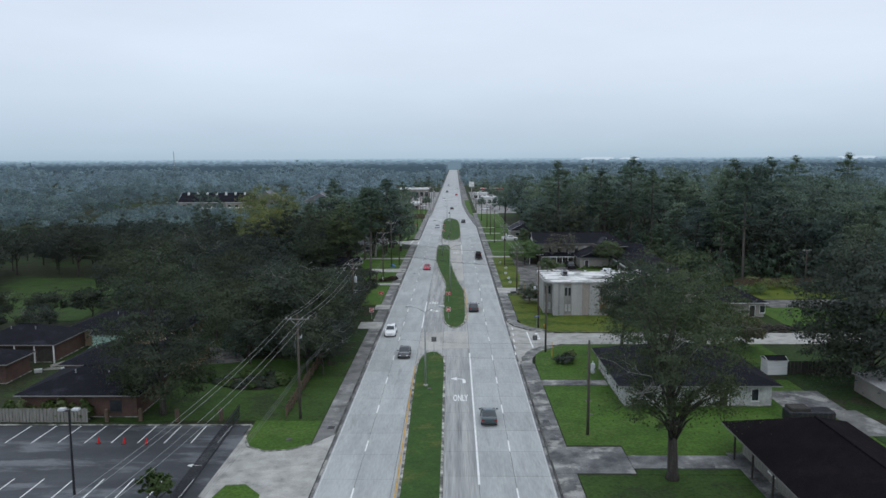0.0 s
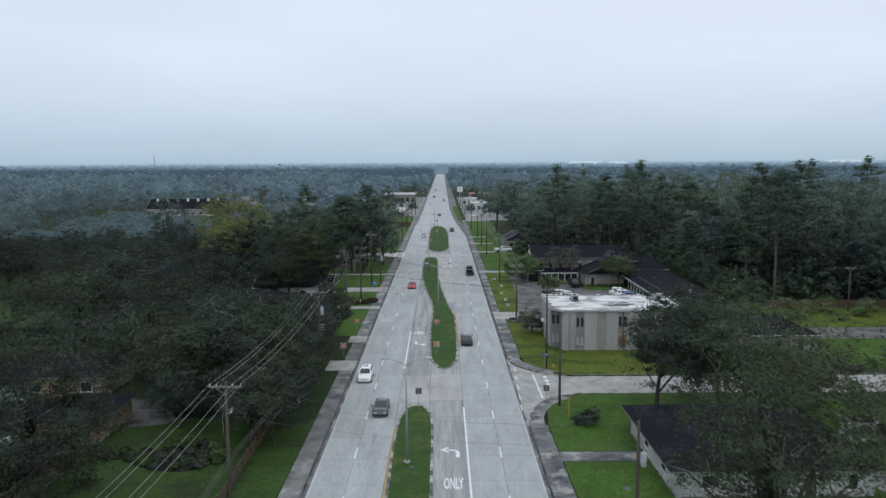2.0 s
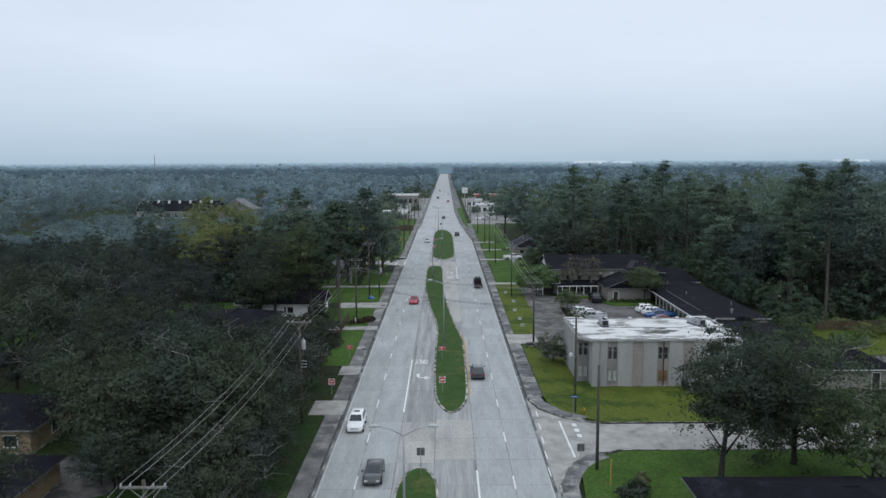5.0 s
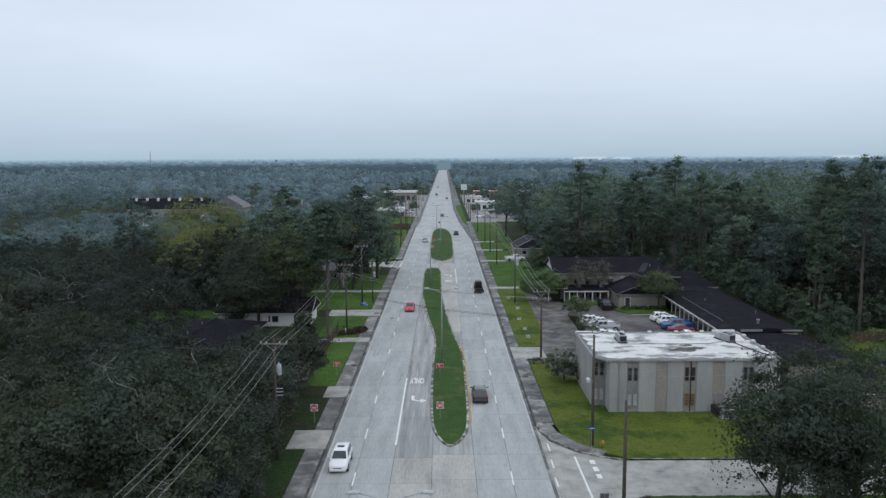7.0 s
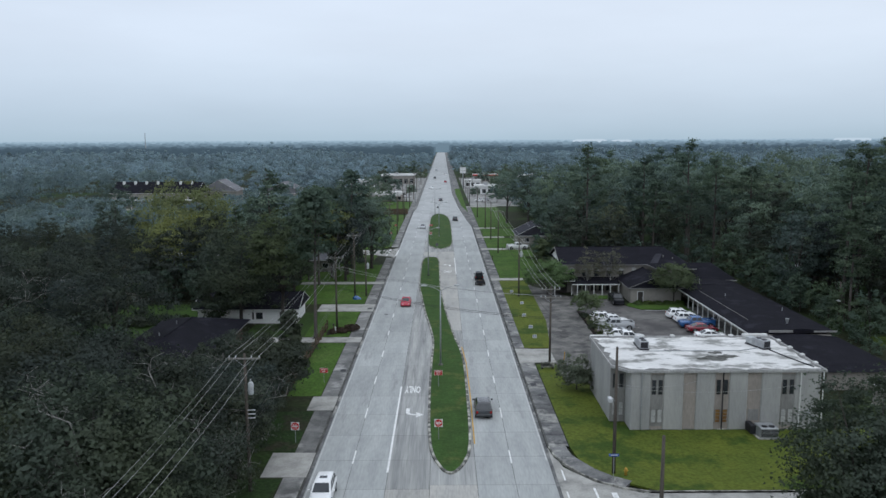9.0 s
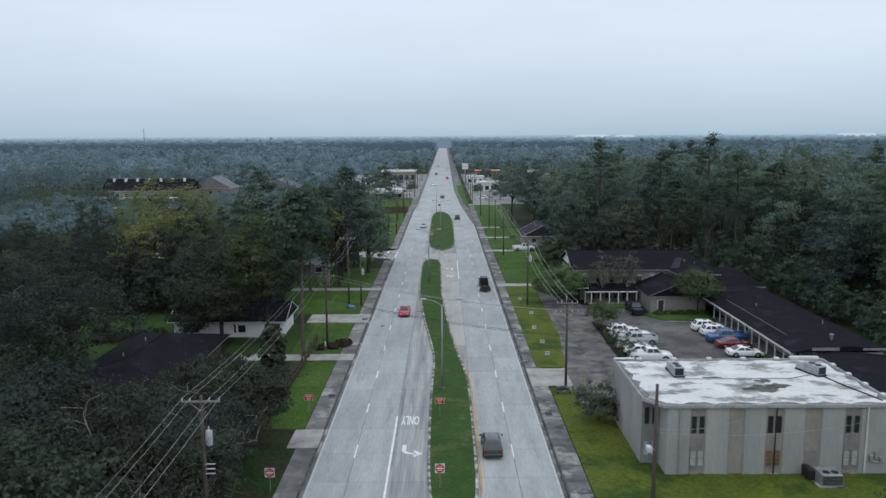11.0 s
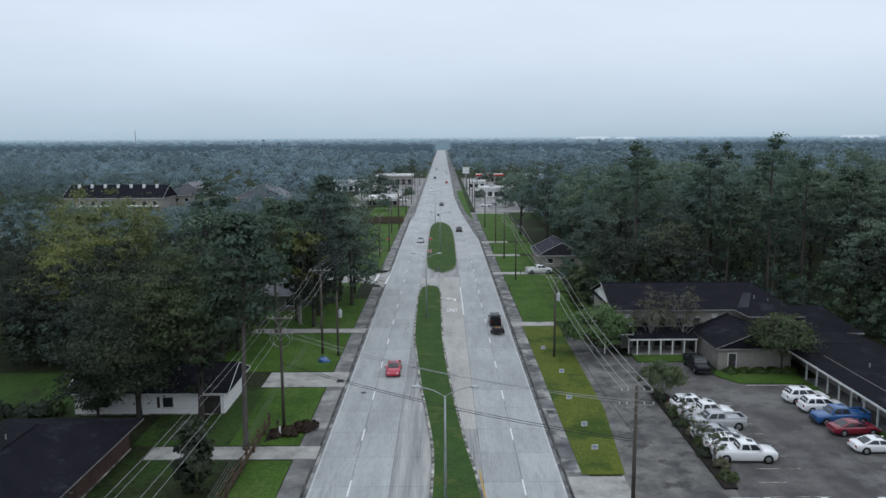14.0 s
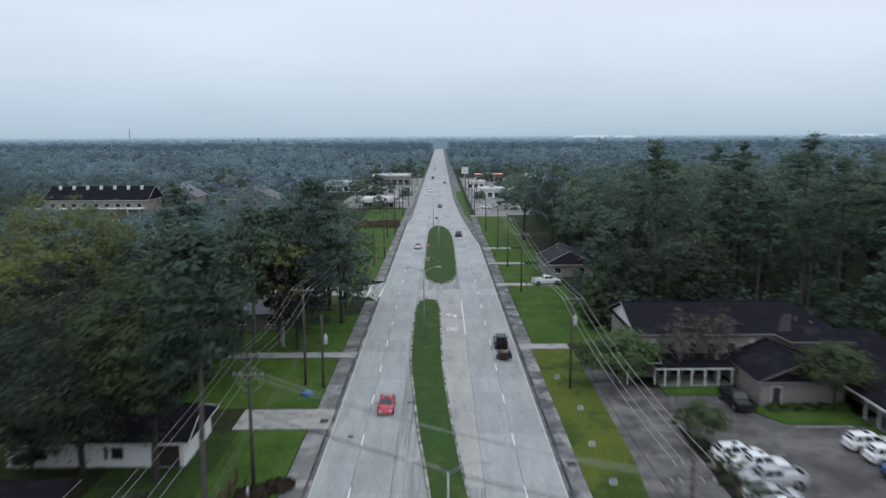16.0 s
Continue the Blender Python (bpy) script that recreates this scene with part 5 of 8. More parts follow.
def far_wood(name, y0, y1, density, lobes, quads, leaf, hmin, hmax, spread, seed, kind="leaf_wood", calm=1.0, core=0.8):
    """Rounded crowns of leaf masses with loose sprays over them, in taller and lower stands."""
    gen = np.random.default_rng(seed)
    cs, os, lobs, rads = [], [], [], []
    n = int((y1 - y0) * (2 * (0.62 * (y0 + y1) / 2 + 30)) / density)
    for _ in range(n):
        y = gen.uniform(y0, y1)
        half = 0.62 * y + 30
        x = gen.uniform(-half, half)
        if any(a - 3 < x < c + 3 and b - 3 < y < d + 3 for a, b, c, d in WOOD_GAPS) or (y < 335 and x > 15 and x < 18 + 0.62 * (y - 60)):
            continue
        st = stand_height(x, y)
        if st < 0.1 and gen.uniform() < 0.6:
            continue
        tall = gen.uniform() < 0.12
        h = (hmin + (hmax - hmin) * st) * gen.uniform(0.86, 1.14) * (1.3 if tall else 1)
        h *= 0.36 if (-165 < x < -85 and 290 < y < 396) else (0.58 if (-150 < x < -55 and y < 410) else 1)
        s = spread * gen.uniform(0.7, 1.25) * (0.75 if tall else 1)
        r = np.sqrt(gen.uniform(0, 1, lobes)) * 0.62 * s
        a = gen.uniform(0, 6.283, lobes)
        z = h * (0.84 - 0.3 * (r / (0.62 * s)) ** 2 + gen.normal(0, 0.04, lobes))
        z[: lobes // 3] = h * gen.uniform(0.2, 0.5, lobes // 3)
        lob = np.stack([x + r * np.cos(a), y + r * np.sin(a), z], axis=1)
        lr = s * gen.uniform(0.34, 0.56, lobes)
        c, o = cluster_points(lob, lr, max(1, quads // lobes), gen, 0.75)
        cs.append(c)
        os.append(o * 0.45 + (c - np.array([x, y, h * 0.6])) / np.array([s, s, h * 0.35]) * 0.6)
        lobs.append(lob)
        rads.append(lr * core)
    me = leaf_quads(name, np.concatenate(cs), np.concatenate(os), leaf, kind, 0.45, 0.35, gen, (np.concatenate(lobs), np.concatenate(rads), 0.75), calm)
    tagged(new(name, me), "dense woodland reaching to the horizon, bluish haze painted into its leaves", "woodland", kind="stuff")


far_wood("woodland", 262, 460, 66, 9, 90, 0.3, 7, 22, 4.8, 101, "leaf_mixed_haze", 0.7)
far_wood("woodland_beyond", 460, 850, 108, 5, 25, 0.5, 6, 23, 6.0, 102, "leaf_far_haze", 0.35)
far_wood("woodland_distant", 850, 1010, 120, 5, 10, 0.8, 8, 22, 6.5, 103, "leaf_far_haze", 0.3)


def ridge(name, dist, top, colour, seed, gap=0.0):
    """A far hazy tree line well beyond the rest, open where the road runs through."""
    gen = np.random.default_rng(seed)
    n = 900
    hs = top + np.convolve(gen.normal(0, 1, n + 90), np.ones(50) / 50, "same")[45:n + 46] * 6
    step = dist * 0.8 / n
    at = np.arange(n + 1)
    for c, w, up in zip(gen.uniform(0, n, 260), gen.uniform(3.5, 8, 260) / step, gen.uniform(0.5, 1, 260) ** 2 * 5):
        d2 = ((at - c) / w) ** 2
        hs = np.where(d2 < 1, np.maximum(hs, top - 1 + up * np.sqrt(np.maximum(0, 1 - d2))), hs)
    hs = hs + gen.uniform(0, 0.7, n + 1)
    root = None
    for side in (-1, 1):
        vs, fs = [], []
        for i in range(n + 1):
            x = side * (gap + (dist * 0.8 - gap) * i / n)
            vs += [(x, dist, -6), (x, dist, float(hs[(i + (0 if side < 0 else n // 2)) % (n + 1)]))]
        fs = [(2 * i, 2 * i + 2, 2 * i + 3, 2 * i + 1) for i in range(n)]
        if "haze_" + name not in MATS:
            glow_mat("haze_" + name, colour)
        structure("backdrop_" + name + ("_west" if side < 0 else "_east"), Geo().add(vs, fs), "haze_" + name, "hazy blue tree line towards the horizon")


# pale glow stands in for haze on the far roofs
glow_mat("haze_roof", (0.50, 0.60, 0.67))
for x0, x1, y, z in ((385, 485, 2320, 24.0), (500, 560, 2320, 22.5), (1350, 1480, 2700, 24.0)):
    structure("backdrop_roof", Geo().add([(x0, y, 0), (x1, y, 0), (x1, y, z), (x1 - 12, y, z + 2.5), (x0 + 15, y, z + 2.5), (x0, y, z)], [(0, 1, 2, 3, 4, 5)]), "haze_roof", "pale far roofs on the hazy horizon")
# glow colours turn paler and bluer line by line to paint haze
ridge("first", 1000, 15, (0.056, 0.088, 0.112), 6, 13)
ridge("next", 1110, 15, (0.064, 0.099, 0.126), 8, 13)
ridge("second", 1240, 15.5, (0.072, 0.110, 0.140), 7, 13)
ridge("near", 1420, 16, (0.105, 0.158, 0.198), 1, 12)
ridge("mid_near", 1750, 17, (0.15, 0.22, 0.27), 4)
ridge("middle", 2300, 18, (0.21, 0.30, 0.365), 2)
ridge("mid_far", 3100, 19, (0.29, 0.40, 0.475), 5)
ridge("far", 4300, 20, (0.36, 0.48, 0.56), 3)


def shrub(x, y, r, h, seed, leaf="leaf_shrub", label="rounded dark-green shrub", group=""):
    gen = np.random.default_rng(seed)
    root = thing("shrub", label, "shrub", x, y, GZ, 0, group)
    g = Geo()
    for _ in range(6):
        a = gen.uniform(0, 6.283)
        g.tube([(0, 0, -0.05), (0.4 * r * math.cos(a), 0.4 * r * math.sin(a), h * 0.5)], [0.04, 0.015], 5)
    part("stem", g, "bark", root)
    k = 22
    a, e = gen.uniform(0, 6.283, k), np.arcsin(gen.uniform(0.05, 0.98, k))
    q = gen.uniform(0.45, 0.8, k)
    tips = np.stack([r * q * np.cos(e) * np.cos(a), r * q * np.cos(e) * np.sin(a), h * (0.15 + 0.85 * q * np.sin(e))], axis=1)
    c, o = cluster_points(tips, np.full(k, 0.3 * r), 56, gen, min(1.0, h / r))
    o = o * 0.4 + c / np.array([r, r, h])
    c[:, 2] = np.maximum(c[:, 2], 0.05)
    part("foliage", leaf_quads("foliage", c, o, 0.13, leaf, gen=gen), None, root)
    return root


shrub(16.9, 101.3, 1.9, 1.8, 201, "leaf_deep", label="rounded dark shrub on the corner lawn")
for i in range(9):
    shrub(24.4 + 0.35 * math.sin(i * 2.1), 165.4 + 2.5 * i, 0.85, 0.9, 210 + i, label="low dusty shrub in a planting strip", group="planting strip shrubs", leaf=("leaf_drab", "leaf_brown", "leaf_deep")[i % 3])
for i in range(5):
    shrub(35.8 + 1.9 * i, 195.4, 1.1, 0.8, 230 + i, label="clipped low hedge before an office wing", group="hedge shrubs")
for i, (x, y, r, leaf) in enumerate(((-29.8, 90.6, 1.0, "leaf_shrub"), (-22.6, 92.4, 1.2, "leaf_bright"), (-23.6, 94.6, 1.0, "leaf_bright"), (-28.3, 94.6, 1.1, "leaf_shrub"), (-30.3, 92.6, 0.9, "leaf_deep"),
                                    (-26.4, 95.2, 1.1, "leaf_shrub"), (-25.0, 95.0, 0.9, "leaf_deep"), (-22.4, 90.8, 0.9, "leaf_shrub"), (-24.0, 89.3, 0.8, "leaf_deep"), (-26.2, 89.1, 0.7, "leaf_shrub"), (-28.2, 89.4, 0.8, "leaf_deep"))):
    shrub(x, y, r, 0.85, 240 + i, leaf, "garden shrub round a mulched bed", "garden bed shrubs")
for i in range(9):
    shrub(-28.0 + 2.0 * (i % 3) + 0.6 * math.sin(i * 1.3), 90.6 + 1.35 * (i // 3), 0.95, 0.5, 300 + i, "leaf_deep", "low dark ground cover plant in a garden bed", "garden bed plants")
for i in range(8):
    shrub(-51.5 + 1.25 * i, 180.4 + 0.2 * i + 0.7 * math.sin(i * 2.1), 1.3 + 0.3 * math.sin(i * 1.4), 1.9 + 0.5 * math.sin(i * 2.6), 320 + i, ("leaf_deep", "leaf_shrub", "leaf_deep")[i % 3], "overgrown dark shrub along a back lawn", "back lawn shrubs")
for i in range(7):
    shrub(-31.4 - 1.0 * i, 91.6 + 0.5 * math.sin(i * 1.7) + 0.35 * i, 0.85, 0.8 + 0.25 * math.sin(i * 2.3), 290 + i, ("leaf_deep", "leaf_shrub")[i % 2], "low dark shrub in a garden border", "garden border shrubs")
for i in range(6):
    shrub(-17.3 + 0.7 * i, 175.5 + 0.45 * i + 0.5 * math.sin(i * 2.4), 0.65 + 0.3 * math.sin(i * 1.9) ** 2, 0.8 + 0.4 * math.sin(i * 2.7) ** 2, 250 + i, "leaf_russet", label="reddish-brown low shrub in a front bed", group="front bed shrubs")
for i in range(7):
    shrub(-51.4 + 1.5 * i, 77.4, 1.15, 2.5 + 0.5 * math.sin(i * 2.2), 260 + i, "leaf_olive" if i % 3 else "leaf_shrub", label="straggling shrub behind a timber fence", group="fence shrubs")
shrub(64.5, 157.5, 2.4, 2.4, 270, "leaf_bright", "clipped bright-green hedge mound")
shrub(67.8, 157.5, 2.4, 2.4, 271, "leaf_bright", "clipped bright-green hedge mound")
shrub(72.0, 163.5, 2.6, 2.8, 272, "leaf_yellow", "yellow-green shrub by a garden fence")
for i, (x, y, r) in enumerate(((76.5, 165, 2.4), (81, 160, 2.2), (85.5, 166, 2.6), (70.5, 169.5, 2.2), (79, 170, 2.5), (89, 158, 2.0))):
    shrub(x, y, r, r * 1.05, 280 + i, ("leaf_yellow", "leaf_bright", "leaf_grey")[i % 3], "overgrown garden shrub before a wood edge", "back garden shrubs")
shrub(25.0, 83.0, 1.0, 0.9, 273, label="low shrub under a white house wall")
shrub(28.0, 80.6, 1.1, 0.9, 274, label="low shrub under a white house wall")
shrub(18.2, 103.6, 0.9, 1.6, 275, "leaf_grey", label="thin sapling on the corner lawn")
structure("garden_bed", Geo().prism(smooth_loop([(-21.8, 91.5), (-23, 94.8), (-27, 95.8), (-30.2, 93), (-29.5, 89.6), (-25, 88.4)]), 0.05, GZ + 0.06), "mulch", "dark mulched oval garden bed")
structure("front_bed", Geo().prism([(-18.2, 174.2), (-13.9, 177.4), (-14.4, 179.8), (-18.4, 177.6)], 0.05, GZ + 0.06), "mulch", "dark mulched front bed")

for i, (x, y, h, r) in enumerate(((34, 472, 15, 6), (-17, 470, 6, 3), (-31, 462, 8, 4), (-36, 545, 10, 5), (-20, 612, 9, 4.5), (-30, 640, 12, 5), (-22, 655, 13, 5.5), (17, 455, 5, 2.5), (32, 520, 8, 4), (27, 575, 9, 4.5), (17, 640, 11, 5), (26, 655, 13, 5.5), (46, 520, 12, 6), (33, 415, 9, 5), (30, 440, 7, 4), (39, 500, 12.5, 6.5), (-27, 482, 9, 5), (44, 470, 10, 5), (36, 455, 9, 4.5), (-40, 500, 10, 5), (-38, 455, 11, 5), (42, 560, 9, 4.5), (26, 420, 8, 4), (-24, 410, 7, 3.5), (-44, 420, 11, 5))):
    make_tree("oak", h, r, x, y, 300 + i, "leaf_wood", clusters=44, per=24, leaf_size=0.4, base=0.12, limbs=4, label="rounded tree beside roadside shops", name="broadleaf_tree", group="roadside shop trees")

# ---- buildings ----
def window(parent, x, y, z, w, h, face, pane="glass_dark", frame_mat="white_trim", sill=True, bars=0):
    """A window on a wall that faces s, n, e or w; x, y, z is the middle of its sill line on the wall face."""
    rz = {"s": 0, "e": 90, "n": 180, "w": -90}[face]
    at = pose(x, y, z, 0, 0, rz)
    fr = Geo()
    t = 0.06
    for a, b, c, d in ((-w / 2 - t, 0, w / 2 + t, t), (-w / 2 - t, h - t, w / 2 + t, h), (-w / 2 - t, t, -w / 2, h - t), (w / 2, t, w / 2 + t, h - t)):
        fr.box(a, -0.06, b, c, 0.02, d)
    for k in range(bars):
        zz = h * (k + 1) / (bars + 1)
        fr.box(-w / 2, -0.045, zz - 0.02, w / 2, -0.015, zz + 0.02)
    root = part("window", fr, frame_mat, parent, at=at)
    part("pane", Geo().box(-w / 2, -0.03, t, w / 2, 0.01, h - t), pane, root)
    if sill:
        part("sill", Geo().box(-w / 2 - 0.12, -0.11, -0.07, w / 2 + 0.12, 0.02, -0.003), frame_mat, root)
    return root


def door(parent, x, y, z, w, h, face, material="porch_dark"):
    rz = {"s": 0, "e": 90, "n": 180, "w": -90}[face]
    root = part("door", Geo().box(-w / 2, -0.05, 0, w / 2, 0.01, h), material, parent, at=pose(x, y, z, 0, 0, rz))
    part("door_frame", Geo().box(-w / 2 - 0.1, -0.07, 0, -w / 2, 0.01, h).box(w / 2, -0.07, 0, w / 2 + 0.1, 0.01, h).box(-w / 2 - 0.1, -0.07, h, w / 2 + 0.1, 0.01, h + 0.1), "white_trim", root)
    part("door_handle", Geo().box(w / 2 - 0.16, -0.1, 0.98, w / 2 - 0.08, -0.05, 1.06), "galvanised", root)
    return root


def walls(parent, x0, y0, x1, y1, h, material, t=0.2):
    """Four walls with thickness, each a part."""
    part("wall", Geo().box(x0, y0, 0, x1, y0 + t, h), material, parent)
    part("wall", Geo().box(x0, y1 - t, 0, x1, y1, h), material, parent)
    part("wall", Geo().box(x0, y0 + t, 0, x0 + t, y1 - t, h), material, parent)
    part("wall", Geo().box(x1 - t, y0 + t, 0, x1, y1 - t, h), material, parent)


def pitched(parent, x0, y0, x1, y1, eave, rise, material, axis="x", hip=True, over=0.6, gable_mat="siding_white", fascia="white_trim"):
    """A hipped or gabled roof with a soffit and a fascia board."""
    a0, b0, a1, b1 = x0 - over, y0 - over, x1 + over, y1 + over
    top = eave + rise
    if axis == "x":
        m = (b0 + b1) / 2
        k = (b1 - b0) / 2 if hip else 0.0
        r0, r1 = (a0 + k, m, top), (a1 - k, m, top)
    else:
        m = (a0 + a1) / 2
        k = (a1 - a0) / 2 if hip else 0.0
        r0, r1 = (m, b0 + k, top), (m, b1 - k, top)
    c = [(a0, b0, eave), (a1, b0, eave), (a1, b1, eave), (a0, b1, eave)]
    low = [(x, y, eave - 0.14) for x, y, _ in c]
    g = Geo()
    if axis == "x":
        faces = [(0, 1, 5, 4), (2, 3, 4, 5), (3, 0, 4), (1, 2, 5)]
    else:
        faces = [(0, 1, 4), (1, 2, 5, 4), (2, 3, 5), (3, 0, 4, 5)]
    g.add(c + [r0, r1], faces)
    g.add(low, [(3, 2, 1, 0)])
    roof = part("roof", g, material, parent)
    f = Geo()
    f.add([(x - 0, y, z + 0.004) for x, y, z in c] + low, [(0, 4, 5, 1), (1, 5, 6, 2), (2, 6, 7, 3), (3, 7, 4, 0)])
    part("fascia", f, fascia, roof)
    rg = Geo().tube([(r0[0], r0[1], top + 0.01), (r1[0], r1[1], top + 0.01)], 0.09, 5)
    part("ridge_cap", rg, material, roof)
    if not hip:
        if axis == "x":
            for xx in (x0, x1):
                gg = Geo().add([(xx - 0.08, y0, eave - 0.1), (xx + 0.08, y0, eave - 0.1), (xx + 0.08, y1, eave - 0.1), (xx - 0.08, y1, eave - 0.1), (xx - 0.08, m, top - 0.18), (xx + 0.08, m, top - 0.18)],
                       [(0, 1, 5, 4), (2, 3, 4, 5), (0, 4, 3), (1, 2, 5)])
                part("gable", gg, gable_mat, parent)
        else:
            for yy in (y0, y1):
                gg = Geo().add([(x0, yy - 0.08, eave - 0.1), (x1, yy - 0.08, eave - 0.1), (x1, yy + 0.08, eave - 0.1), (x0, yy + 0.08, eave - 0.1), (m, yy - 0.08, top - 0.18), (m, yy + 0.08, top - 0.18)],
                       [(0, 1, 4), (1, 2, 5, 4), (2, 3, 5), (3, 0, 4, 5)])
                part("gable", gg, gable_mat, parent)
        for s, e in ((0, r0), (1, r0 if axis == "y" else r1), (2, r1), (3, r1 if axis == "y" else r0)):
            p, q = Vector(c[s]), Vector(e)
            part("bargeboard", Geo().tube([p, q], 0.045, 4), fascia, roof)
    return roof


def house(label, x0, y0, x1, y1, wall="siding_white", roof="shingle_dark", h=2.7, rise=1.9, axis="x", hip=True, wins=(), doors=(), gable="siding_white", vents=2, over=0.6, fascia="white_trim"):
    root = thing("house", label, "house", x0, y0, GZ, 0)
    W, D = x1 - x0, y1 - y0
    part("foundation", Geo().box(-0.08, -0.08, -0.3, W + 0.08, D + 0.08, 0.12), "kerb_concrete", root)
    walls(root, 0, 0, W, D, h, wall)
    rf = pitched(root, 0, 0, W, D, h + 0.12, rise, roof, axis, hip, over, gable, fascia)
    for f, u, z, w, hh in wins:
        px, py = {"s": (u, 0), "n": (u, D), "w": (0, u), "e": (W, u)}[f]
        window(root, px, py, z, w, hh, f)
    for f, u, w, hh in doors:
        px, py = {"s": (u, 0), "n": (u, D), "w": (0, u), "e": (W, u)}[f]
        door(root, px, py, 0.1, w, hh, f)
    for k in range(vents):
        if axis == "x":
            px, py = W * (0.35 + 0.3 * k), D * 0.36
            zz = h + 0.12 + rise * (py + over) / (D / 2 + over)
        else:
            px, py = W * 0.36, D * (0.35 + 0.3 * k)
            zz = h + 0.12 + rise * (px + over) / (W / 2 + over)
        part("vent_pipe", Geo().tube([(px, py, zz - 0.1), (px, py, zz + 0.45)], 0.07, 8), "galvanised", rf)
    return root


# two-storey stucco block with a flat white roof
blk = thing("office_block", "two-storey off-white stucco office block with a stained flat white roof", "building", 0, 0, GZ)
BX0, BX1, BY0, BY1, BH = 18.0, 39.4, 135.2, 148.6, 6.25
foot = [(19.6, BY0), (BX1, BY0), (BX1, BY1), (BX0, BY1), (BX0, 137.6), (19.6, 137.6)]
part("foundation", Geo().prism(foot, -0.3, 0.06), "kerb_concrete", blk)
part("wall", Geo().box(BX0, 137.8, 0.06, BX0 + 0.25, BY1, BH), "white_stucco", blk)
part("wall", Geo().box(BX0 + 0.25, BY1 - 0.25, 0.06, BX1, BY1, BH), "white_stucco", blk)
part("wall", Geo().box(BX1 - 0.25, BY0 + 0.3, 0.06, BX1, BY1 - 0.25, BH), "white_stucco", blk)
part("wall", Geo().box(BX0, 137.6, 0.06, 19.6, 137.8, BH), "grey_panel", blk)
part("wall", Geo().box(19.6, BY0 + 0.12, 0.06, 19.8, 137.8, BH), "white_stucco", blk)
part("wall", Geo().box(19.8, BY0 + 0.12, 0.06, BX1 - 0.25, BY0 + 0.3, BH), "tan_panel", blk, "tan recessed wall strips")
STRIPS = [(21.7, 23.0), (25.1, 26.4), (28.4, 29.85), (31.8, 33.2), (35.3, 36.7)]
edges = [19.6] + [v for s in STRIPS for v in s] + [BX1]
for k in range(0, len(edges), 2):
    g = Geo()
    a, b = edges[k], edges[k + 1]
    g.add([(a, BY0 + 0.118, 0.06), (a + 0.09, BY0, 0.06), (b - 0.09, BY0, 0.06), (b, BY0 + 0.118, 0.06), (a, BY0 + 0.118, BH), (a + 0.09, BY0, BH), (b - 0.09, BY0, BH), (b, BY0 + 0.118, BH)],
          [(0, 1, 5, 4), (1, 2, 6, 5), (2, 3, 7, 6), (4, 5, 6, 7)])
    part("wall_panel", g, "white_stucco", blk)
for k in (0, 2, 4):
    a, b = STRIPS[k]
    if k != 2:
        part("spandrel", Geo().box(a + 0.02, BY0 + 0.09, 0.4, b - 0.02, BY0 + 0.118, BH - 0.3), "grey_panel", blk)
    for u in (0.24, 0.76):
        x = a + (b - a) * u
        window(blk, x, BY0 + 0.1, 3.85, 0.3, 1.55, "s", sill=False, frame_mat="dark_metal", bars=2)
        window(blk, x, BY0 + 0.1, 0.75, 0.46, 1.5, "s", "wood_amber" if k == 2 else "blind_pale", "grey_panel", False, bars=3 if k == 2 else 1)
part("panel_patch", Geo().box(31.95, BY0 + 0.09, 1.0, 33.05, BY0 + 0.118, 2.2), "grey_panel", blk)
for u in (18.45, 19.15):
    window(blk, u, 137.6, 3.85, 0.3, 1.55, "s", sill=False, frame_mat="dark_metal", bars=2)
    window(blk, u, 137.6, 0.75, 0.42, 1.5, "s", "blind_pale", "grey_panel", False, bars=1)
roof_pts = [(19.2, BY0 - 0.2), (BX1 + 0.45, BY0 - 0.2), (BX1 + 0.45, BY1 + 0.2), (BX0 - 0.2, BY1 + 0.2), (BX0 - 0.2, 137.0)]
rf = part("roof", Geo().prism(roof_pts, BH, BH + 0.22), "roof_edge", blk, "flat roof with a pale metal edge")
part("membrane", Geo().prism(inset(roof_pts, 0.22), BH + 0.2, BH + 0.226), "roof_worn", rf, "bare grey roof felt along the edges")
coat = []
ring = inset(roof_pts, 0.85)
for i, (ax, ay) in enumerate(ring):
    bx, by = ring[(i + 1) % len(ring)]
    steps = max(2, int(math.hypot(bx - ax, by - ay) / 0.7))
    for j in range(steps):
        u = j / steps
        px, py = ax + (bx - ax) * u, ay + (by - ay) * u
        wob = 0.22 * math.sin(1.7 * px + 2.3 * py) + 0.16 * math.sin(4.1 * px - 3.3 * py)
        ex, ey = (by - ay), -(bx - ax)
        el_ = math.hypot(ex, ey)
        coat.append((px + wob * ex / el_, py + wob * ey / el_))
part("coating", Geo().prism(coat, BH + 0.2265, BH + 0.232), "roof_membrane", rf, "white roof coating with worn grey patches")
for cx, cy, rx, ry in ((29.6, 139.4, 1.7, 0.9), (31.4, 140.2, 1.2, 0.6), (30.6, 141.6, 0.8, 0.5), (26.0, 142.6, 0.9, 0.4)):
    blot = [(cx + rx * (1 + 0.22 * math.sin(3 * a + cx) + 0.14 * math.sin(7 * a + cy)) * math.cos(a), cy + ry * (1 + 0.25 * math.sin(4 * a + cy) + 0.15 * math.sin(9 * a)) * math.sin(a)) for a in [6.2832 * k / 40 for k in range(40)]]
    part("stain", Geo().prism(blot, BH + 0.2325, BH + 0.2365), "roof_stain", rf, "dark mossy stain on the white coating")
cop = Geo()
k = len(roof_pts)
inn = inset(roof_pts, 0.16)
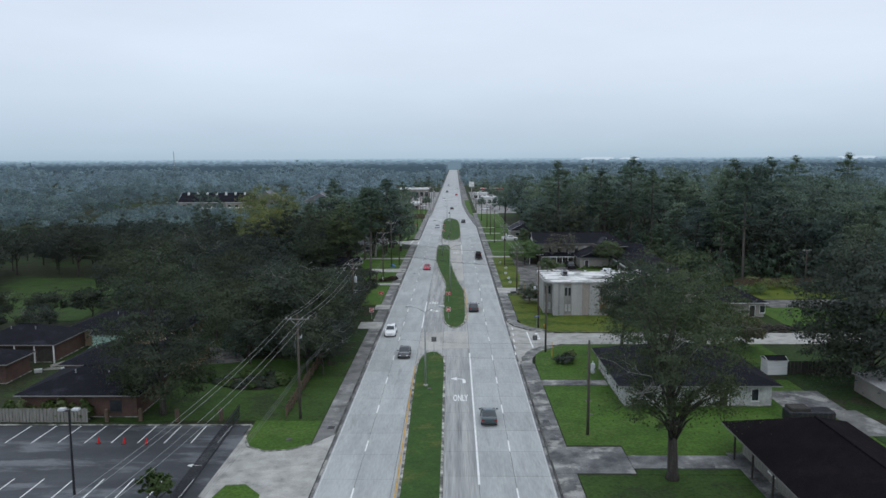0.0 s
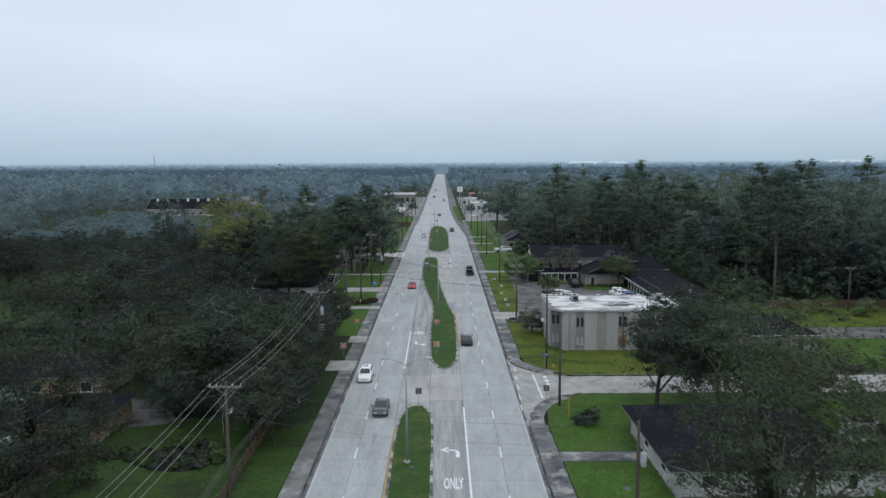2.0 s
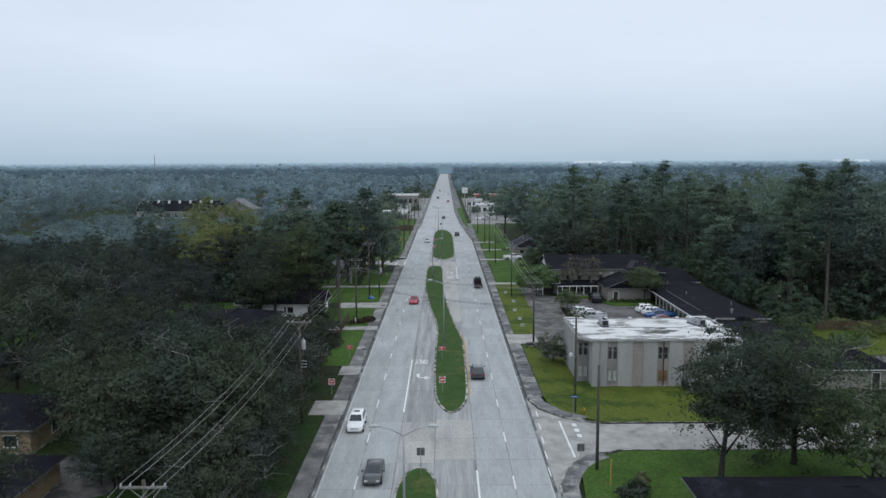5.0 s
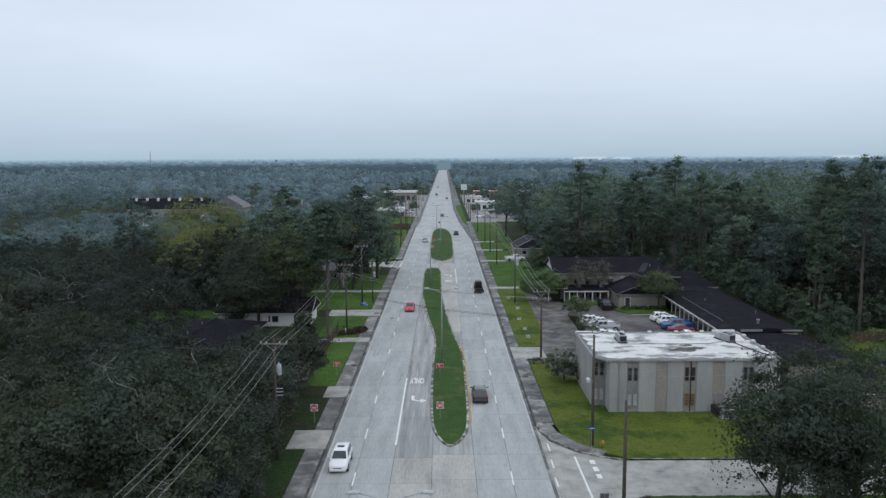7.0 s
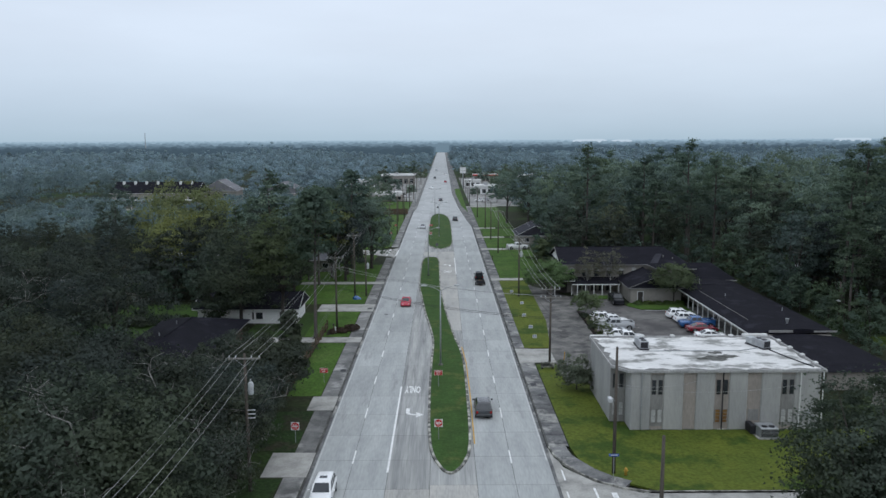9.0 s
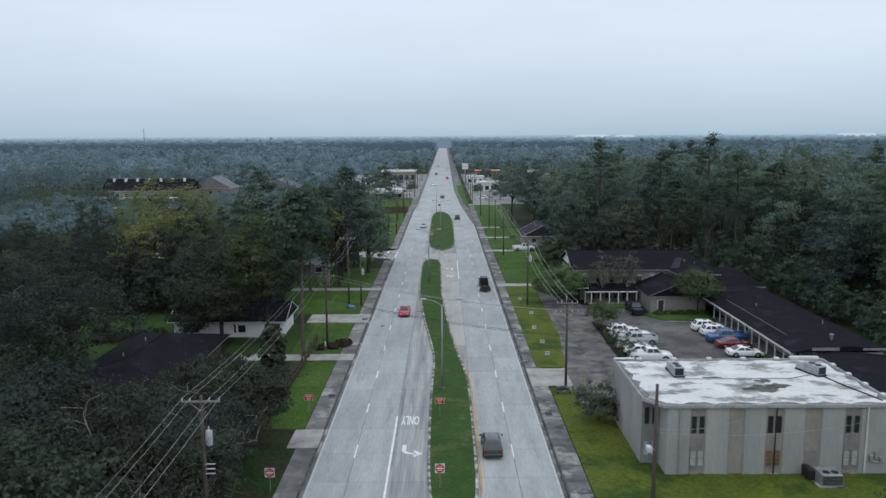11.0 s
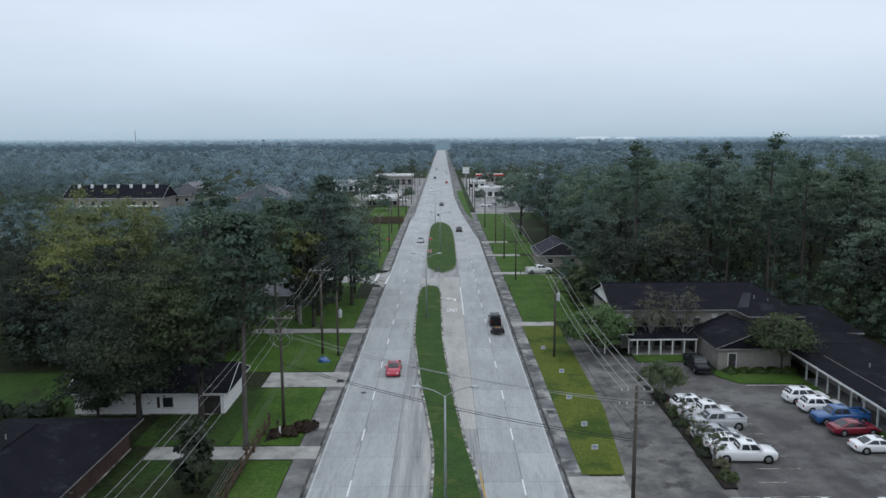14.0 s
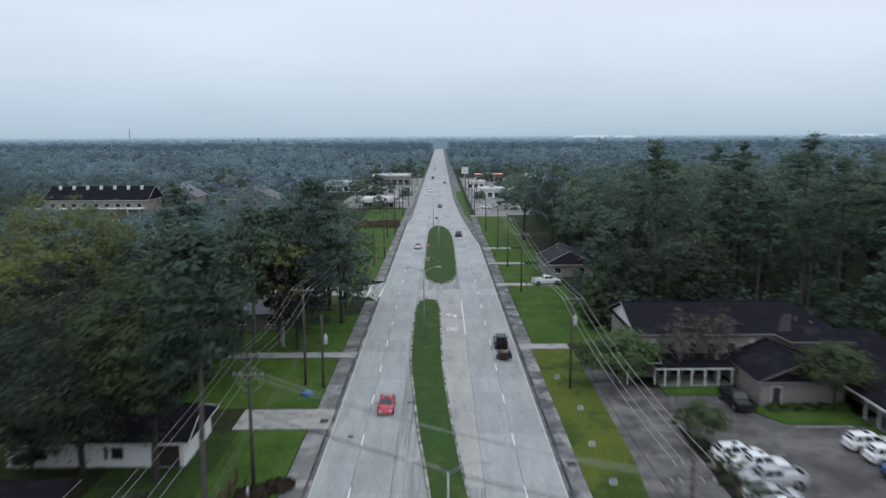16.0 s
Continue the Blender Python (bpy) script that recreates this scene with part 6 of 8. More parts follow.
cop.add([(x, y, BH + 0.222) for x, y in roof_pts] + [(x, y, BH + 0.30) for x, y in inset(roof_pts, 0.03)] + [(x, y, BH + 0.30) for x, y in inset(roof_pts, 0.12)] + [(x, y, BH + 0.222) for x, y in inn],
        [(r * k + i, r * k + (i + 1) % k, (r + 1) * k + (i + 1) % k, (r + 1) * k + i) for r in range(3) for i in range(k)])
part("coping", cop, "roof_edge", rf, "weathered metal edge coping")
for x in (20.5, 24.2, 27.9, 31.5, 35.0):
    part("scupper", Geo().soft_box(x - 0.25, BY1 + 0.02, BH + 0.226, x + 0.25, BY1 + 0.4, BH + 0.42, 0.05), "white_trim", rf)
for y in (137.5, 140.5, 143.5, 146.5):
    part("scupper", Geo().soft_box(BX1 + 0.2, y - 0.25, BH + 0.226, BX1 + 0.6, y + 0.25, BH + 0.42, 0.05), "white_trim", rf)
part("scupper", Geo().soft_box(36.4, BY1 + 0.02, BH + 0.226, 39.4, BY1 + 0.45, BH + 0.5, 0.05), "white_trim", rf)
part("scupper", Geo().soft_box(17.9, BY1 + 0.0, BH + 0.31, 20.0, BY1 + 0.3, BH + 0.45, 0.05), "white_trim", rf)
part("roof_pipe", Geo().tube([(22.5, 142.2, BH + 0.3), (33.5, 142.2, BH + 0.3), (36.6, 143.6, BH + 0.3)], 0.05, 5), "galvanised", rf)
part("roof_pipe", Geo().tube([(36.9, 143.0, BH + 0.3), (37.6, 140.0, BH + 0.3), (38.9, 136.0, BH + 0.3)], 0.06, 5), "dark_metal", rf)
for x, m in ((20.7, "galvanised"), (29.15, "dark_metal"), (37.2, "white_trim"), (39.55, "white_trim")):
    part("downpipe", Geo().tube([(x, BY0 - 0.12, 0.1), (x, BY0 - 0.12, BH)], 0.07, 8), m, blk)
for x, z, w, h in ((37.6, 1.3, 0.3, 0.5), (38.0, 1.5, 0.35, 0.7), (38.5, 1.2, 0.3, 0.4)):
    part("meter_box", Geo().soft_box(x, BY0 - 0.2, z, x + w, BY0 - 0.01, z + h, 0.03), "galvanised", blk)
part("conduit", Geo().tube([(37.4, BY0 - 0.08, 1.15), (39.0, BY0 - 0.08, 1.15)], 0.05, 6), "galvanised", blk)


def rooftop_unit(x, y, rz, long=3.0, label="grey rooftop air-conditioning unit"):
    root = thing("air_conditioner", label, "air conditioner", x, y, GZ + BH + 0.226, rz, "rooftop units")
    part("curb", Geo().box(-0.55, -long / 2, 0, 0.55, long / 2, 0.15), "dark_metal", root)
    part("casing", Geo().soft_box(-0.5, -long / 2 + 0.1, 0.15, 0.5, long * 0.15, 1.0, 0.05), "galvanised", root)
    part("duct", Geo().soft_box(-0.42, long * 0.15 + 0.002, 0.15, 0.42, long / 2, 0.85, 0.05), "transformer_grey", root)
    part("grille", Geo().box(-0.4, -long / 2 + 0.06, 0.25, 0.4, -long / 2 + 0.098, 0.9), "dark_metal", root)
    for k in (0, 1):
        part("fan", Geo().tube([(0, -0.9 + 0.8 * k, 1.0), (0, -0.9 + 0.8 * k, 1.06)], 0.3, 14), "dark_metal", root)
    return root


rooftop_unit(22.9, 144.2, 0)
rooftop_unit(36.4, 144.2, 20)
ac = thing("air_conditioner", "large grey ground-standing air-conditioning unit on a pad", "air conditioner", 33.2, 133.6, GZ, 0)
part("pad", Geo().box(-1.2, -1.2, -0.05, 1.1, 0.9, 0.1), "kerb_concrete", ac)
part("casing", Geo().soft_box(-0.95, -1.0, 0.1, 0.85, 0.7, 1.15, 0.06), "galvanised", ac)
for k in (0, 1):
    part("fan", Geo().tube([(-0.4 + 0.75 * k, -0.5, 1.15), (-0.4 + 0.75 * k, -0.5, 1.21)], 0.3, 16), "dark_metal", ac)
for k in range(6):
    part("louvre", Geo().box(-0.9, -1.04, 0.25 + 0.13 * k, 0.8, -1.001, 0.31 + 0.13 * k), "dark_metal", ac)
part("duct", Geo().soft_box(-1.5, 0.2, 0.1, -0.96, 1.6, 1.0, 0.05), "dark_metal", ac)

# L-shaped office with dark shingle roofs round the car park
off = thing("office_building", "long beige office with dark shingle roofs, a porch and an arcade", "building", 0, 0, GZ)
walls(off, 23.6, 207.2, 49.0, 221.0, 5.5, "siding_beige")
hall = Geo()
HE, HT, HM = 5.6, 8.1, 214.1
hall.add([(23.1, 206.7, HE), (40.4, 206.7, HE), (41.8, 205.0, HE - 0.6), (49.6, 205.0, HE - 0.6), (49.6, 221.5, HE), (23.1, 221.5, HE), (23.1, HM, HT), (45.4, HM, HT), (41.8, 206.7, HE)],
         [(0, 1, 8, 7, 6), (1, 2, 8), (2, 3, 7, 8), (3, 4, 7), (4, 5, 6, 7)])
hall.add([(23.1, 206.7, HE - 0.14), (40.4, 206.7, HE - 0.14), (41.8, 205.0, HE - 0.74), (49.6, 205.0, HE - 0.74), (49.6, 221.5, HE - 0.14), (23.1, 221.5, HE - 0.14)], [(5, 4, 3, 2, 1, 0)])
hall_roof = part("roof", hall, "shingle_dark", off)
part("fascia", Geo().box(23.1, 206.66, HE - 0.16, 40.4, 206.697, HE + 0.02), "grey_panel", hall_roof)
part("fascia", Geo().tube([(40.4, 206.68, HE - 0.06), (41.8, 204.98, HE - 0.66)], 0.08, 4), "grey_panel", hall_roof)
part("fascia", Geo().box(41.8, 204.96, HE - 0.76, 49.6, 204.997, HE - 0.58), "grey_panel", hall_roof)
part("ridge_cap", Geo().tube([(23.1, HM, HT + 0.01), (45.4, HM, HT + 0.01)], 0.09, 5), "shingle_dark", hall_roof)
part("bargeboard", Geo().tube([(23.08, 206.7, HE), (23.08, HM, HT)], 0.07, 4), "grey_panel", hall_roof)
part("bargeboard", Geo().tube([(23.08, 221.5, HE), (23.08, HM, HT)], 0.07, 4), "grey_panel", hall_roof)
part("gable", Geo().add([(23.62, 207.2, HE - 0.1), (23.78, 207.2, HE - 0.1), (23.78, 221.0, HE - 0.1), (23.62, 221.0, HE - 0.1), (23.62, HM, HT - 0.2), (23.78, HM, HT - 0.2)], [(0, 1, 5, 4), (2, 3, 4, 5), (0, 4, 3), (1, 2, 5)]), "siding_white", off)
part("valley", Geo().add([(41.0, 207.2, HE + 0.2), (42.6, 207.2, HE + 0.2), (44.4, 211.0, HE + 1.5), (43.2, 211.0, HE + 1.5)], [(0, 1, 2, 3)]), "shingle_mid_grey", hall_roof, "paler shingle strip")
for x, y, z in ((44.3, 209.6, 6.9), (46.0, 209.0, 6.5)):
    part("vent_pipe", Geo().tube([(x, y, z - 0.4), (x, y, z + 0.12)], 0.09, 8), "grey_panel", hall_roof)
for k in range(6):
    window(off, 25.6 + 2.45 * k, 207.2, 3.2, 0.75, 1.1, "s", frame_mat="dark_metal", sill=False)
    part("arch", Geo().soft_box(25.2 + 2.45 * k, 207.1, 4.32, 26.0 + 2.45 * k, 207.21, 4.95, 0.12), "blind_pale", off, "pale arched window head")
for k in range(5):
    window(off, 27.0 + 1.5 * k, 207.2, 0.4, 0.9, 1.9, "s", frame_mat="dark_metal")
pr = Geo()
pr.add([(25.0, 203.2, 2.55), (34.3, 203.2, 2.55), (34.3, 207.19, 3.1), (25.0, 207.19, 3.1), (25.0, 203.2, 2.4), (34.3, 203.2, 2.4), (34.3, 207.19, 2.95), (25.0, 207.19, 2.95)],
       [(0, 1, 2, 3), (7, 6, 5, 4), (0, 4, 5, 1), (1, 5, 6, 2), (2, 6, 7, 3), (3, 7, 4, 0)])
part("porch_roof", pr, "shingle_dark", off)
part("porch_beam", Geo().box(25.0, 203.15, 2.2, 34.3, 203.4, 2.398), "white_trim", off)
for k in range(6):
    part("porch_post", Geo().box(26.0 + 1.6 * k, 203.2, 0, 26.16 + 1.6 * k, 203.36, 2.2), "white_trim", off)
part("porch_floor", Geo().box(25.6, 203.25, 0.0, 34.3, 207.19, 0.1), "drive_concrete", off)
# gabled porch at its west end
pitched(off, 21.6, 204.2, 25.4, 211, 2.9, 1.0, "shingle_dark", "x", False, 0.3, "siding_white")
for x in (21.8, 25.1):
    part("porch_post", Geo().box(x, 204.3, 0, x + 0.16, 204.46, 2.8), "white_trim", off)
walls(off, 22.0, 206.5, 24.59, 211, 2.75, "porch_dark")
# small wing with a gable to the car park
walls(off, 34.8, 196.9, 44.2, 207.0, 2.8, "siding_beige")
pitched(off, 34.8, 196.9, 44.2, 207.0, 2.9, 2.1, "shingle_dark", "y", False, 0.5, "siding_beige", "grey_panel")
door(off, 36.6, 196.9, 0.05, 0.95, 2.1, "s")
# low wing with a flat-edged roof behind
walls(off, 47.4, 203.4, 56.4, 215.0, 3.0, "siding_beige")
low_roof = part("roof", Geo().add([(46.9, 203.0, 3.1), (56.8, 203.0, 3.1), (56.8, 215.4, 3.1), (46.9, 215.4, 3.1), (48.5, 210.0, 5.4), (54.0, 210.0, 5.4)], [(0, 1, 5, 4), (1, 2, 5), (2, 3, 4, 5), (3, 0, 4), (3, 2, 1, 0)]), "shingle_dark", off)
part("fascia", Geo().box(46.9, 202.95, 2.92, 56.8, 202.997, 3.14), "grey_panel", low_roof)
# arcade wing along the east side, a lower wing beyond it
walls(off, 46.4, 163.9, 55.2, 202.8, 2.6, "siding_beige")
walls(off, 46.4, 147.6, 55.2, 163.7, 2.3, "siding_beige")
AW, AE, AM, AS, AN = 43.6, 55.8, 46.0, 163.8, 202.9
ar = Geo()
ar.add([(AW, AS, 2.65), (AM, AS, 3.15), (51.0, AS, 3.5), (AE, AS, 3.0), (AE, AN, 3.0), (51.0, AN, 3.5), (AM, AN, 3.15), (AW, AN, 2.65)], [(0, 1, 6, 7), (1, 2, 5, 6), (2, 3, 4, 5), (0, 3, 2, 1), (4, 7, 6, 5), (0, 7, 4, 3)])
arc_roof = part("roof", ar, "shingle_dark", off)
part("fascia", Geo().box(AW - 0.05, AS, 2.45, AW - 0.003, AN, 2.7), "white_trim", arc_roof)
part("roof_hem", Geo().tube([(AM, 170.5, 3.17), (AM, 192.4, 3.17)], 0.035, 4), "grey_panel", arc_roof)
part("roof_hem", Geo().box(45.6, 197.1, 3.12, 53.2, 197.22, 3.56), "shingle_mid_grey", arc_roof)
part("roof_hem", Geo().tube([(47.6, 197.3, 3.35), (49.4, 202.6, 3.5)], 0.04, 4), "grey_panel", arc_roof)
part("roof_hem", Geo().box(52.6, 163.72, 2.95, 55.9, 163.797, 3.2), "grey_panel", arc_roof)
part("roof_hem", Geo().box(46.2, 163.72, 2.95, 49.6, 163.797, 3.3), "grey_panel", arc_roof)
sr = part("roof", Geo().add([(AW, 147.2, 2.35), (AE, 147.2, 2.35), (AE, 163.7, 2.35), (AW, 163.7, 2.35), (48.6, 149.6, 2.8), (51.0, 149.6, 2.8), (51.0, 163.7, 2.8), (48.6, 163.7, 2.8)], [(0, 1, 5, 4), (1, 2, 6, 5), (4, 5, 6, 7), (3, 0, 4, 7), (3, 2, 1, 0)]), "shingle_dark", off)
part("fascia", Geo().box(AW - 0.05, 147.2, 2.15, AW - 0.003, 163.7, 2.4), "white_trim", sr)
part("roof_vent", Geo().tube([(50.2, 167.0, 3.4), (50.2, 167.0, 4.2)], [0.12, 0.3], 8), "galvanised", arc_roof)
for k in range(18):
    part("arcade_post", Geo().box(44.0, 149 + 2.55 * k, 0, 44.16, 149.16 + 2.55 * k, 2.34 if k < 6 else 2.64), "white_trim", off)
part("arcade_floor", Geo().box(43.95, 147.7, -0.1, 46.39, 193.0, 0.1), "walk_concrete", off)
for k in range(10):
    if k % 3 == 2:
        door(off, 46.4, 151 + 4.2 * k, 0.1, 0.95, 2.1, "w")
    else:
        window(off, 46.4, 151 + 4.2 * k, 0.9, 1.3, 1.2, "w")
for x, y in ((48.6, 187.0), (53.5, 176.0)):
    part("vent_pipe", Geo().tube([(x, y, 3.1), (x, y, 3.8)], 0.07, 8), "galvanised", arc_roof)

# houses
garage = thing("garage", "low garage with a pale metal roof under a tree", "garage", 52.4, 79.6, GZ)
walls(garage, 0, 0, 5.6, 8.6, 2.2, "siding_beige", 0.12)
part("roof", Geo().add([(-0.3, -0.3, 2.2), (5.9, -0.3, 2.2), (5.9, 8.9, 2.2), (-0.3, 8.9, 2.2), (-0.3, -0.3, 2.3), (5.9, -0.3, 3.0), (5.9, 8.9, 3.0), (-0.3, 8.9, 2.3)], [(3, 2, 1, 0), (4, 5, 6, 7), (0, 1, 5, 4), (1, 2, 6, 5), (2, 3, 7, 6), (3, 0, 4, 7)]), "roof_edge", garage)
part("garage_door", Geo().box(1.2, -0.05, 0.02, 4.4, -0.003, 2.0), "blind_pale", garage)


def dark_eaves(*given, **more):
    """A house whose eaves boards are grey."""
    return house(*given, fascia="grey_panel", **more)


house("white low house with a dark hipped roof behind a front lawn", 21.4, 82.0, 39.2, 98.6, "siding_eaves_shade", rise=3.2, wins=[("s", 3.0, 0.9, 1.5, 1.2), ("s", 8, 0.9, 1.5, 1.2), ("s", 15.8, 0.7, 0.8, 1.5), ("w", 4, 0.9, 1.4, 1.2), ("w", 10, 0.9, 1.4, 1.2)], doors=[("s", 12, 1.0, 2.1)], over=0.9, fascia="grey_panel")
brown = dark_eaves("dark-roofed low brick house with an open side porch", 30.2, 42.0, 39.8, 67.2, "fence_grey", "shingle_brown", rise=2.8, axis="y", wins=[("w", 10, 0.9, 1.4, 1.2), ("w", 18, 0.9, 1.4, 1.2)], over=1.7, vents=0)
for k in range(5):
    part("porch_post", Geo().box(-1.55, 5.0 + 4.6 * k, 0, -1.4, 5.15 + 4.6 * k, 2.6), "porch_dark", brown)
part("porch_floor", Geo().box(-1.7, -0.1, -0.1, -0.09, 25.2, 0.1), "walk_dark", brown)
house("small grey house with a porch among trees", 49.2, 133.6, 59.0, 142.6, "siding_beige", "shingle_dark", rise=2.4, wins=[("s", 9.5, 0.8, 0.9, 1.4)], doors=[("s", 7.6, 1.0, 2.1)])
low_a = dark_eaves("low brick house with a dark hipped roof beside a car park", -50.4, 78.1, -36.7, 88.4, "brick_red", "shingle_dark", rise=2.0)
for u in (4.0, 11.2):
    window(low_a, u, 0, 0.7, 1.3, 1.4, "s", frame_mat="porch_dark")
dark_eaves("low brick outbuilding with a dark roof", -70, 91.4, -60.2, 97.4, "brick_red", "shingle_dark", rise=1.4, vents=0)
dark_eaves("dark-roofed wing of a low house", -52, 91.2, -44, 101, "brick_red", "shingle_dark", rise=1.7, axis="y", vents=1)
low_b = dark_eaves("low house with a dark roof and a covered patio", -72, 102.2, -59.4, 112, "brick_red", "shingle_dark", rise=2.0)
# dark panels on the flat wall paint the shade of a patio
for u in (4.2, 7.2, 10.2):
    part("patio_opening", Geo().box(u, -0.03, 0.2, u + 2.5, -0.004, 2.3), "porch_dark", low_b, "dark panel for the shade inside a covered patio")
for u in (4.0, 7.0, 10.0, 12.9):
    part("patio_post", Geo().box(u - 0.08, -0.5, 0.0, u + 0.08, -0.34, 2.66), "white_trim", low_b)
wing = thing("shed", "pale-green painted shed wall between low houses", "shed", -57.2, 109.9, GZ)
walls(wing, 0, 0, 4.8, 2.0, 2.4, "siding_green", 0.1)
pitched(wing, 0, 0, 4.8, 2.0, 2.45, 0.4, "shingle_dark", "x", False, 0.3, "siding_green", "grey_panel")
cover = thing("patio_cover", "pale grey corrugated patio cover between low houses", "patio cover", -46.8, 88.9, GZ)
part("sheet", Geo().add([(0, 0, 2.35), (4.6, 0, 2.35), (4.2, 2.1, 2.75), (1.6, 2.1, 2.75), (0, 0, 2.42), (4.6, 0, 2.42), (4.2, 2.1, 2.82), (1.6, 2.1, 2.82)], [(3, 2, 1, 0), (4, 5, 6, 7), (0, 1, 5, 4), (1, 2, 6, 5), (2, 3, 7, 6), (3, 0, 4, 7)]), "galvanised", cover)
for k in range(9):
    part("rib", Geo().tube([(0.3 + 0.48 * k, 0.05, 2.44), (1.75 + 0.27 * k, 2.05, 2.84)], 0.03, 4), "galvanised", cover)
for x in (0.2, 4.3):
    part("post", Geo().box(x - 0.05, 0.05, 0, x + 0.05, 0.15, 2.36), "white_trim", cover)
dark_eaves("tan brick house with a dark hipped roof among oaks", -62, 112.2, -43.4, 122.5, "brick_tan", "shingle_dark", rise=2.2, wins=[("s", 16.5, 0.8, 1.4, 1.3), ("s", 10, 0.8, 1.4, 1.3), ("e", 5, 0.8, 1.4, 1.3)])
dark_eaves("open carport with a low dark roof", -43.7, 95.6, -36.8, 105.2, "brick_tan", "shingle_dark", h=2.4, rise=0.7, vents=0)
dark_eaves("red brick house with a dark hipped roof behind oaks", -42.0, 150.2, -30.8, 172.6, "brick_red", "shingle_dark", rise=2.0, axis="y", wins=[("s", 1.6, 0.9, 0.9, 1.3), ("s", 5.0, 0.9, 1.4, 1.3)], over=1.1)
wh = house("white low house with a dark gabled roof and a garage", -40.6, 182.0, -24.3, 190.2, "siding_white", "shingle_dark", h=2.5, rise=2.0, axis="x", hip=False, wins=[("s", 10.2, 0.8, 1.1, 1.2), ("s", 3.0, 0.8, 1.4, 1.2)], over=0.7)
part("garage_door", Geo().box(13.6, -0.07, 0.05, 15.9, -0.005, 2.1), "porch_dark", wh)
part("shutter", Geo().box(9.0, -0.05, 0.8, 9.3, -0.005, 2.0), "porch_dark", wh)
house("weathered grey house under tall trees", -36, 231.5, -25.5, 239.5, "fence_grey", "shingle_grey", h=2.7, rise=1.9, hip=False, wins=[("s", 4, 0.9, 1.4, 1.2), ("s", 9, 0.9, 1.4, 1.2)])
house("grey-roofed house beside the road verge", 21.6, 274, 31.6, 286, "siding_beige", "shingle_mid_grey", h=2.7, rise=2.9, axis="y", hip=False, gable="siding_beige", wins=[("s", 2.5, 0.9, 1.3, 1.2), ("s", 7.5, 0.9, 1.3, 1.2)])
shed = thing("garden_shed", "small white garden shed with a dark roof", "shed", 44.2, 95.4, GZ)
walls(shed, 0, 0, 2.7, 2.4, 2.0, "siding_white", 0.08)
pitched(shed, 0, 0, 2.7, 2.4, 2.05, 0.35, "shingle_dark", "x", False, 0.1)


def commercial(label, x0, y0, x1, y1, h, wall, band="white_trim", bays=6, awning=None):
    root = thing("shop_building", label, "building", x0, y0, GZ)
    W, D = x1 - x0, y1 - y0
    walls(root, 0, 0, W, D, h, wall, 0.25)
    rf = part("roof", Geo().box(-0.5, -0.5, h, W + 0.5, D + 0.5, h + 0.25), "roof_membrane", root)
    part("parapet", Geo().box(-0.55, -0.58, h - 0.5, W + 0.55, -0.502, h + 0.5), band, rf)
    part("roof_unit", Geo().soft_box(W * 0.4, D * 0.5, h + 0.25, W * 0.4 + 2, D * 0.5 + 2, h + 1.3, 0.1), "galvanised", rf)
    for k in range(bays):
        window(root, W * (k + 0.5) / bays, 0, 0.5, W / bays * 0.6, h * 0.5, "s", frame_mat="dark_metal", sill=False)
    if awning:
        part("awning", Geo().box(0.5, -2.0, h * 0.7, W - 0.5, -0.59, h * 0.7 + 0.3), awning, root)
    return root


commercial("low shop with a broad white flat canopy", -33, 430, -20, 445, 3.6, "tan_panel", awning="white_trim")
commercial("pale flat-roofed shop beside the road", -41, 571, -19, 590, 6.0, "siding_beige")
commercial("pale flat-roofed shop set behind trees", -62, 520, -43, 540, 5.0, "siding_white")
commercial("white flat-roofed shop with wide windows", 18, 476, 31, 492, 4.3, "siding_white", bays=4)
commercial("long shop with a red canopy band", 22, 597, 39, 612, 4.6, "siding_beige", "sign_red")
commercial("wide white-roofed store among trees", 53, 590, 74, 612, 4.6, "siding_white")
commercial("pale shop at the road edge", 14.5, 540, 24, 552, 4.0, "siding_white", bays=3)
structure("forecourt_east", Geo().box(12.6, 400, 0.0, 46, 648, GZ + 0.03), "lot_pale", "pale worn forecourt of roadside shops")
structure("forecourt_west", Geo().box(-45, 430, 0.0, -12.6, 648, GZ + 0.03), "lot_pale", "pale worn forecourt of roadside shops")
for lab, x0, y0, x1, y1, h, r in (("long white apartment block with a dark roof and a canopy", -147, 396, -109, 411, 6.6, 4.6), ("tall grey-roofed apartment house in woods", -112, 412, -96, 424, 6.5, 5.0), ("grey-roofed apartment house with white gables", -84, 410, -64, 424, 5.5, 5.0)):
    apt = house(lab, x0, y0, x1, y1, "siding_beige", "shingle_grey" if "grey" in lab else "shingle_dark", h=h, rise=r, axis="x" if "block" in lab else "y", hip=False, vents=2, wins=[("s", 3 + 4 * k, h - 2.6, 1.6, 1.5) for k in range(int((x1 - x0) / 4.2))])

    if "canopy" in lab:
        part("canopy", Geo().box(-4, -3.2, 3.6, 37, -0.02, 3.95), "white_trim", apt)
        for k in range(10):
            part("canopy_post", Geo().box(-3.6 + 4.4 * k, -3.1, 0, -3.4 + 4.4 * k, -2.9, 3.6), "white_trim", apt)
        for k in range(7):
            part("chimney", Geo().box(3 + 5.1 * k, 5.6, 9.5, 3.9 + 5.1 * k, 6.5, 11.7), "siding_white", apt)
        part("forecourt", Geo().box(-8, -9, 0.0, 40, -3.3, 0.06), "drive_concrete", apt)

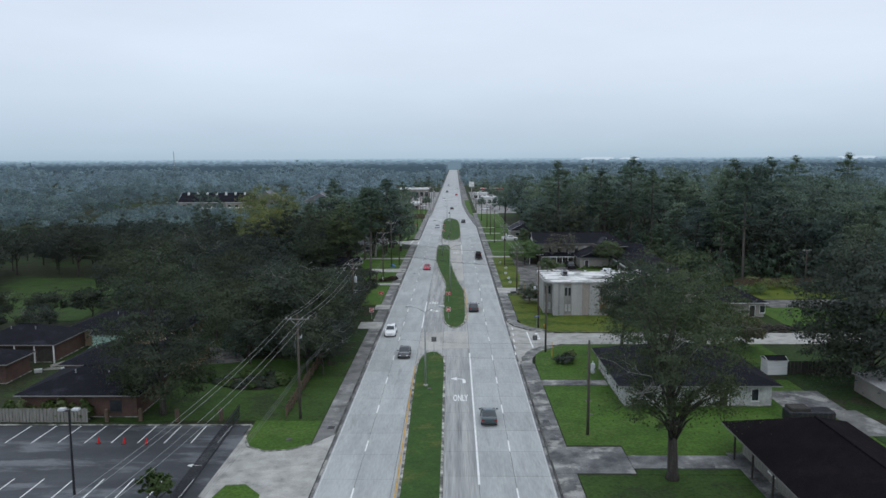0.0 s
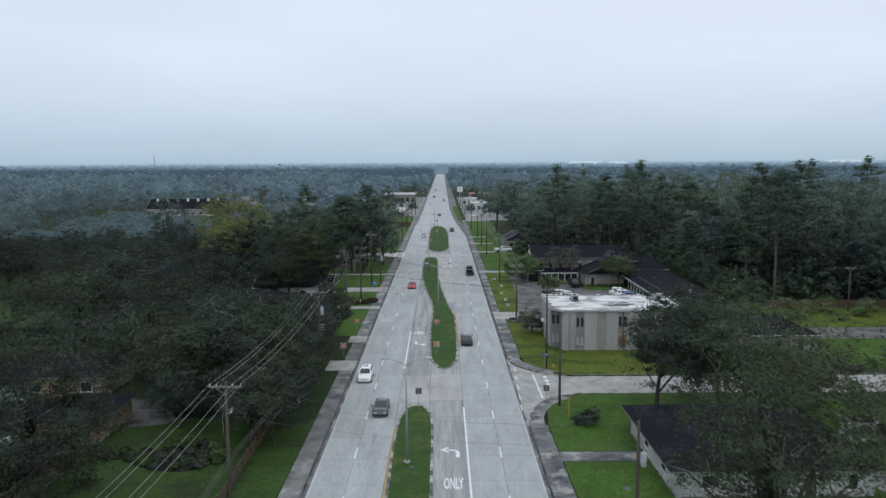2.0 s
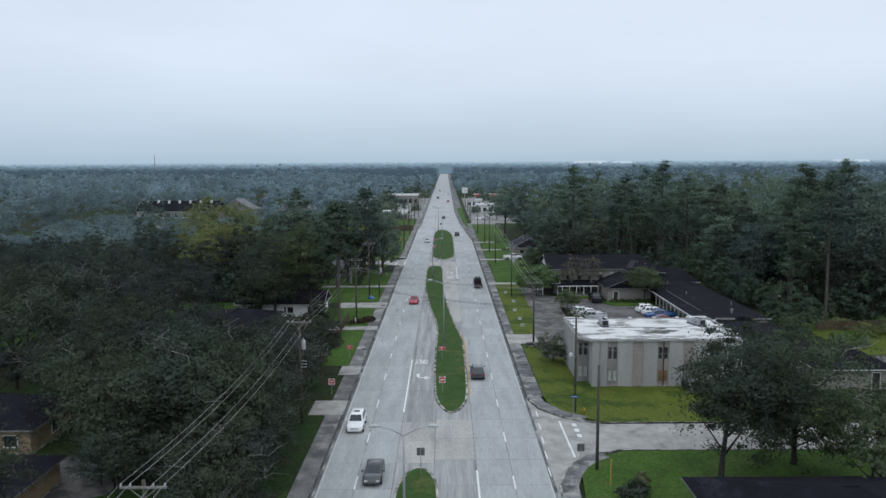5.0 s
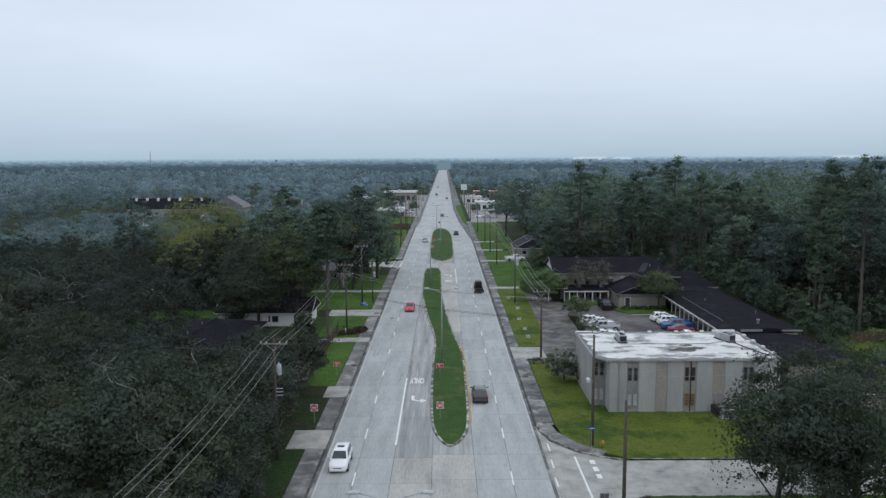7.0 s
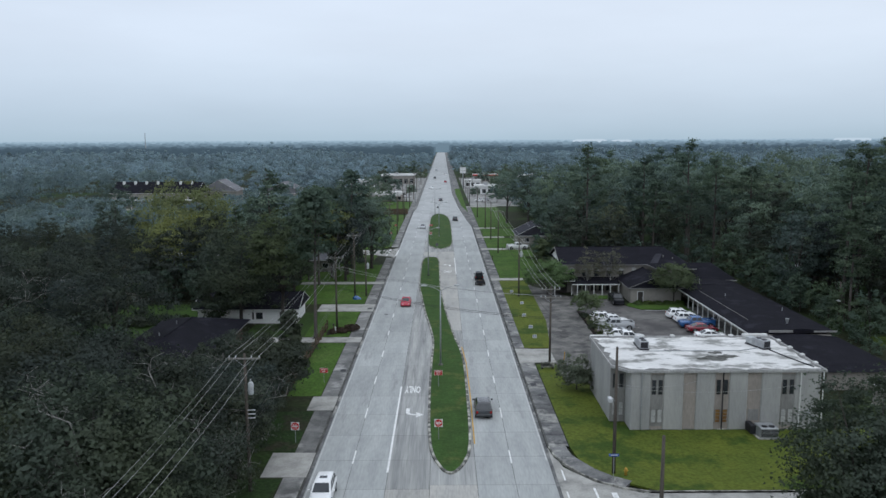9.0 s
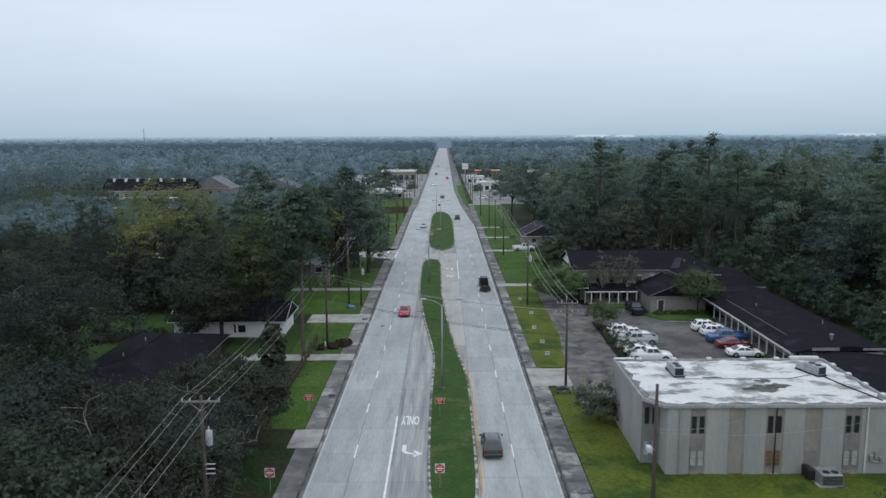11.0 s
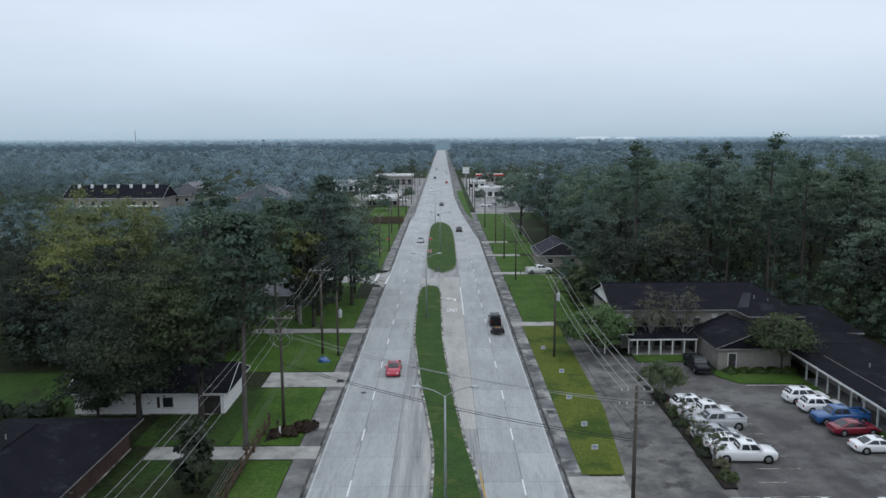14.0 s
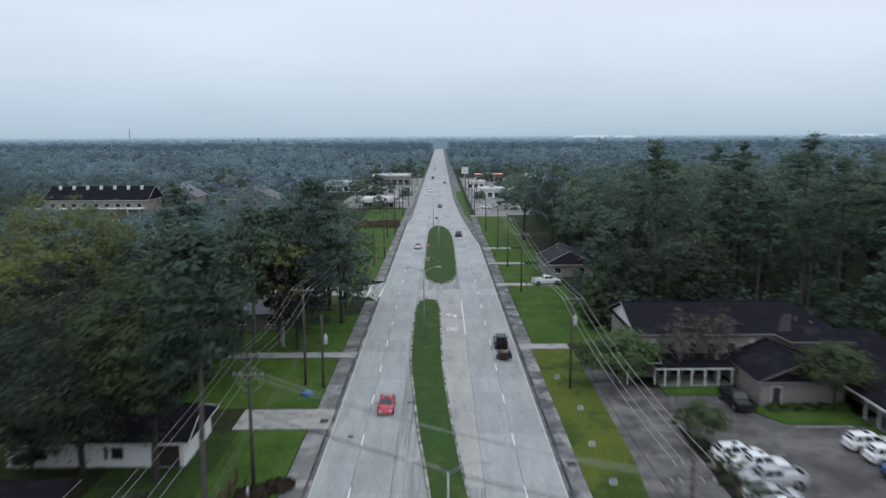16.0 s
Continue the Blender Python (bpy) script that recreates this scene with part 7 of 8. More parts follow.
# ---- street furniture ----
def utility_pole(x, y, h, arms=((0.5, 2.4),), rz=0.0, transformer=0, lamp=False, label="weathered timber utility pole with a crossarm", lower=False):
    root = thing("utility_pole", label, "utility pole", x, y, GZ, rz, "utility poles")
    part("pole", Geo().tube([(0, 0, -0.3), (0, 0, h * 0.5), (0, 0, h)], [0.17, 0.15, 0.11], 10), "pole_wood", root, smooth=True)
    for down, w in arms:
        z = h - down
        arm = part("crossarm", Geo().box(-w / 2, -0.16, z - 0.06, w / 2, -0.05, z + 0.06), "fence_grey", root)
        part("brace", Geo().tube([(-w * 0.3, -0.1, z - 0.05), (0, -0.12, z - 0.7)], 0.02, 4).tube([(w * 0.3, -0.1, z - 0.05), (0, -0.12, z - 0.7)], 0.02, 4), "galvanised", arm)
        for u in (-0.47, -0.27, 0.22, 0.47):
            part("insulator", Geo().tube([(w * u, -0.1, z + 0.06), (w * u, -0.1, z + 0.2), (w * u, -0.1, z + 0.26)], [0.04, 0.06, 0.03], 6), "insulator", arm)
    for k in range(transformer):
        zz = h - 3.6
        a = 2.1 * k
        dx, dy = 0.42 * math.cos(a), 0.42 * math.sin(a)
        tr = part("transformer", Geo().tube([(dx, dy, zz), (dx, dy, zz + 0.08), (dx, dy, zz + 1.0), (dx, dy, zz + 1.1)], [0.2, 0.24, 0.24, 0.16], 12), "transformer_grey", root, "pale grey transformer can", smooth=True)
        part("bushing", Geo().tube([(dx, dy, zz + 1.1), (dx, dy, zz + 1.35)], 0.05, 6), "insulator", tr)
        part("bracket", Geo().box(min(0, dx), min(0, dy) - 0.04, zz + 0.3, max(0, dx), max(0, dy) + 0.04, zz + 0.4), "galvanised", tr)
    if lower:
        for k in range(3):
            part("bracket_arm", Geo().box(-0.05, -0.1, h - 5.0 - 0.35 * k, 0.75, 0.0, h - 4.94 - 0.35 * k), "insulator", root)
    if lamp:
        la = part("lamp_arm", Geo().tube([(0, 0, h * 0.57), (-0.35, -0.5, h * 0.61), (-0.7, -1.0, h * 0.62)], 0.035, 6), "galvanised", root)
        part("lamp_head", Geo().soft_box(-0.95, -1.5, h * 0.61, -0.6, -0.85, h * 0.64, 0.03), "insulator", la)
    return root


WEST = [(-19.0, 29.5, 12.2), (-17.3, 77.5, 12.3), (-16.8, 121.5, 12.4), (-17.0, 178.0, 12.0), (-17.2, 205.0, 12.2), (-17.4, 246, 12.2)]
for i, (x, y, h) in enumerate(WEST):
    if i == 3:
        new_pole = utility_pole(x, y, h, ((0.3, 2.6), (1.9, 2.6)), label="timber utility pole with double crossarms and slack spans", transformer=0)
    else:
        p = utility_pole(x, y, h, ((0.4, 2.7),), transformer=1 if i == 2 else 0, lower=i == 2)
        if i == 1:
            part("fuse_cutout", Geo().tube([(0.1, -0.05, 9.65), (0.42, -0.05, 9.7), (0.46, -0.05, 10.1)], [0.03, 0.05, 0.045], 6).tube([(0.42, -0.05, 9.7), (0.2, -0.05, 9.95)], 0.025, 5), "insulator", p, "white porcelain fuse cutout")
            part("ground_wire", Geo().tube([(-0.19, -0.05, 10.4), (-0.34, -0.05, 9.2), (-0.3, -0.05, 7.9)], 0.014, 4), "wire", p)
for k, (dz, rr, tilt) in enumerate(((2.4, 1.15, 12), (2.7, 0.85, -20))):
    ring_ = [(rr * math.cos(6.2832 * i / 20), 0.25 + 0.1 * k, 12.0 - dz + rr * 0.9 * math.sin(6.2832 * i / 20)) for i in range(21)]
    part("slack_loop", Geo().tube(ring_, 0.022, 4, False), "wire", new_pole, "loop of slack cable")
utility_pole(-14.9, 204.0, 9.0, (), transformer=1, label="short timber utility pole with a transformer")
EAST = [(14.6, 159.5, 10.6), (14.7, 203.0, 11.4), (14.8, 259.3, 11.5), (14.6, 286.7, 11.5), (14.5, 315.2, 11.5), (13.5, 352, 11.5), (12.5, 408, 11.5)]
for i, (x, y, h) in enumerate(EAST):
    utility_pole(x, y, h, ((0.4, 2.5), (1.5, 2.8)) if i == 0 else ((0.4, 2.5),), transformer=1 if i == 1 else 0)
FAR_WEST = [(-16.2, 290.0, 11.0), (-16.4, 338.0, 11.0), (-17.0, 384.0, 11.0), (-17.5, 427.0, 11.0), (-16.0, 494.0, 11.0), (-14.3, 565.0, 11.0), (-14.0, 640.0, 11.0)]
for x, y, h in FAR_WEST:
    utility_pole(x, y, h, ((0.4, 2.2),), label="distant timber utility pole along the verge")
utility_pole(15.9, 464, 11.0, ((0.4, 2.2),), label="distant timber utility pole along the verge")
utility_pole(14.5, 530, 11.0, ((0.4, 2.2),), label="distant timber utility pole along the verge")
utility_pole(15.3, 72.4, 10.6, (), transformer=1, label="tall bare timber pole with a transformer can")
utility_pole(14.9, 107.9, 10.5, (), label="tall bare timber pole beside the corner pavement")
utility_pole(15.6, 124.9, 11.9, (), lamp=True, label="timber pole with a street lamp beside a lawn")
utility_pole(67.5, 201, 9.0, ((0.3, 2.4),), transformer=3, label="timber utility pole with three transformer cans")
utility_pole(81, 165, 9.0, ((0.3, 2.0),), label="thin timber utility pole by a gravel lot")
utility_pole(63.5, 178, 7.5, (), lamp=True, label="timber pole with a lamp behind the arcade")
for x, y in ((12.8, 440), (13.0, 480), (12.8, 520), (-14.5, 300), (-14.5, 345), (-14.6, 395), (-14.4, 440), (-14.6, 490), (-14.8, 540), (12.6, 585)):
    utility_pole(x, y, 11.5, ((0.4, 2.5),))


def power_line(label, spans, r=0.014, material="wire"):
    root = thing("power_line", label, "cable")
    for a, b, d in spans:
        part("wire", Geo().tube(sag(a, b, d), r, 4, False), material, root)
    return root


def run(poles, offs, dz, drop, r=0.014, material="wire", label="sagging overhead power wires"):
    sp = []
    for (x0, y0, h0), (x1, y1, h1) in zip(poles, poles[1:]):
        for o in offs:
            sp.append(((x0 + o, y0 - 0.1, GZ + h0 + dz), (x1 + o, y1 - 0.1, GZ + h1 + dz), drop))
    power_line(label, sp, r, material)


run(WEST, (-1.27, -0.73, 0.6, 1.27), -0.16, 0.9, 0.0115)
run([(x + 0.25, y, 0) for x, y, h in WEST[:5]], (0.0, 0.2, 0.42), 6.2, 0.8, 0.012, "wire_dull", "grey telephone cables below the power wires")
run(EAST, (-1.2, -0.6, 0.5, 1.2), -0.16, 0.9, 0.02)
run([(x - 0.2, y, 0) for x, y, h in EAST], (0.0,), 6.9, 0.8, 0.022, "wire_black", "dark telephone cable below the power wires")
wx, wy, wh_ = WEST[3]
ex, ey, eh = EAST[0]
power_line("pale power wires that cross the road", [((wx + 1.2, wy - 0.2, GZ + wh_ - 1.7), (ex - 1.2, ey + 0.1, GZ + eh - 1.3), 0.8), ((wx + 1.0, wy - 0.2, GZ + wh_ - 1.75), (ex - 0.8, ey + 0.1, GZ + eh - 1.3), 0.85),
            ((wx + 0.7, wy - 0.2, GZ + wh_ - 2.1), (ex + 0.7, ey + 0.1, GZ + eh - 1.3), 0.8), ((wx + 0.4, wy - 0.2, GZ + wh_ - 2.15), (ex + 1.2, ey + 0.1, GZ + eh - 1.3), 0.85)])
power_line("dark telephone cables that cross the road", [((wx, wy, 7.2), (ex, ey, 6.4), 0.7), ((wx, wy, 7.0), (ex, ey, 6.2), 0.7)], 0.024, "wire_black")
power_line("thin wires that cross the road to a transformer pole", [((WEST[1][0] + 0.2, WEST[1][1], 11.1), (15.3, 72.4, 10.6), 0.9), ((WEST[1][0] + 0.2, WEST[1][1], 9.6), (15.3, 72.4, 8.9), 0.9)], 0.007, "wire_dull")
power_line("slack service wires to the office block", [((15.6, 124.9, 8.6), (27, 135.55, 5.4), 0.5), ((15.6, 124.9, 8.3), (38, 135.55, 5.0), 0.7)], 0.018)
power_line("service wires into the trees", [((-16.8, 121.5, 8.2), (-34, 150, 4), 0.6)], 0.018)


yard = thing("garden_lamp", "thin dark garden lamp post with a white globe", "garden lamp", -52.6, 181.8, GZ)
part("post", Geo().tube([(0, 0, -0.1), (0, 0, 4.4)], 0.06, 8), "dark_metal", yard)
part("globe", Geo().tube([(0, 0, 4.4), (0, 0, 4.5), (0, 0, 4.68), (0, 0, 4.78)], [0.08, 0.18, 0.18, 0.06], 10), "insulator", yard)


def street_lamp(x, y, h=10.0, label="tall grey twin-arm street lamp"):
    root = thing("street_lamp", label, "street lamp", x, y, 0.16, 0, "median street lamps")
    part("base", Geo().tube([(0, 0, -0.1), (0, 0, 0.12)], 0.34, 12), "kerb_concrete", root)
    part("pole", Geo().tube([(0, 0, 0.1), (0, 0, h * 0.6), (0, 0, h)], [0.12, 0.095, 0.07], 10), "galvanised", root, smooth=True)
    for s in (-1, 1):
        arm = part("arm", Geo().tube([(0, 0, h - 0.05), (s * 0.9, 0, h + 0.45), (s * 1.9, 0, h + 0.72)], [0.045, 0.04, 0.035], 6), "galvanised", root, smooth=True)
        part("luminaire", Geo().tube([(s * 1.8, 0, h + 0.7), (s * 2.0, 0, h + 0.74), (s * 2.5, 0, h + 0.72), (s * 2.6, 0, h + 0.7)], [0.06, 0.13, 0.13, 0.05], 8), "insulator", arm, smooth=True)
    return root


street_lamp(-3.15, 90.5)
street_lamp(-0.3, 158.6, 10.2)
street_lamp(-3.2, 226.5)
street_lamp(-1.1, 295.2)
for y in (360, 420, 480):
    street_lamp(-3.0 if y < 370 else -12.9, y)


def sign_post(x, y, rz, h, label, name="road_sign", r=0.03):
    root = thing(name, label, "road sign", x, y, 0.14, rz)
    part("post", Geo().tube([(0, 0.03, -0.1), (0, 0.03, h)], r, 6), "galvanised", root)
    return root


def do_not_enter(x, y, rz=0, z=1.75):
    root = sign_post(x, y, rz, z + 0.4, "white square road sign with a red disc and a white bar")
    s = 0.42
    pl = part("sign_plate", Geo().box(-s, -0.02, z - s, s, 0.0, z + s), "sign_white", root)
    n = 28
    part("disc", Geo().add([(0.39 * math.cos(6.2832 * k / n), -0.026, z + 0.39 * math.sin(6.2832 * k / n)) for k in range(n)], [tuple(range(n))]), "sign_red", pl)
    part("bar", Geo().box(-0.29, -0.034, z - 0.07, 0.29, -0.03, z + 0.07), "sign_white", pl)
    words("DO NOT", 0.11, 0.42, "sign_white", pl, pose(0, -0.032, z + 0.19, 90, 0, 0))
    words("ENTER", 0.11, 0.38, "sign_white", pl, pose(0, -0.032, z - 0.19, 90, 0, 0))
    return root


def wrong_way(x, y, rz=0, z=1.6):
    root = sign_post(x, y, rz, z + 0.28, "red rectangular road sign with white lettering")
    pl = part("sign_plate", Geo().box(-0.5, -0.02, z - 0.32, 0.5, 0.0, z + 0.32), "sign_white", root)
    part("sign_face", Geo().box(-0.47, -0.026, z - 0.29, 0.47, -0.021, z + 0.29), "sign_red", pl)
    words("WRONG", 0.2, 0.72, "sign_white", pl, pose(0, -0.03, z + 0.13, 90, 0, 0))
    words("WAY", 0.2, 0.5, "sign_white", pl, pose(0, -0.03, z - 0.13, 90, 0, 0))
    return root


do_not_enter(-0.45, 132.9)
do_not_enter(-14.9, 132.2)
wrong_way(-0.55, 149.6, 0, 1.75)
wrong_way(-14.95, 151.2)
do_not_enter(-3.6, 288.5)
do_not_enter(-16.0, 290.0)
wrong_way(-3.9, 312.0)
wrong_way(-15.5, 312.0)
for x, y, w in ((-2.45, 106.5, 0.38), (13.2, 107.4, 0.36), (-1.5, 259.0, 0.36), (-2.0, 369.5, 0.38)):
    sp = sign_post(x, y, 0, 2.75, "grey unpainted back of a square road sign")
    part("sign_plate", Geo().box(-w, 0.06, 2.0, w, 0.09, 2.76), "sign_back", sp)
nm = sign_post(15.2, 123.2, 0, 2.6, "small blue street name sign", "street_sign")
part("sign_plate", Geo().box(-0.45, -0.01, 2.35, 0.45, 0.01, 2.58), "sign_blue", nm)
part("bar", Geo().box(-0.32, -0.014, 2.43, 0.32, -0.011, 2.5), "sign_white", nm)
for i, (x, y) in enumerate(((13.87, 185.6), (14.08, 177.5), (14.52, 195.3), (14.0, 171.6), (13.6, 206.0))):
    ys = sign_post(x, y, 0, 0.55, "small white campaign-style lawn sign", "lawn_sign", 0.012)
    part("sign_panel", Geo().box(-0.32, 0.0, 0.22, 0.32, 0.015, 0.72), "sign_white", ys)
    part("bar", Geo().box(-0.24, -0.006, 0.5, 0.24, -0.002, 0.6), "sign_blue", ys)
    part("bar", Geo().box(-0.2, -0.006, 0.34, 0.2, -0.002, 0.4), "sign_blue", ys)
mon = thing("monument_sign", "low pale monument sign on the lawn by the drive", "sign", 13.9, 156.6, GZ)
part("panel", Geo().soft_box(-0.9, -0.15, 0.25, 0.9, 0.15, 0.95, 0.04), "kerb_concrete", mon)
part("leg", Geo().box(-0.8, -0.12, -0.1, -0.6, 0.12, 0.25), "dark_metal", mon)
part("leg", Geo().box(0.6, -0.12, -0.1, 0.8, 0.12, 0.25), "dark_metal", mon)
part("bar", Geo().box(-0.6, -0.158, 0.5, 0.6, -0.152, 0.68), "dark_metal", mon)
guy = thing("guy_marker", "yellow guy-wire marker on the lawn", "marker", 15.4, 104.0, GZ)
part("sleeve", Geo().tube([(0, 0, 0), (0, 0, 2.6)], 0.05, 6), "yellow_paint", guy)
guy = thing("guy_marker", "yellow guy-wire marker beside the drive", "marker", 15.8, 155.8, GZ)
part("sleeve", Geo().tube([(0, 0, 0), (0.2, -0.2, 2.6)], 0.05, 6), "yellow_paint", guy)
hyd = thing("fire_hydrant", "small yellow fire hydrant on the lawn", "hydrant", 16.6, 124.4, GZ)
part("barrel", Geo().tube([(0, 0, 0), (0, 0, 0.5), (0, 0, 0.6), (0, 0, 0.75)], [0.13, 0.12, 0.16, 0.04], 10), "yellow_paint", hyd, smooth=True)
part("outlet", Geo().tube([(-0.2, 0, 0.45), (0.2, 0, 0.45)], 0.06, 8), "yellow_paint", hyd)


def drain(x, y, w=1.3):
    root = thing("storm_drain", "dark kerb inlet of a storm drain", "drain", x, y, 0.0)
    part("hood", Geo().soft_box(0, -w / 2, 0.02, 0.9, w / 2, GZ + 0.075, 0.02), "walk_dark", root)
    part("mouth", Geo().box(0.05, -w / 2 + 0.15, GZ + 0.075, 0.8, w / 2 - 0.15, GZ + 0.082), "dark_metal", root)


for x, y in ((10.8, 76.5), (10.8, 150), (10.8, 182), (-13.6, 74.5), (-13.6, 156), (-13.6, 193)):
    drain(x, y)
for x, y in ((-9.9, 189.2), (-4.3, 199), (-10.2, 120)):
    mh = thing("manhole_cover", "dark iron manhole cover in the road", "manhole cover", x, y, 0.001)
    part("cover", Geo().tube([(0, 0, 0), (0, 0, 0.008)], 0.33, 16), "dark_metal", mh)
for x, y, w in ((17.4, 84.0, 0.7), (16.8, 79.0, 0.5), (-17.2, 71.0, 0.6), (-2.6, 89.0, 0.5)):
    bx = thing("utility_cover", "grey utility cover set in the grass", "utility cover", x, y, GZ + 0.02)
    part("lid", Geo().soft_box(-w / 2, -w / 2, 0, w / 2, w / 2, 0.04 + (0.06 if x == -2.6 else 0), 0.01), "old_asphalt", bx)
for x, y, h, c in ((10.9 + 1.6, 247, 1.0, "porch_dark"), (12.6, 299, 1.0, "porch_dark"), (16.2, 263.0, 0.9, "porch_dark"), (-17.4, 177.0, 1.0, "porch_dark")):
    mb = thing("mailbox", "dark mailbox on a post by a driveway", "mailbox", x, y, GZ)
    part("post", Geo().box(-0.05, -0.05, -0.1, 0.05, 0.05, h), "fence_wood", mb)
    part("box", Geo().tube([(0, -0.25, h + 0.1), (0, 0.25, h + 0.1)], 0.13, 8), c, mb)
tarp = thing("play_pool", "small blue plastic heap on a lawn", "plastic heap", -16.4, 201.5, GZ)
part("shell", Geo().tube([(0, 0, 0), (0, 0, 0.25), (0.1, 0.05, 0.5), (0.15, 0.1, 0.6)], [0.85, 0.8, 0.5, 0.1], 10), "paint_blue", tarp)
pp = thing("white_post", "short white post in a front bed", "post", -16.9, 175.6, GZ)
part("post", Geo().box(-0.08, -0.08, 0, 0.08, 0.08, 1.1), "white_trim", pp)


# ---- fences ----
def picket_fence(x0, y0, x1, y1, h, material, label, step=0.5, post_every=5, gap=0.06):
    root = thing("fence", label, "fence", x0, y0, GZ, math.degrees(math.atan2(y1 - y0, x1 - x0)))
    L = math.hypot(x1 - x0, y1 - y0)
    n = int(L / step)
    slat = as_mesh("board", Geo().box(0, -0.012, 0.05, step - gap, 0.012, h), material)
    pm = as_mesh("post", Geo().box(-0.06, 0.015, -0.2, 0.06, 0.13, h + 0.05), material)
    for i in range(n):
        part("board", slat, None, root, at=pose(i * step, 0, 0))
        if i % post_every == 0:
            part("post", pm, None, root, at=pose(i * step, 0, 0))
    part("rail", Geo().box(0, 0.013, h * 0.25, L, 0.06, h * 0.25 + 0.08).box(0, 0.013, h * 0.75, L, 0.06, h * 0.75 + 0.08), material, root)
    return root


picket_fence(-56, 76.2, -41.4, 76.2, 1.7, "fence_grey", "weathered grey timber fence", 0.4)
picket_fence(66, 168.5, 92, 168.5, 1.7, "fence_wood", "brown timber garden fence", 0.6)
picket_fence(46.95, 95.6, 56.0, 95.6, 1.9, "porch_dark", "dark timber garden fence", 0.5)
picket_fence(-29, 366, -14, 366.5, 2.2, "fence_wood", "long brown timber screen fence", 1.0)


def post_rail(pts, label, h=1.2, step=1.35, lean=0.0):
    """An open timber fence of brick-brown posts and two rails."""
    (x0, y0), (x1, y1) = pts
    root = thing("fence", label, "fence", x0, y0, GZ, math.degrees(math.atan2(y1 - y0, x1 - x0)))
    L = math.hypot(x1 - x0, y1 - y0)
    n = max(1, int(L / step))
    pm = as_mesh("post", Geo().soft_box(-0.14, -0.1, -0.2, 0.14, 0.1, h, 0.03), "fence_wood")
    for i in range(n + 1):
        part("post", pm, None, root, at=pose(L * i / n, 0.05 * math.sin(i * 3.3), 0, 0, 3 * math.sin(i * 5.1), 0))
    part("rail", Geo().box(0, -0.03, h * 0.4, L, 0.03, h * 0.4 + 0.12), "fence_wood", root)
    part("rail", Geo().box(0, -0.03, h * 0.78, L, 0.03, h * 0.78 + 0.12), "fence_wood", root)
    part("mesh_panel", Geo().box(0, 0.035, 0.1, L, 0.045, h * 0.4), "fence_wood", root)
    return root


post_rail(((-19.1, 78.4), (-19.3, 103)), "brown timber fence between garden and verge", 1.5, 1.5)
post_rail(((-18.8, 147), (-18.6, 178.5)), "brown timber fence between garden and verge", 1.5, 2.2)
for i, x in enumerate((-39.6, -35.8, -31.4, -26.4)):
    pt = thing("fence_post", "short brick-brown post at the lawn edge", "post", x, 76.6 + 0.3 * (i % 2), GZ, group="lawn edge posts")
    part("post", Geo().soft_box(-0.2, -0.2, -0.1, 0.2, 0.2, 1.5, 0.04), "fence_wood", pt)
gate = thing("gate_rail", "long black steel sliding gate at a car park entrance", "gate", -24.6, 78.2, GZ)
gate.matrix_basis = pose(-24.5, 78.0, GZ, 0, 0, -88)
part("gate_frame", Geo().tube([(0, 0, 0.1), (24, 0, 0.1)], 0.05, 6).tube([(0, 0, 1.5), (24, 0, 1.5)], 0.05, 6), "dark_metal", gate)
bm_ = as_mesh("bar", Geo().box(-0.02, -0.02, 0.1, 0.02, 0.02, 1.7), "dark_metal")
for k in range(81):
    part("bar", bm_, None, gate, at=pose(0.3 * k, 0, 0))
lampw = thing("car_park_lamp", "dark car park lamp post with two white heads", "street lamp", -33.8, 57.4, GZ)
part("pole", Geo().tube([(0, 0, -0.1), (0, 0, 8.0)], [0.12, 0.09], 8), "dark_metal", lampw)
part("arm", Geo().box(-0.7, -0.05, 7.85, 0.7, 0.05, 7.95), "dark_metal", lampw)
for s in (-1, 1):
    part("lamp_head", Geo().soft_box(s * 0.62 - 0.3, -0.25, 7.95, s * 0.62 + 0.3, 0.25, 8.15, 0.04), "insulator", lampw)
for i, (x, y) in enumerate(((-37.4, 69.8), (-34.6, 69.7), (-32.2, 69.6))):
    cn = thing("traffic_cone", "small orange-red traffic cone on the asphalt", "traffic cone", x, y, GZ + 0.035, group="car park cones")
    part("cone", Geo().tube([(0, 0, 0.03), (0, 0, 0.7)], [0.17, 0.04], 10), "sign_red", cn)
    part("base", Geo().box(-0.2, -0.2, 0, 0.2, 0.2, 0.03), "rubber", cn)
yl = thing("garden_lamp", "slim yard lamp post on a back lawn", "lamp", -53.8, 186, GZ)
part("post", Geo().tube([(0, 0, -0.1), (0, 0, 6.0)], 0.06, 6), "pole_wood", yl)
part("lamp_head", Geo().tube([(0, 0, 6.0), (0, 0, 6.3)], [0.2, 0.12], 8), "insulator", yl)
bs = thing("board_heap", "stack of dark covered machinery on a concrete pad", "machinery", 41.5, 77.2, GZ)
part("casing", Geo().soft_box(-2.6, -1.0, 0.0, 2.6, 1.0, 1.3, 0.15), "dark_metal", bs)
part("lid", Geo().soft_box(-2.4, -0.9, 1.3, -0.2, 0.9, 1.7, 0.1), "porch_dark", bs)
for k in range(9):
    part("rib", Geo().box(-2.4 + 0.58 * k, -1.04, 0.1, -2.25 + 0.58 * k, -1.002, 1.15), "porch_dark", bs)
wp_gen = np.random.default_rng(91)
wp = Geo()
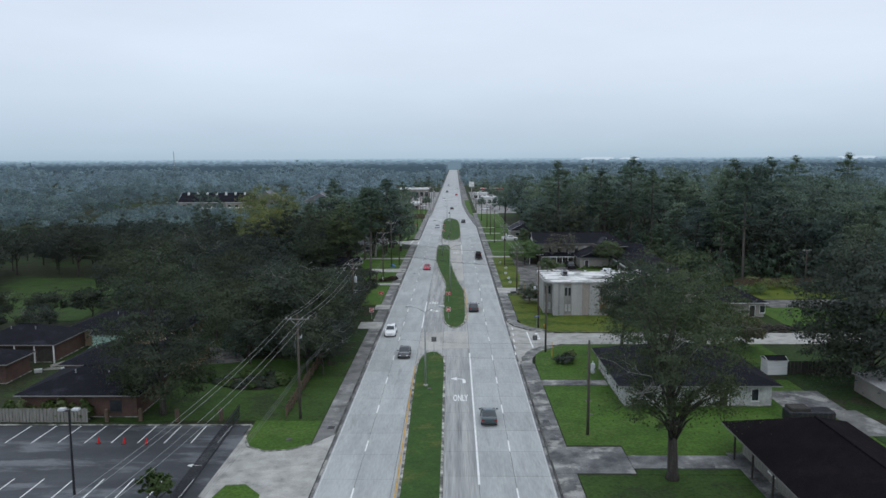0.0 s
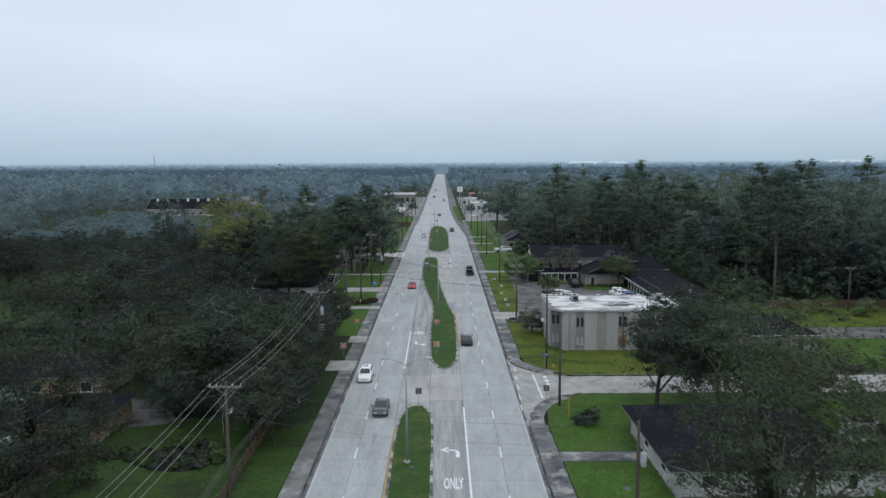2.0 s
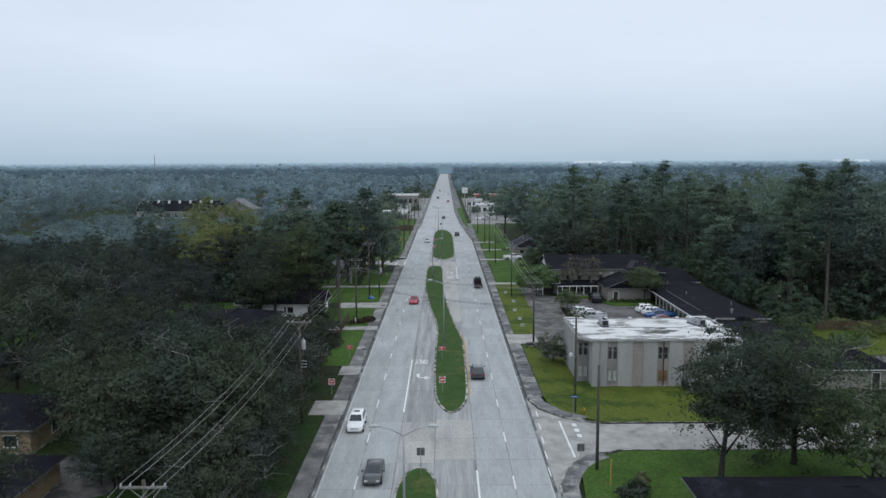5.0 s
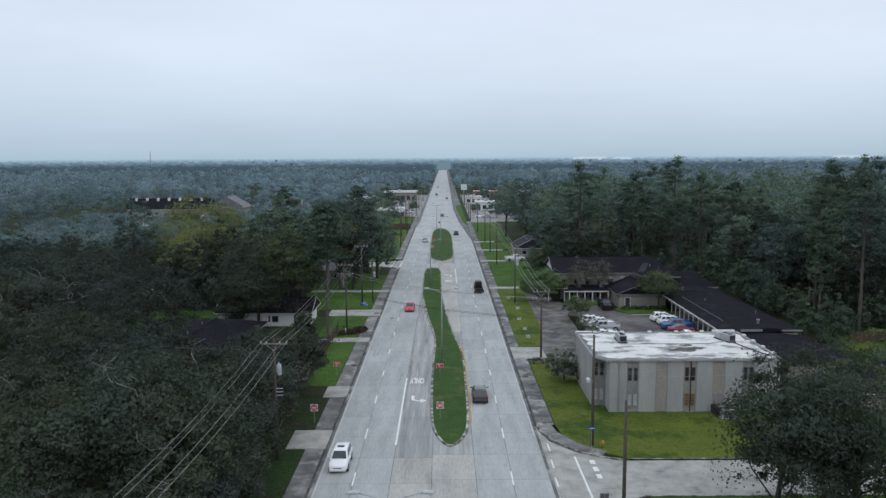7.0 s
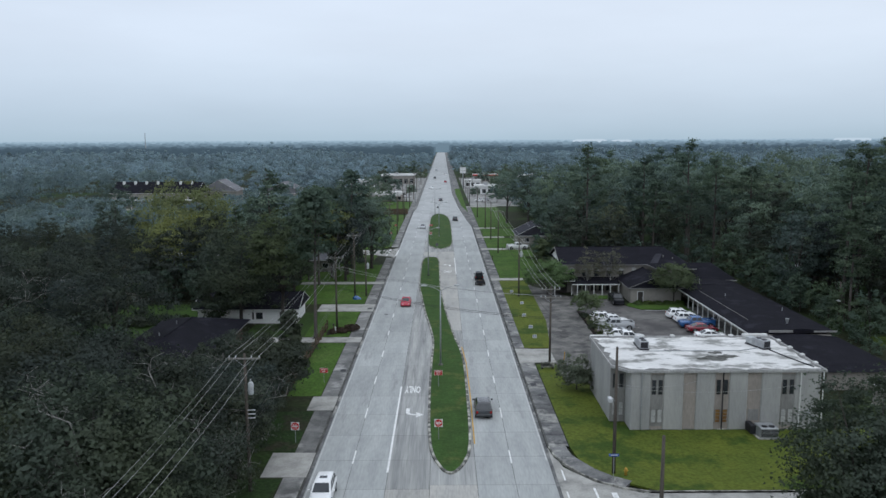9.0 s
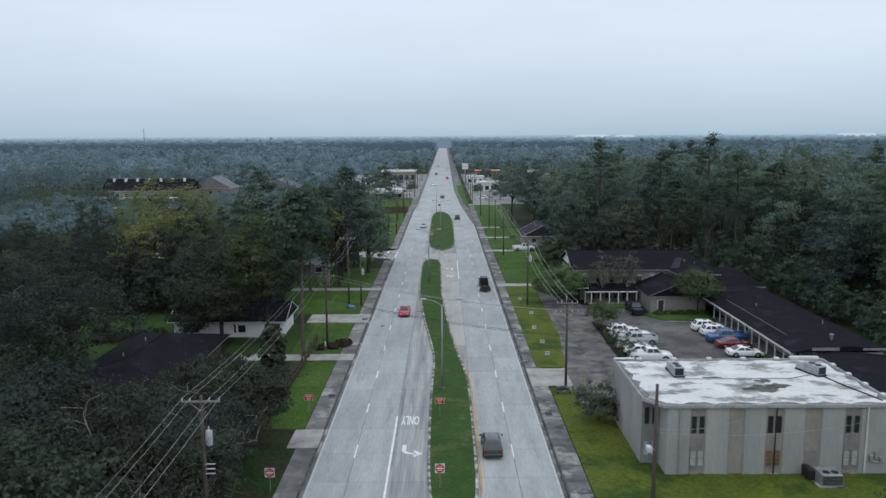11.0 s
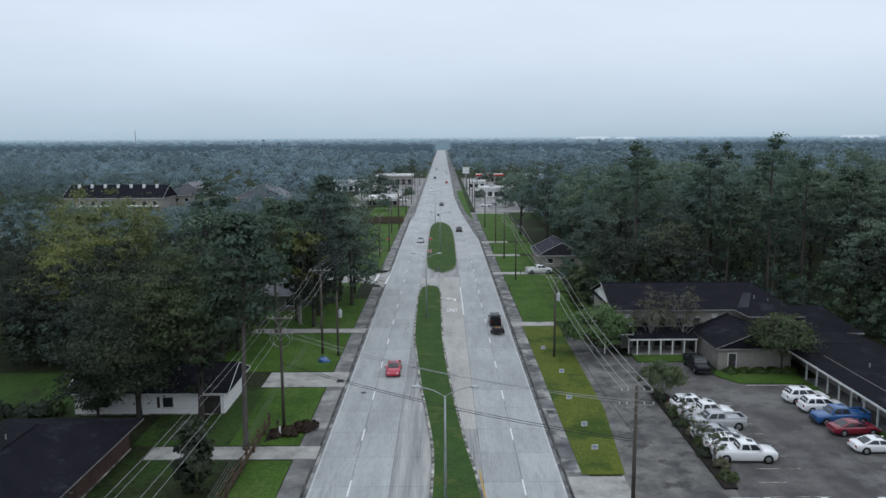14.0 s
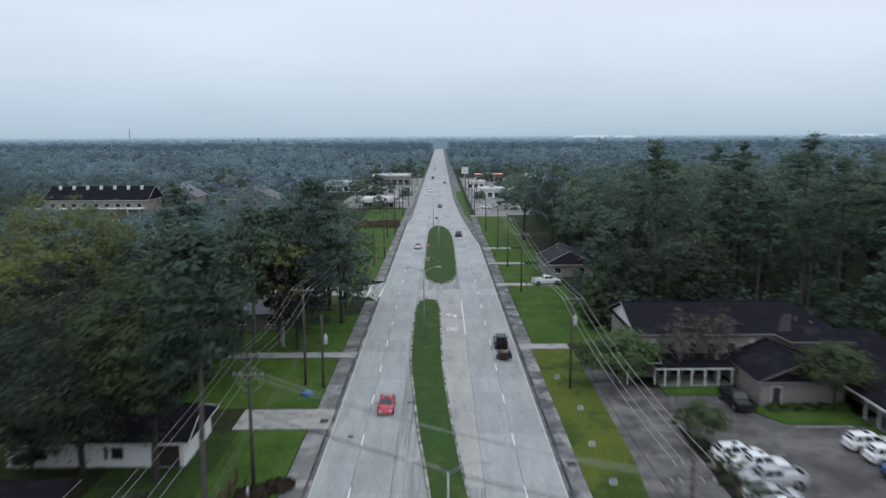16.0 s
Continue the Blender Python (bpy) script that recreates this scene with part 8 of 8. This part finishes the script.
for _ in range(120):
    x, y = wp_gen.uniform(52, 60.5), wp_gen.normal(122.6, 0.6)
    z = max(0.1, 0.9 * (1 - abs(y - 122.6) / 1.6) * wp_gen.uniform(0.3, 1)) + GZ
    a = wp_gen.uniform(0, 3.14)
    wp.tube([(x - 0.6 * math.cos(a), y - 0.6 * math.sin(a), z), (x + 0.6 * math.cos(a), y + 0.6 * math.sin(a), z + 0.1)], 0.12, 5)
tagged(new("brush_pile", as_mesh("brush_pile", wp, "bark")), "long heap of cut logs and brush beside a street", "brush pile", kind="stuff")
tw = thing("radio_mast", "thin far radio mast above the woods", "mast", -520, 1400, GZ)
part("mast", Geo().tube([(0, 0, 0), (0, 0, 42)], [0.9, 0.5], 4), "galvanised", tw)
bb_ = thing("billboard", "tall pale roadside billboard on a post", "billboard", 12.4, 520, GZ)
part("post", Geo().tube([(0, 0, 0), (0, 0, 9.5)], 0.25, 8), "galvanised", bb_)
part("panel", Geo().box(-1.8, -0.15, 9.5, 1.8, 0.15, 13.0), "sign_white", bb_)


# ---- vehicles ----
def wheel(parent, x, y, r=0.34, w=0.22):
    s = 1 if x > 0 else -1
    wh_o = part("wheel", Geo().tube([(x - w / 2, y, r), (x - w / 2 + 0.03, y, r), (x + w / 2 - 0.03, y, r), (x + w / 2, y, r)], [r * 0.86, r, r, r * 0.86], 16), "rubber", parent, "black tyre")
    part("rim", Geo().tube([(x + s * (w / 2 + 0.002), y, r), (x + s * (w / 2 + 0.02), y, r)], [r * 0.62, r * 0.55], 12), "rim", wh_o)


def car(kind, paint, label, x, y, rz, z=GZ + 0.036, bed="", name="car"):
    """A car that points along its own +y: lofted body, glasshouse, wheels, lamps and bumpers."""
    root = thing(name, label, "truck" if kind == "pickup" else "car", x, y, z, rz)
    P = "paint_" + paint
    spec = {"sedan": dict(L=4.8, W=0.91, hood=0.92, belt=0.98, roof=1.45, cab=(-1.75, -0.85, 0.25, 1.3), tail=1.0),
            "suv": dict(L=4.75, W=0.95, hood=1.06, belt=1.12, roof=1.72, cab=(-2.2, -1.75, 0.35, 1.3), tail=1.12),
            "pickup": dict(L=5.7, W=0.99, hood=1.2, belt=1.25, roof=1.88, cab=(-0.75, -0.55, 0.95, 1.55), tail=1.22),
            "jeep": dict(L=4.4, W=0.92, hood=1.15, belt=1.2, roof=1.86, cab=(-2.0, -1.95, 0.6, 0.85), tail=1.2)}[kind]
    L, W, hood, belt, roof, cab, tail = (spec[k] for k in ("L", "W", "hood", "belt", "roof", "cab", "tail"))
    f, b = L / 2, -L / 2
    nose = 0.5 if kind in ("pickup", "jeep") else (0.75 if kind == "suv" else 1.0)
    st = [(b, 0.52, tail - 0.3, 0.84), (b + 0.06, 0.36, tail - 0.1, 0.93), (b + 0.22, 0.3, tail - 0.015, 0.975), (b + 0.6, 0.27, tail + 0.01, 1.0), (cab[0] + 0.1, 0.25, belt, 1.0), ((cab[0] + cab[2]) / 2, 0.25, belt, 1.0),
          (cab[2], 0.25, belt, 1.0), (cab[3] + 0.05, 0.25, hood + 0.01, 0.995), ((cab[3] + f) / 2, 0.26, hood - 0.03 * nose, 0.985), (f - 0.5, 0.27, hood - 0.1 * nose, 0.97), (f - 0.2, 0.3, hood - 0.2 * nose, 0.93), (f - 0.05, 0.36, hood - 0.34 * nose, 0.87), (f, 0.44, hood - 0.5 * nose, 0.8)]
    g = Geo()
    vs = []
    for yy, z0, z1, wk in st:
        w, hh = W * wk, z1 - z0
        half = [(0.90, 0.0), (0.97, 0.12), (1.0, 0.42), (0.995, 0.70), (0.955, 0.88), (0.86, 0.97), (0.5, 1.0)]
        vs += [(w * u, yy, z0 + hh * v) for u, v in half] + [(-w * u, yy, z0 + hh * v) for u, v in half[::-1]]
    n = 14
    fs = [(i * n + k, i * n + (k + 1) % n, (i + 1) * n + (k + 1) % n, (i + 1) * n + k) for i in range(len(st) - 1) for k in range(n)]
    fs += [tuple(range(n))[::-1], tuple(range((len(st) - 1) * n, len(st) * n))]
    g.add(vs, [q[::-1] for q in fs])
    bme = as_mesh("body", g, P, True)
    bme.set_sharp_from_angle(angle=radians(38))
    body = part("body", bme, None, root)
    c0, c1, c2, c3 = cab
    zb, zh = belt - 0.03, min(belt, hood) - 0.01
    wb, wt = W * 0.9, W * 0.74
    top = P if kind != "jeep" else "paint_black"

    def rim(k):
        """Outline of the greenhouse at height share k, front to back on one side: (half width, y, z)."""
        wide = wb + (wt - wb) * k
        zf, zr = zh + (roof - 0.09 - zh) * k, zb + (roof - 0.09 - zb) * k
        return wide, c0 + (c1 - c0) * k, c3 + (c2 - c3) * k, zr, zf

    gh, rows = Geo(), []
    for k, shrink, up in ((0.0, 0.0, 0.0), (0.55, -0.02, 0.0), (1.0, 0.0, 0.0), (1.0, 0.07, 0.055), (1.0, 0.2, 0.09)):
        wide, yr, yf, zr, zf = rim(k)
        wide, yr, yf = wide - shrink, yr + shrink * 1.2, yf - shrink * 1.4
        bow = 0.07
        rows.append([(-wide, yr + bow, zr + up), (-wide * 0.55, yr, zr + up), (wide * 0.55, yr, zr + up), (wide, yr + bow, zr + up), (wide, yf - bow, zf + up), (wide * 0.55, yf, zf + up), (-wide * 0.55, yf, zf + up), (-wide, yf - bow, zf + up)])
    vs = [v for row in rows for v in row]
    fs = [(a * 8 + k, a * 8 + (k + 1) % 8, (a + 1) * 8 + (k + 1) % 8, (a + 1) * 8 + k) for a in range(len(rows) - 1) for k in range(8)]
    gh.add(vs, fs + [tuple(range(len(vs) - 8, len(vs)))])
    gme = as_mesh("cabin", gh, top, True)
    gme.set_sharp_from_angle(angle=radians(35))
    part("cabin", gme, None, body)

    def pane(name, corners, out):
        """A glass pane a little proud of the cabin."""
        o = Vector(out) * 0.012
        low_, high = [Vector(q) for q in corners], [Vector(q) + o for q in corners]
        part(name, Geo().add([tuple(q) for q in low_ + high], [(4, 5, 6, 7), (0, 1, 5, 4), (1, 2, 6, 5), (2, 3, 7, 6), (3, 0, 4, 7)]), "glass_dark", body, "dark tinted glass")

    w0, r0, f0, zr0, zf0 = rim(0.1)
    w1, r1, f1, zr1, zf1 = rim(0.93)
    pane("windscreen", [(-w0 * 0.86, f0 + 0.005, zf0), (w0 * 0.86, f0 + 0.005, zf0), (w1 * 0.84, f1 + 0.005, zf1), (-w1 * 0.84, f1 + 0.005, zf1)], (0, 1, 0.7))
    pane("rear_window", [(w0 * 0.84, r0 - 0.005, zr0), (-w0 * 0.84, r0 - 0.005, zr0), (-w1 * 0.8, r1 - 0.005, zr1), (w1 * 0.8, r1 - 0.005, zr1)], (0, -1, 0.5))
    splits = {"sedan": (0.07, 0.5, 0.9), "suv": (0.04, 0.3, 0.62, 0.93), "pickup": (0.08, 0.48, 0.93), "jeep": (0.06, 0.5, 0.94)}[kind]
    for sd in (-1, 1):
        for u0, u1 in zip(splits, splits[1:]):
            at_ = lambda u, lo: (sd * (w0 if lo else w1) * 1.012, (r0 + (f0 - r0) * u) if lo else (r1 + (f1 - r1) * u), (zr0 + (zf0 - zr0) * u + 0.02) if lo else (zr1 + (zf1 - zr1) * u))
            q = [at_(u0 + 0.03, True), at_(u1 - 0.02, True), at_(u1 - 0.03, False), at_(u0 + 0.03, False)]
            pane("side_window", q if sd > 0 else q[::-1], (sd, 0, 0.25))
    if paint in ("white", "red") and kind != "jeep":
        part("sunroof", Geo().box(-0.34, (c1 + c2) / 2, roof, 0.34, (c1 + c2) / 2 + 0.5, roof + 0.006), "glass_dark", body)
    r = 0.4 if kind in ("pickup", "jeep") else 0.34
    for yy in (b + 0.95, f - 0.92):
        for s in (-1, 1):
            part("wheel_arch", Geo().tube([(s * (W - 0.05), yy, r), (s * (W + 0.004), yy, r)], r + 0.07, 16), "rubber", body)
            wheel(root, s * (W - 0.1), yy, r)
    for s in (-1, 1):
        part("headlight", Geo().box(s * W * 0.62 - 0.16, f - 0.16, hood - 0.44, s * W * 0.62 + 0.16, f - 0.04, hood - 0.28), "headlamp", body)
        part("taillight", Geo().box(s * W * 0.78 - 0.1, b - 0.005, tail - 0.4, s * W * 0.78 + 0.1, b + 0.06, tail - 0.16), "tail_lamp", body)
        part("wing_mirror", Geo().soft_box(s * (W + 0.1) - 0.1, c3 - 0.45, belt - 0.02, s * (W + 0.1) + 0.1, c3 - 0.3, belt + 0.14, 0.03), P, body)
    part("bumper", Geo().soft_box(-W * 0.8, f - 0.12, 0.32, W * 0.8, f + 0.03, 0.52, 0.03), "dark_metal" if kind in ("jeep", "pickup") else P, root)
    part("bumper", Geo().soft_box(-W * 0.85, b - 0.04, 0.4, W * 0.85, b + 0.1, 0.62, 0.03), "galvanised" if kind == "pickup" else P, root)
    part("grille", Geo().box(-W * 0.42, f - 0.03, hood - 0.5, W * 0.42, f + 0.012, hood - 0.42), "dark_metal", root)
    if kind == "pickup":
        if bed == "cover":
            part("bed_cover", Geo().soft_box(-W * 0.84, b + 0.15, tail + 0.002, W * 0.84, cab[0] - 0.05, tail + 0.05, 0.02), P, root)
        else:
            part("bed_floor", Geo().box(-W * 0.76, b + 0.12, tail + 0.001, W * 0.76, cab[0] - 0.06, tail + 0.008), "rubber", root, "dark liner of an open truck bed")
            for sd in (-1, 1):
                part("bed_side", Geo().soft_box(sd * W * 0.84 - 0.07, b + 0.06, tail - 0.02, sd * W * 0.84 + 0.07, cab[0] - 0.02, tail + 0.12, 0.03), P, root)
            part("tailgate", Geo().soft_box(-W * 0.84, b + 0.02, tail - 0.02, W * 0.84, b + 0.12, tail + 0.12, 0.03), P, root)
    if kind == "jeep":
        part("spare_wheel", Geo().tube([(0, b - 0.22, 0.95), (0, b - 0.02, 0.95)], [0.36, 0.38], 14), "rubber", root)
    return root


# parked: west row noses to the east, east row mixed
row_w = [("pickup", "white", "white pickup truck with a bed cover, parked", 27.4, 169.6, "cover"), ("sedan", "white", "white saloon with a sunroof, parked", 27.0, 172.3, ""), ("sedan", "silver", "pale silver saloon parked under a small tree", 26.6, 174.6, ""),
         ("pickup", "silver", "silver-grey pickup truck, parked", 27.7, 177.4, ""), ("pickup", "white", "white pickup truck, parked", 27.4, 180.1, ""), ("suv", "white", "white sport utility car, parked", 26.9, 182.6, "")]
for kind, paint, lab, x, y, bed in row_w:
    rz = 90 if (paint == "silver" and kind == "pickup") else -90
    car(kind, paint, lab, x, y, rz + (3 if y > 176 else -2), bed=bed)
for kind, paint, lab, x, y, rz in (("sedan", "white", "white saloon parked before the arcade", 40.8, 171.3, -92), ("sedan", "maroon", "dark red saloon parked before the arcade", 40.9, 175.7, -88), ("pickup", "blue", "blue pickup truck parked before the arcade", 41.0, 178.6, 92),
                               ("suv", "white", "white sport utility car parked before the arcade", 40.8, 182.0, -90), ("suv", "white", "white sport utility car parked before the arcade", 40.4, 184.9, -90)):
    car(kind, paint, lab, x, y, rz)
car("pickup", "black", "black pickup truck parked at an office porch", 32.2, 197.2, 181)
car("pickup", "white", "white pickup truck on a house driveway", 20.6, 266.6, -80, GZ + 0.043)
# on the road
car("sedan", "charcoal", "dark grey saloon driving in the inner lane", -7.0, 106.5, 180, 0.001)
car("sedan", "teal", "dark teal saloon driving away in the inner lane", 4.7, 77.6, 0, 0.001)
car("suv", "charcoal", "grey sport utility car driving away", 4.5, 141.0, 0, 0.001)
car("suv", "white", "white sport utility car driving in the kerb lane", -10.3, 120.5, 180, 0.001)
car("sedan", "red", "bright red coupe driving in the inner lane", -6.8, 197.0, 180, 0.001)
jeep = car("jeep", "black", "black off-road car towing a trailer", 7.9, 222.0, 0, 0.001)
trl = thing("trailer", "open flat trailer with dark side rails and timber", "trailer", 7.9, 216.2, 0.0)
part("deck", Geo().box(-0.85, -1.6, 0.45, 0.85, 1.6, 0.53), "fence_wood", trl)
part("side_rail", Geo().box(-0.88, -1.6, 0.53, -0.83, 1.6, 0.95).box(0.83, -1.6, 0.53, 0.88, 1.6, 0.95), "dark_metal", trl)
part("tailgate", Geo().box(-0.83, -1.62, 0.53, 0.83, -1.58, 1.2), "dark_metal", trl)
part("drawbar", Geo().tube([(-0.5, 1.6, 0.45), (0, 3.1, 0.5)], 0.04, 5).tube([(0.5, 1.6, 0.45), (0, 3.1, 0.5)], 0.04, 5), "dark_metal", trl)
part("plank", Geo().box(-0.2, -1.4, 0.535, 0.1, 1.5, 0.75), "wood_amber", trl)
part("plank", Geo().box(0.2, -1.3, 0.535, 0.45, 1.3, 0.68), "brick_tan", trl)
for s in (-1, 1):
    wheel(trl, s * 0.98, -0.2, 0.3, 0.18)
for kind, paint, lab, x, y, rz in (("sedan", "silver", "silver saloon far along the road", -6.8, 318, 180), ("suv", "charcoal", "dark car far along the road", 4.7, 342, 0), ("sedan", "charcoal", "dark saloon far along the road", -0.9, 433, 0),
                                   ("suv", "white", "white car far along the road", -6.5, 520, 180), ("suv", "charcoal", "dark car far along the road", -5.8, 640, 180), ("sedan", "white", "white car far along the road", 2.2, 700, 0), ("suv", "silver", "silver car far along the road", -5.6, 780, 180), ("sedan", "red", "red car far along the road", 2.0, 590, 0)):
    car(kind, paint, lab, x, y, rz, 0.001)
for x, y, rz, p_, k_ in ((18, 425, 80, "white", "suv"), (21, 431, 90, "silver", "sedan"), (-19, 455, 90, "white", "sedan"), (-22, 462, 80, "charcoal", "suv"), (20, 512, 90, "white", "pickup"), (-25, 372.5, 90, "white", "sedan"), (16, 560, 0, "red", "sedan")):
    car(k_, p_, "parked car on a roadside forecourt", x, y, rz)

# clutter in the back yards between the low houses
tarp = thing("tarpaulin", "crumpled pale-green tarpaulin on the ground between houses", "tarpaulin", -56.5, 112.0 - 1.2, GZ, 20)
gen = np.random.default_rng(77)
g = Geo()
nx, ny = 9, 6
hs = gen.uniform(0.02, 0.45, (nx, ny))
hs[0, :] = hs[-1, :] = 0.02
hs[:, 0] = hs[:, -1] = 0.02
vs = [(0.42 * i - 1.7, 0.42 * j - 1.05, float(hs[i, j])) for i in range(nx) for j in range(ny)]
g.add(vs, [(i * ny + j, (i + 1) * ny + j, (i + 1) * ny + j + 1, i * ny + j + 1) for i in range(nx - 1) for j in range(ny - 1)])
part("sheet", g, "tarp_green", tarp, smooth=True)
for k, (x, y, rz) in enumerate(((-57.6, 98.6, 15), (-54.6, 100.2, -35), (-58.2, 100.9, 70))):
    pile = thing("plank_pile", "loose pile of weathered pale planks in a back yard", "planks", x, y, GZ + 0.02, rz, "yard planks")
    for j in range(5):
        part("plank", Geo().box(-1.5 + 0.2 * j, -0.5 + 0.24 * j, 0.05 * (j % 2), 1.3 + 0.12 * j, -0.28 + 0.24 * j, 0.045 + 0.05 * (j % 2)), "fence_grey", pile)
for x, y, s in ((-55.0, 97.2, 1.0), (-58.8, 96.8, 0.8), (-42.6, 93.0, 0.9)):
    box = thing("storage_box", "pale plastic storage box in a back yard", "box", x, y, GZ + 0.02, 30 * s, "yard boxes")
    part("body", Geo().soft_box(-0.6 * s, -0.35 * s, 0, 0.6 * s, 0.35 * s, 0.55 * s, 0.04), "blind_pale", box)
    part("lid", Geo().soft_box(-0.64 * s, -0.39 * s, 0.552 * s, 0.64 * s, 0.39 * s, 0.62 * s, 0.03), "transformer_grey", box)
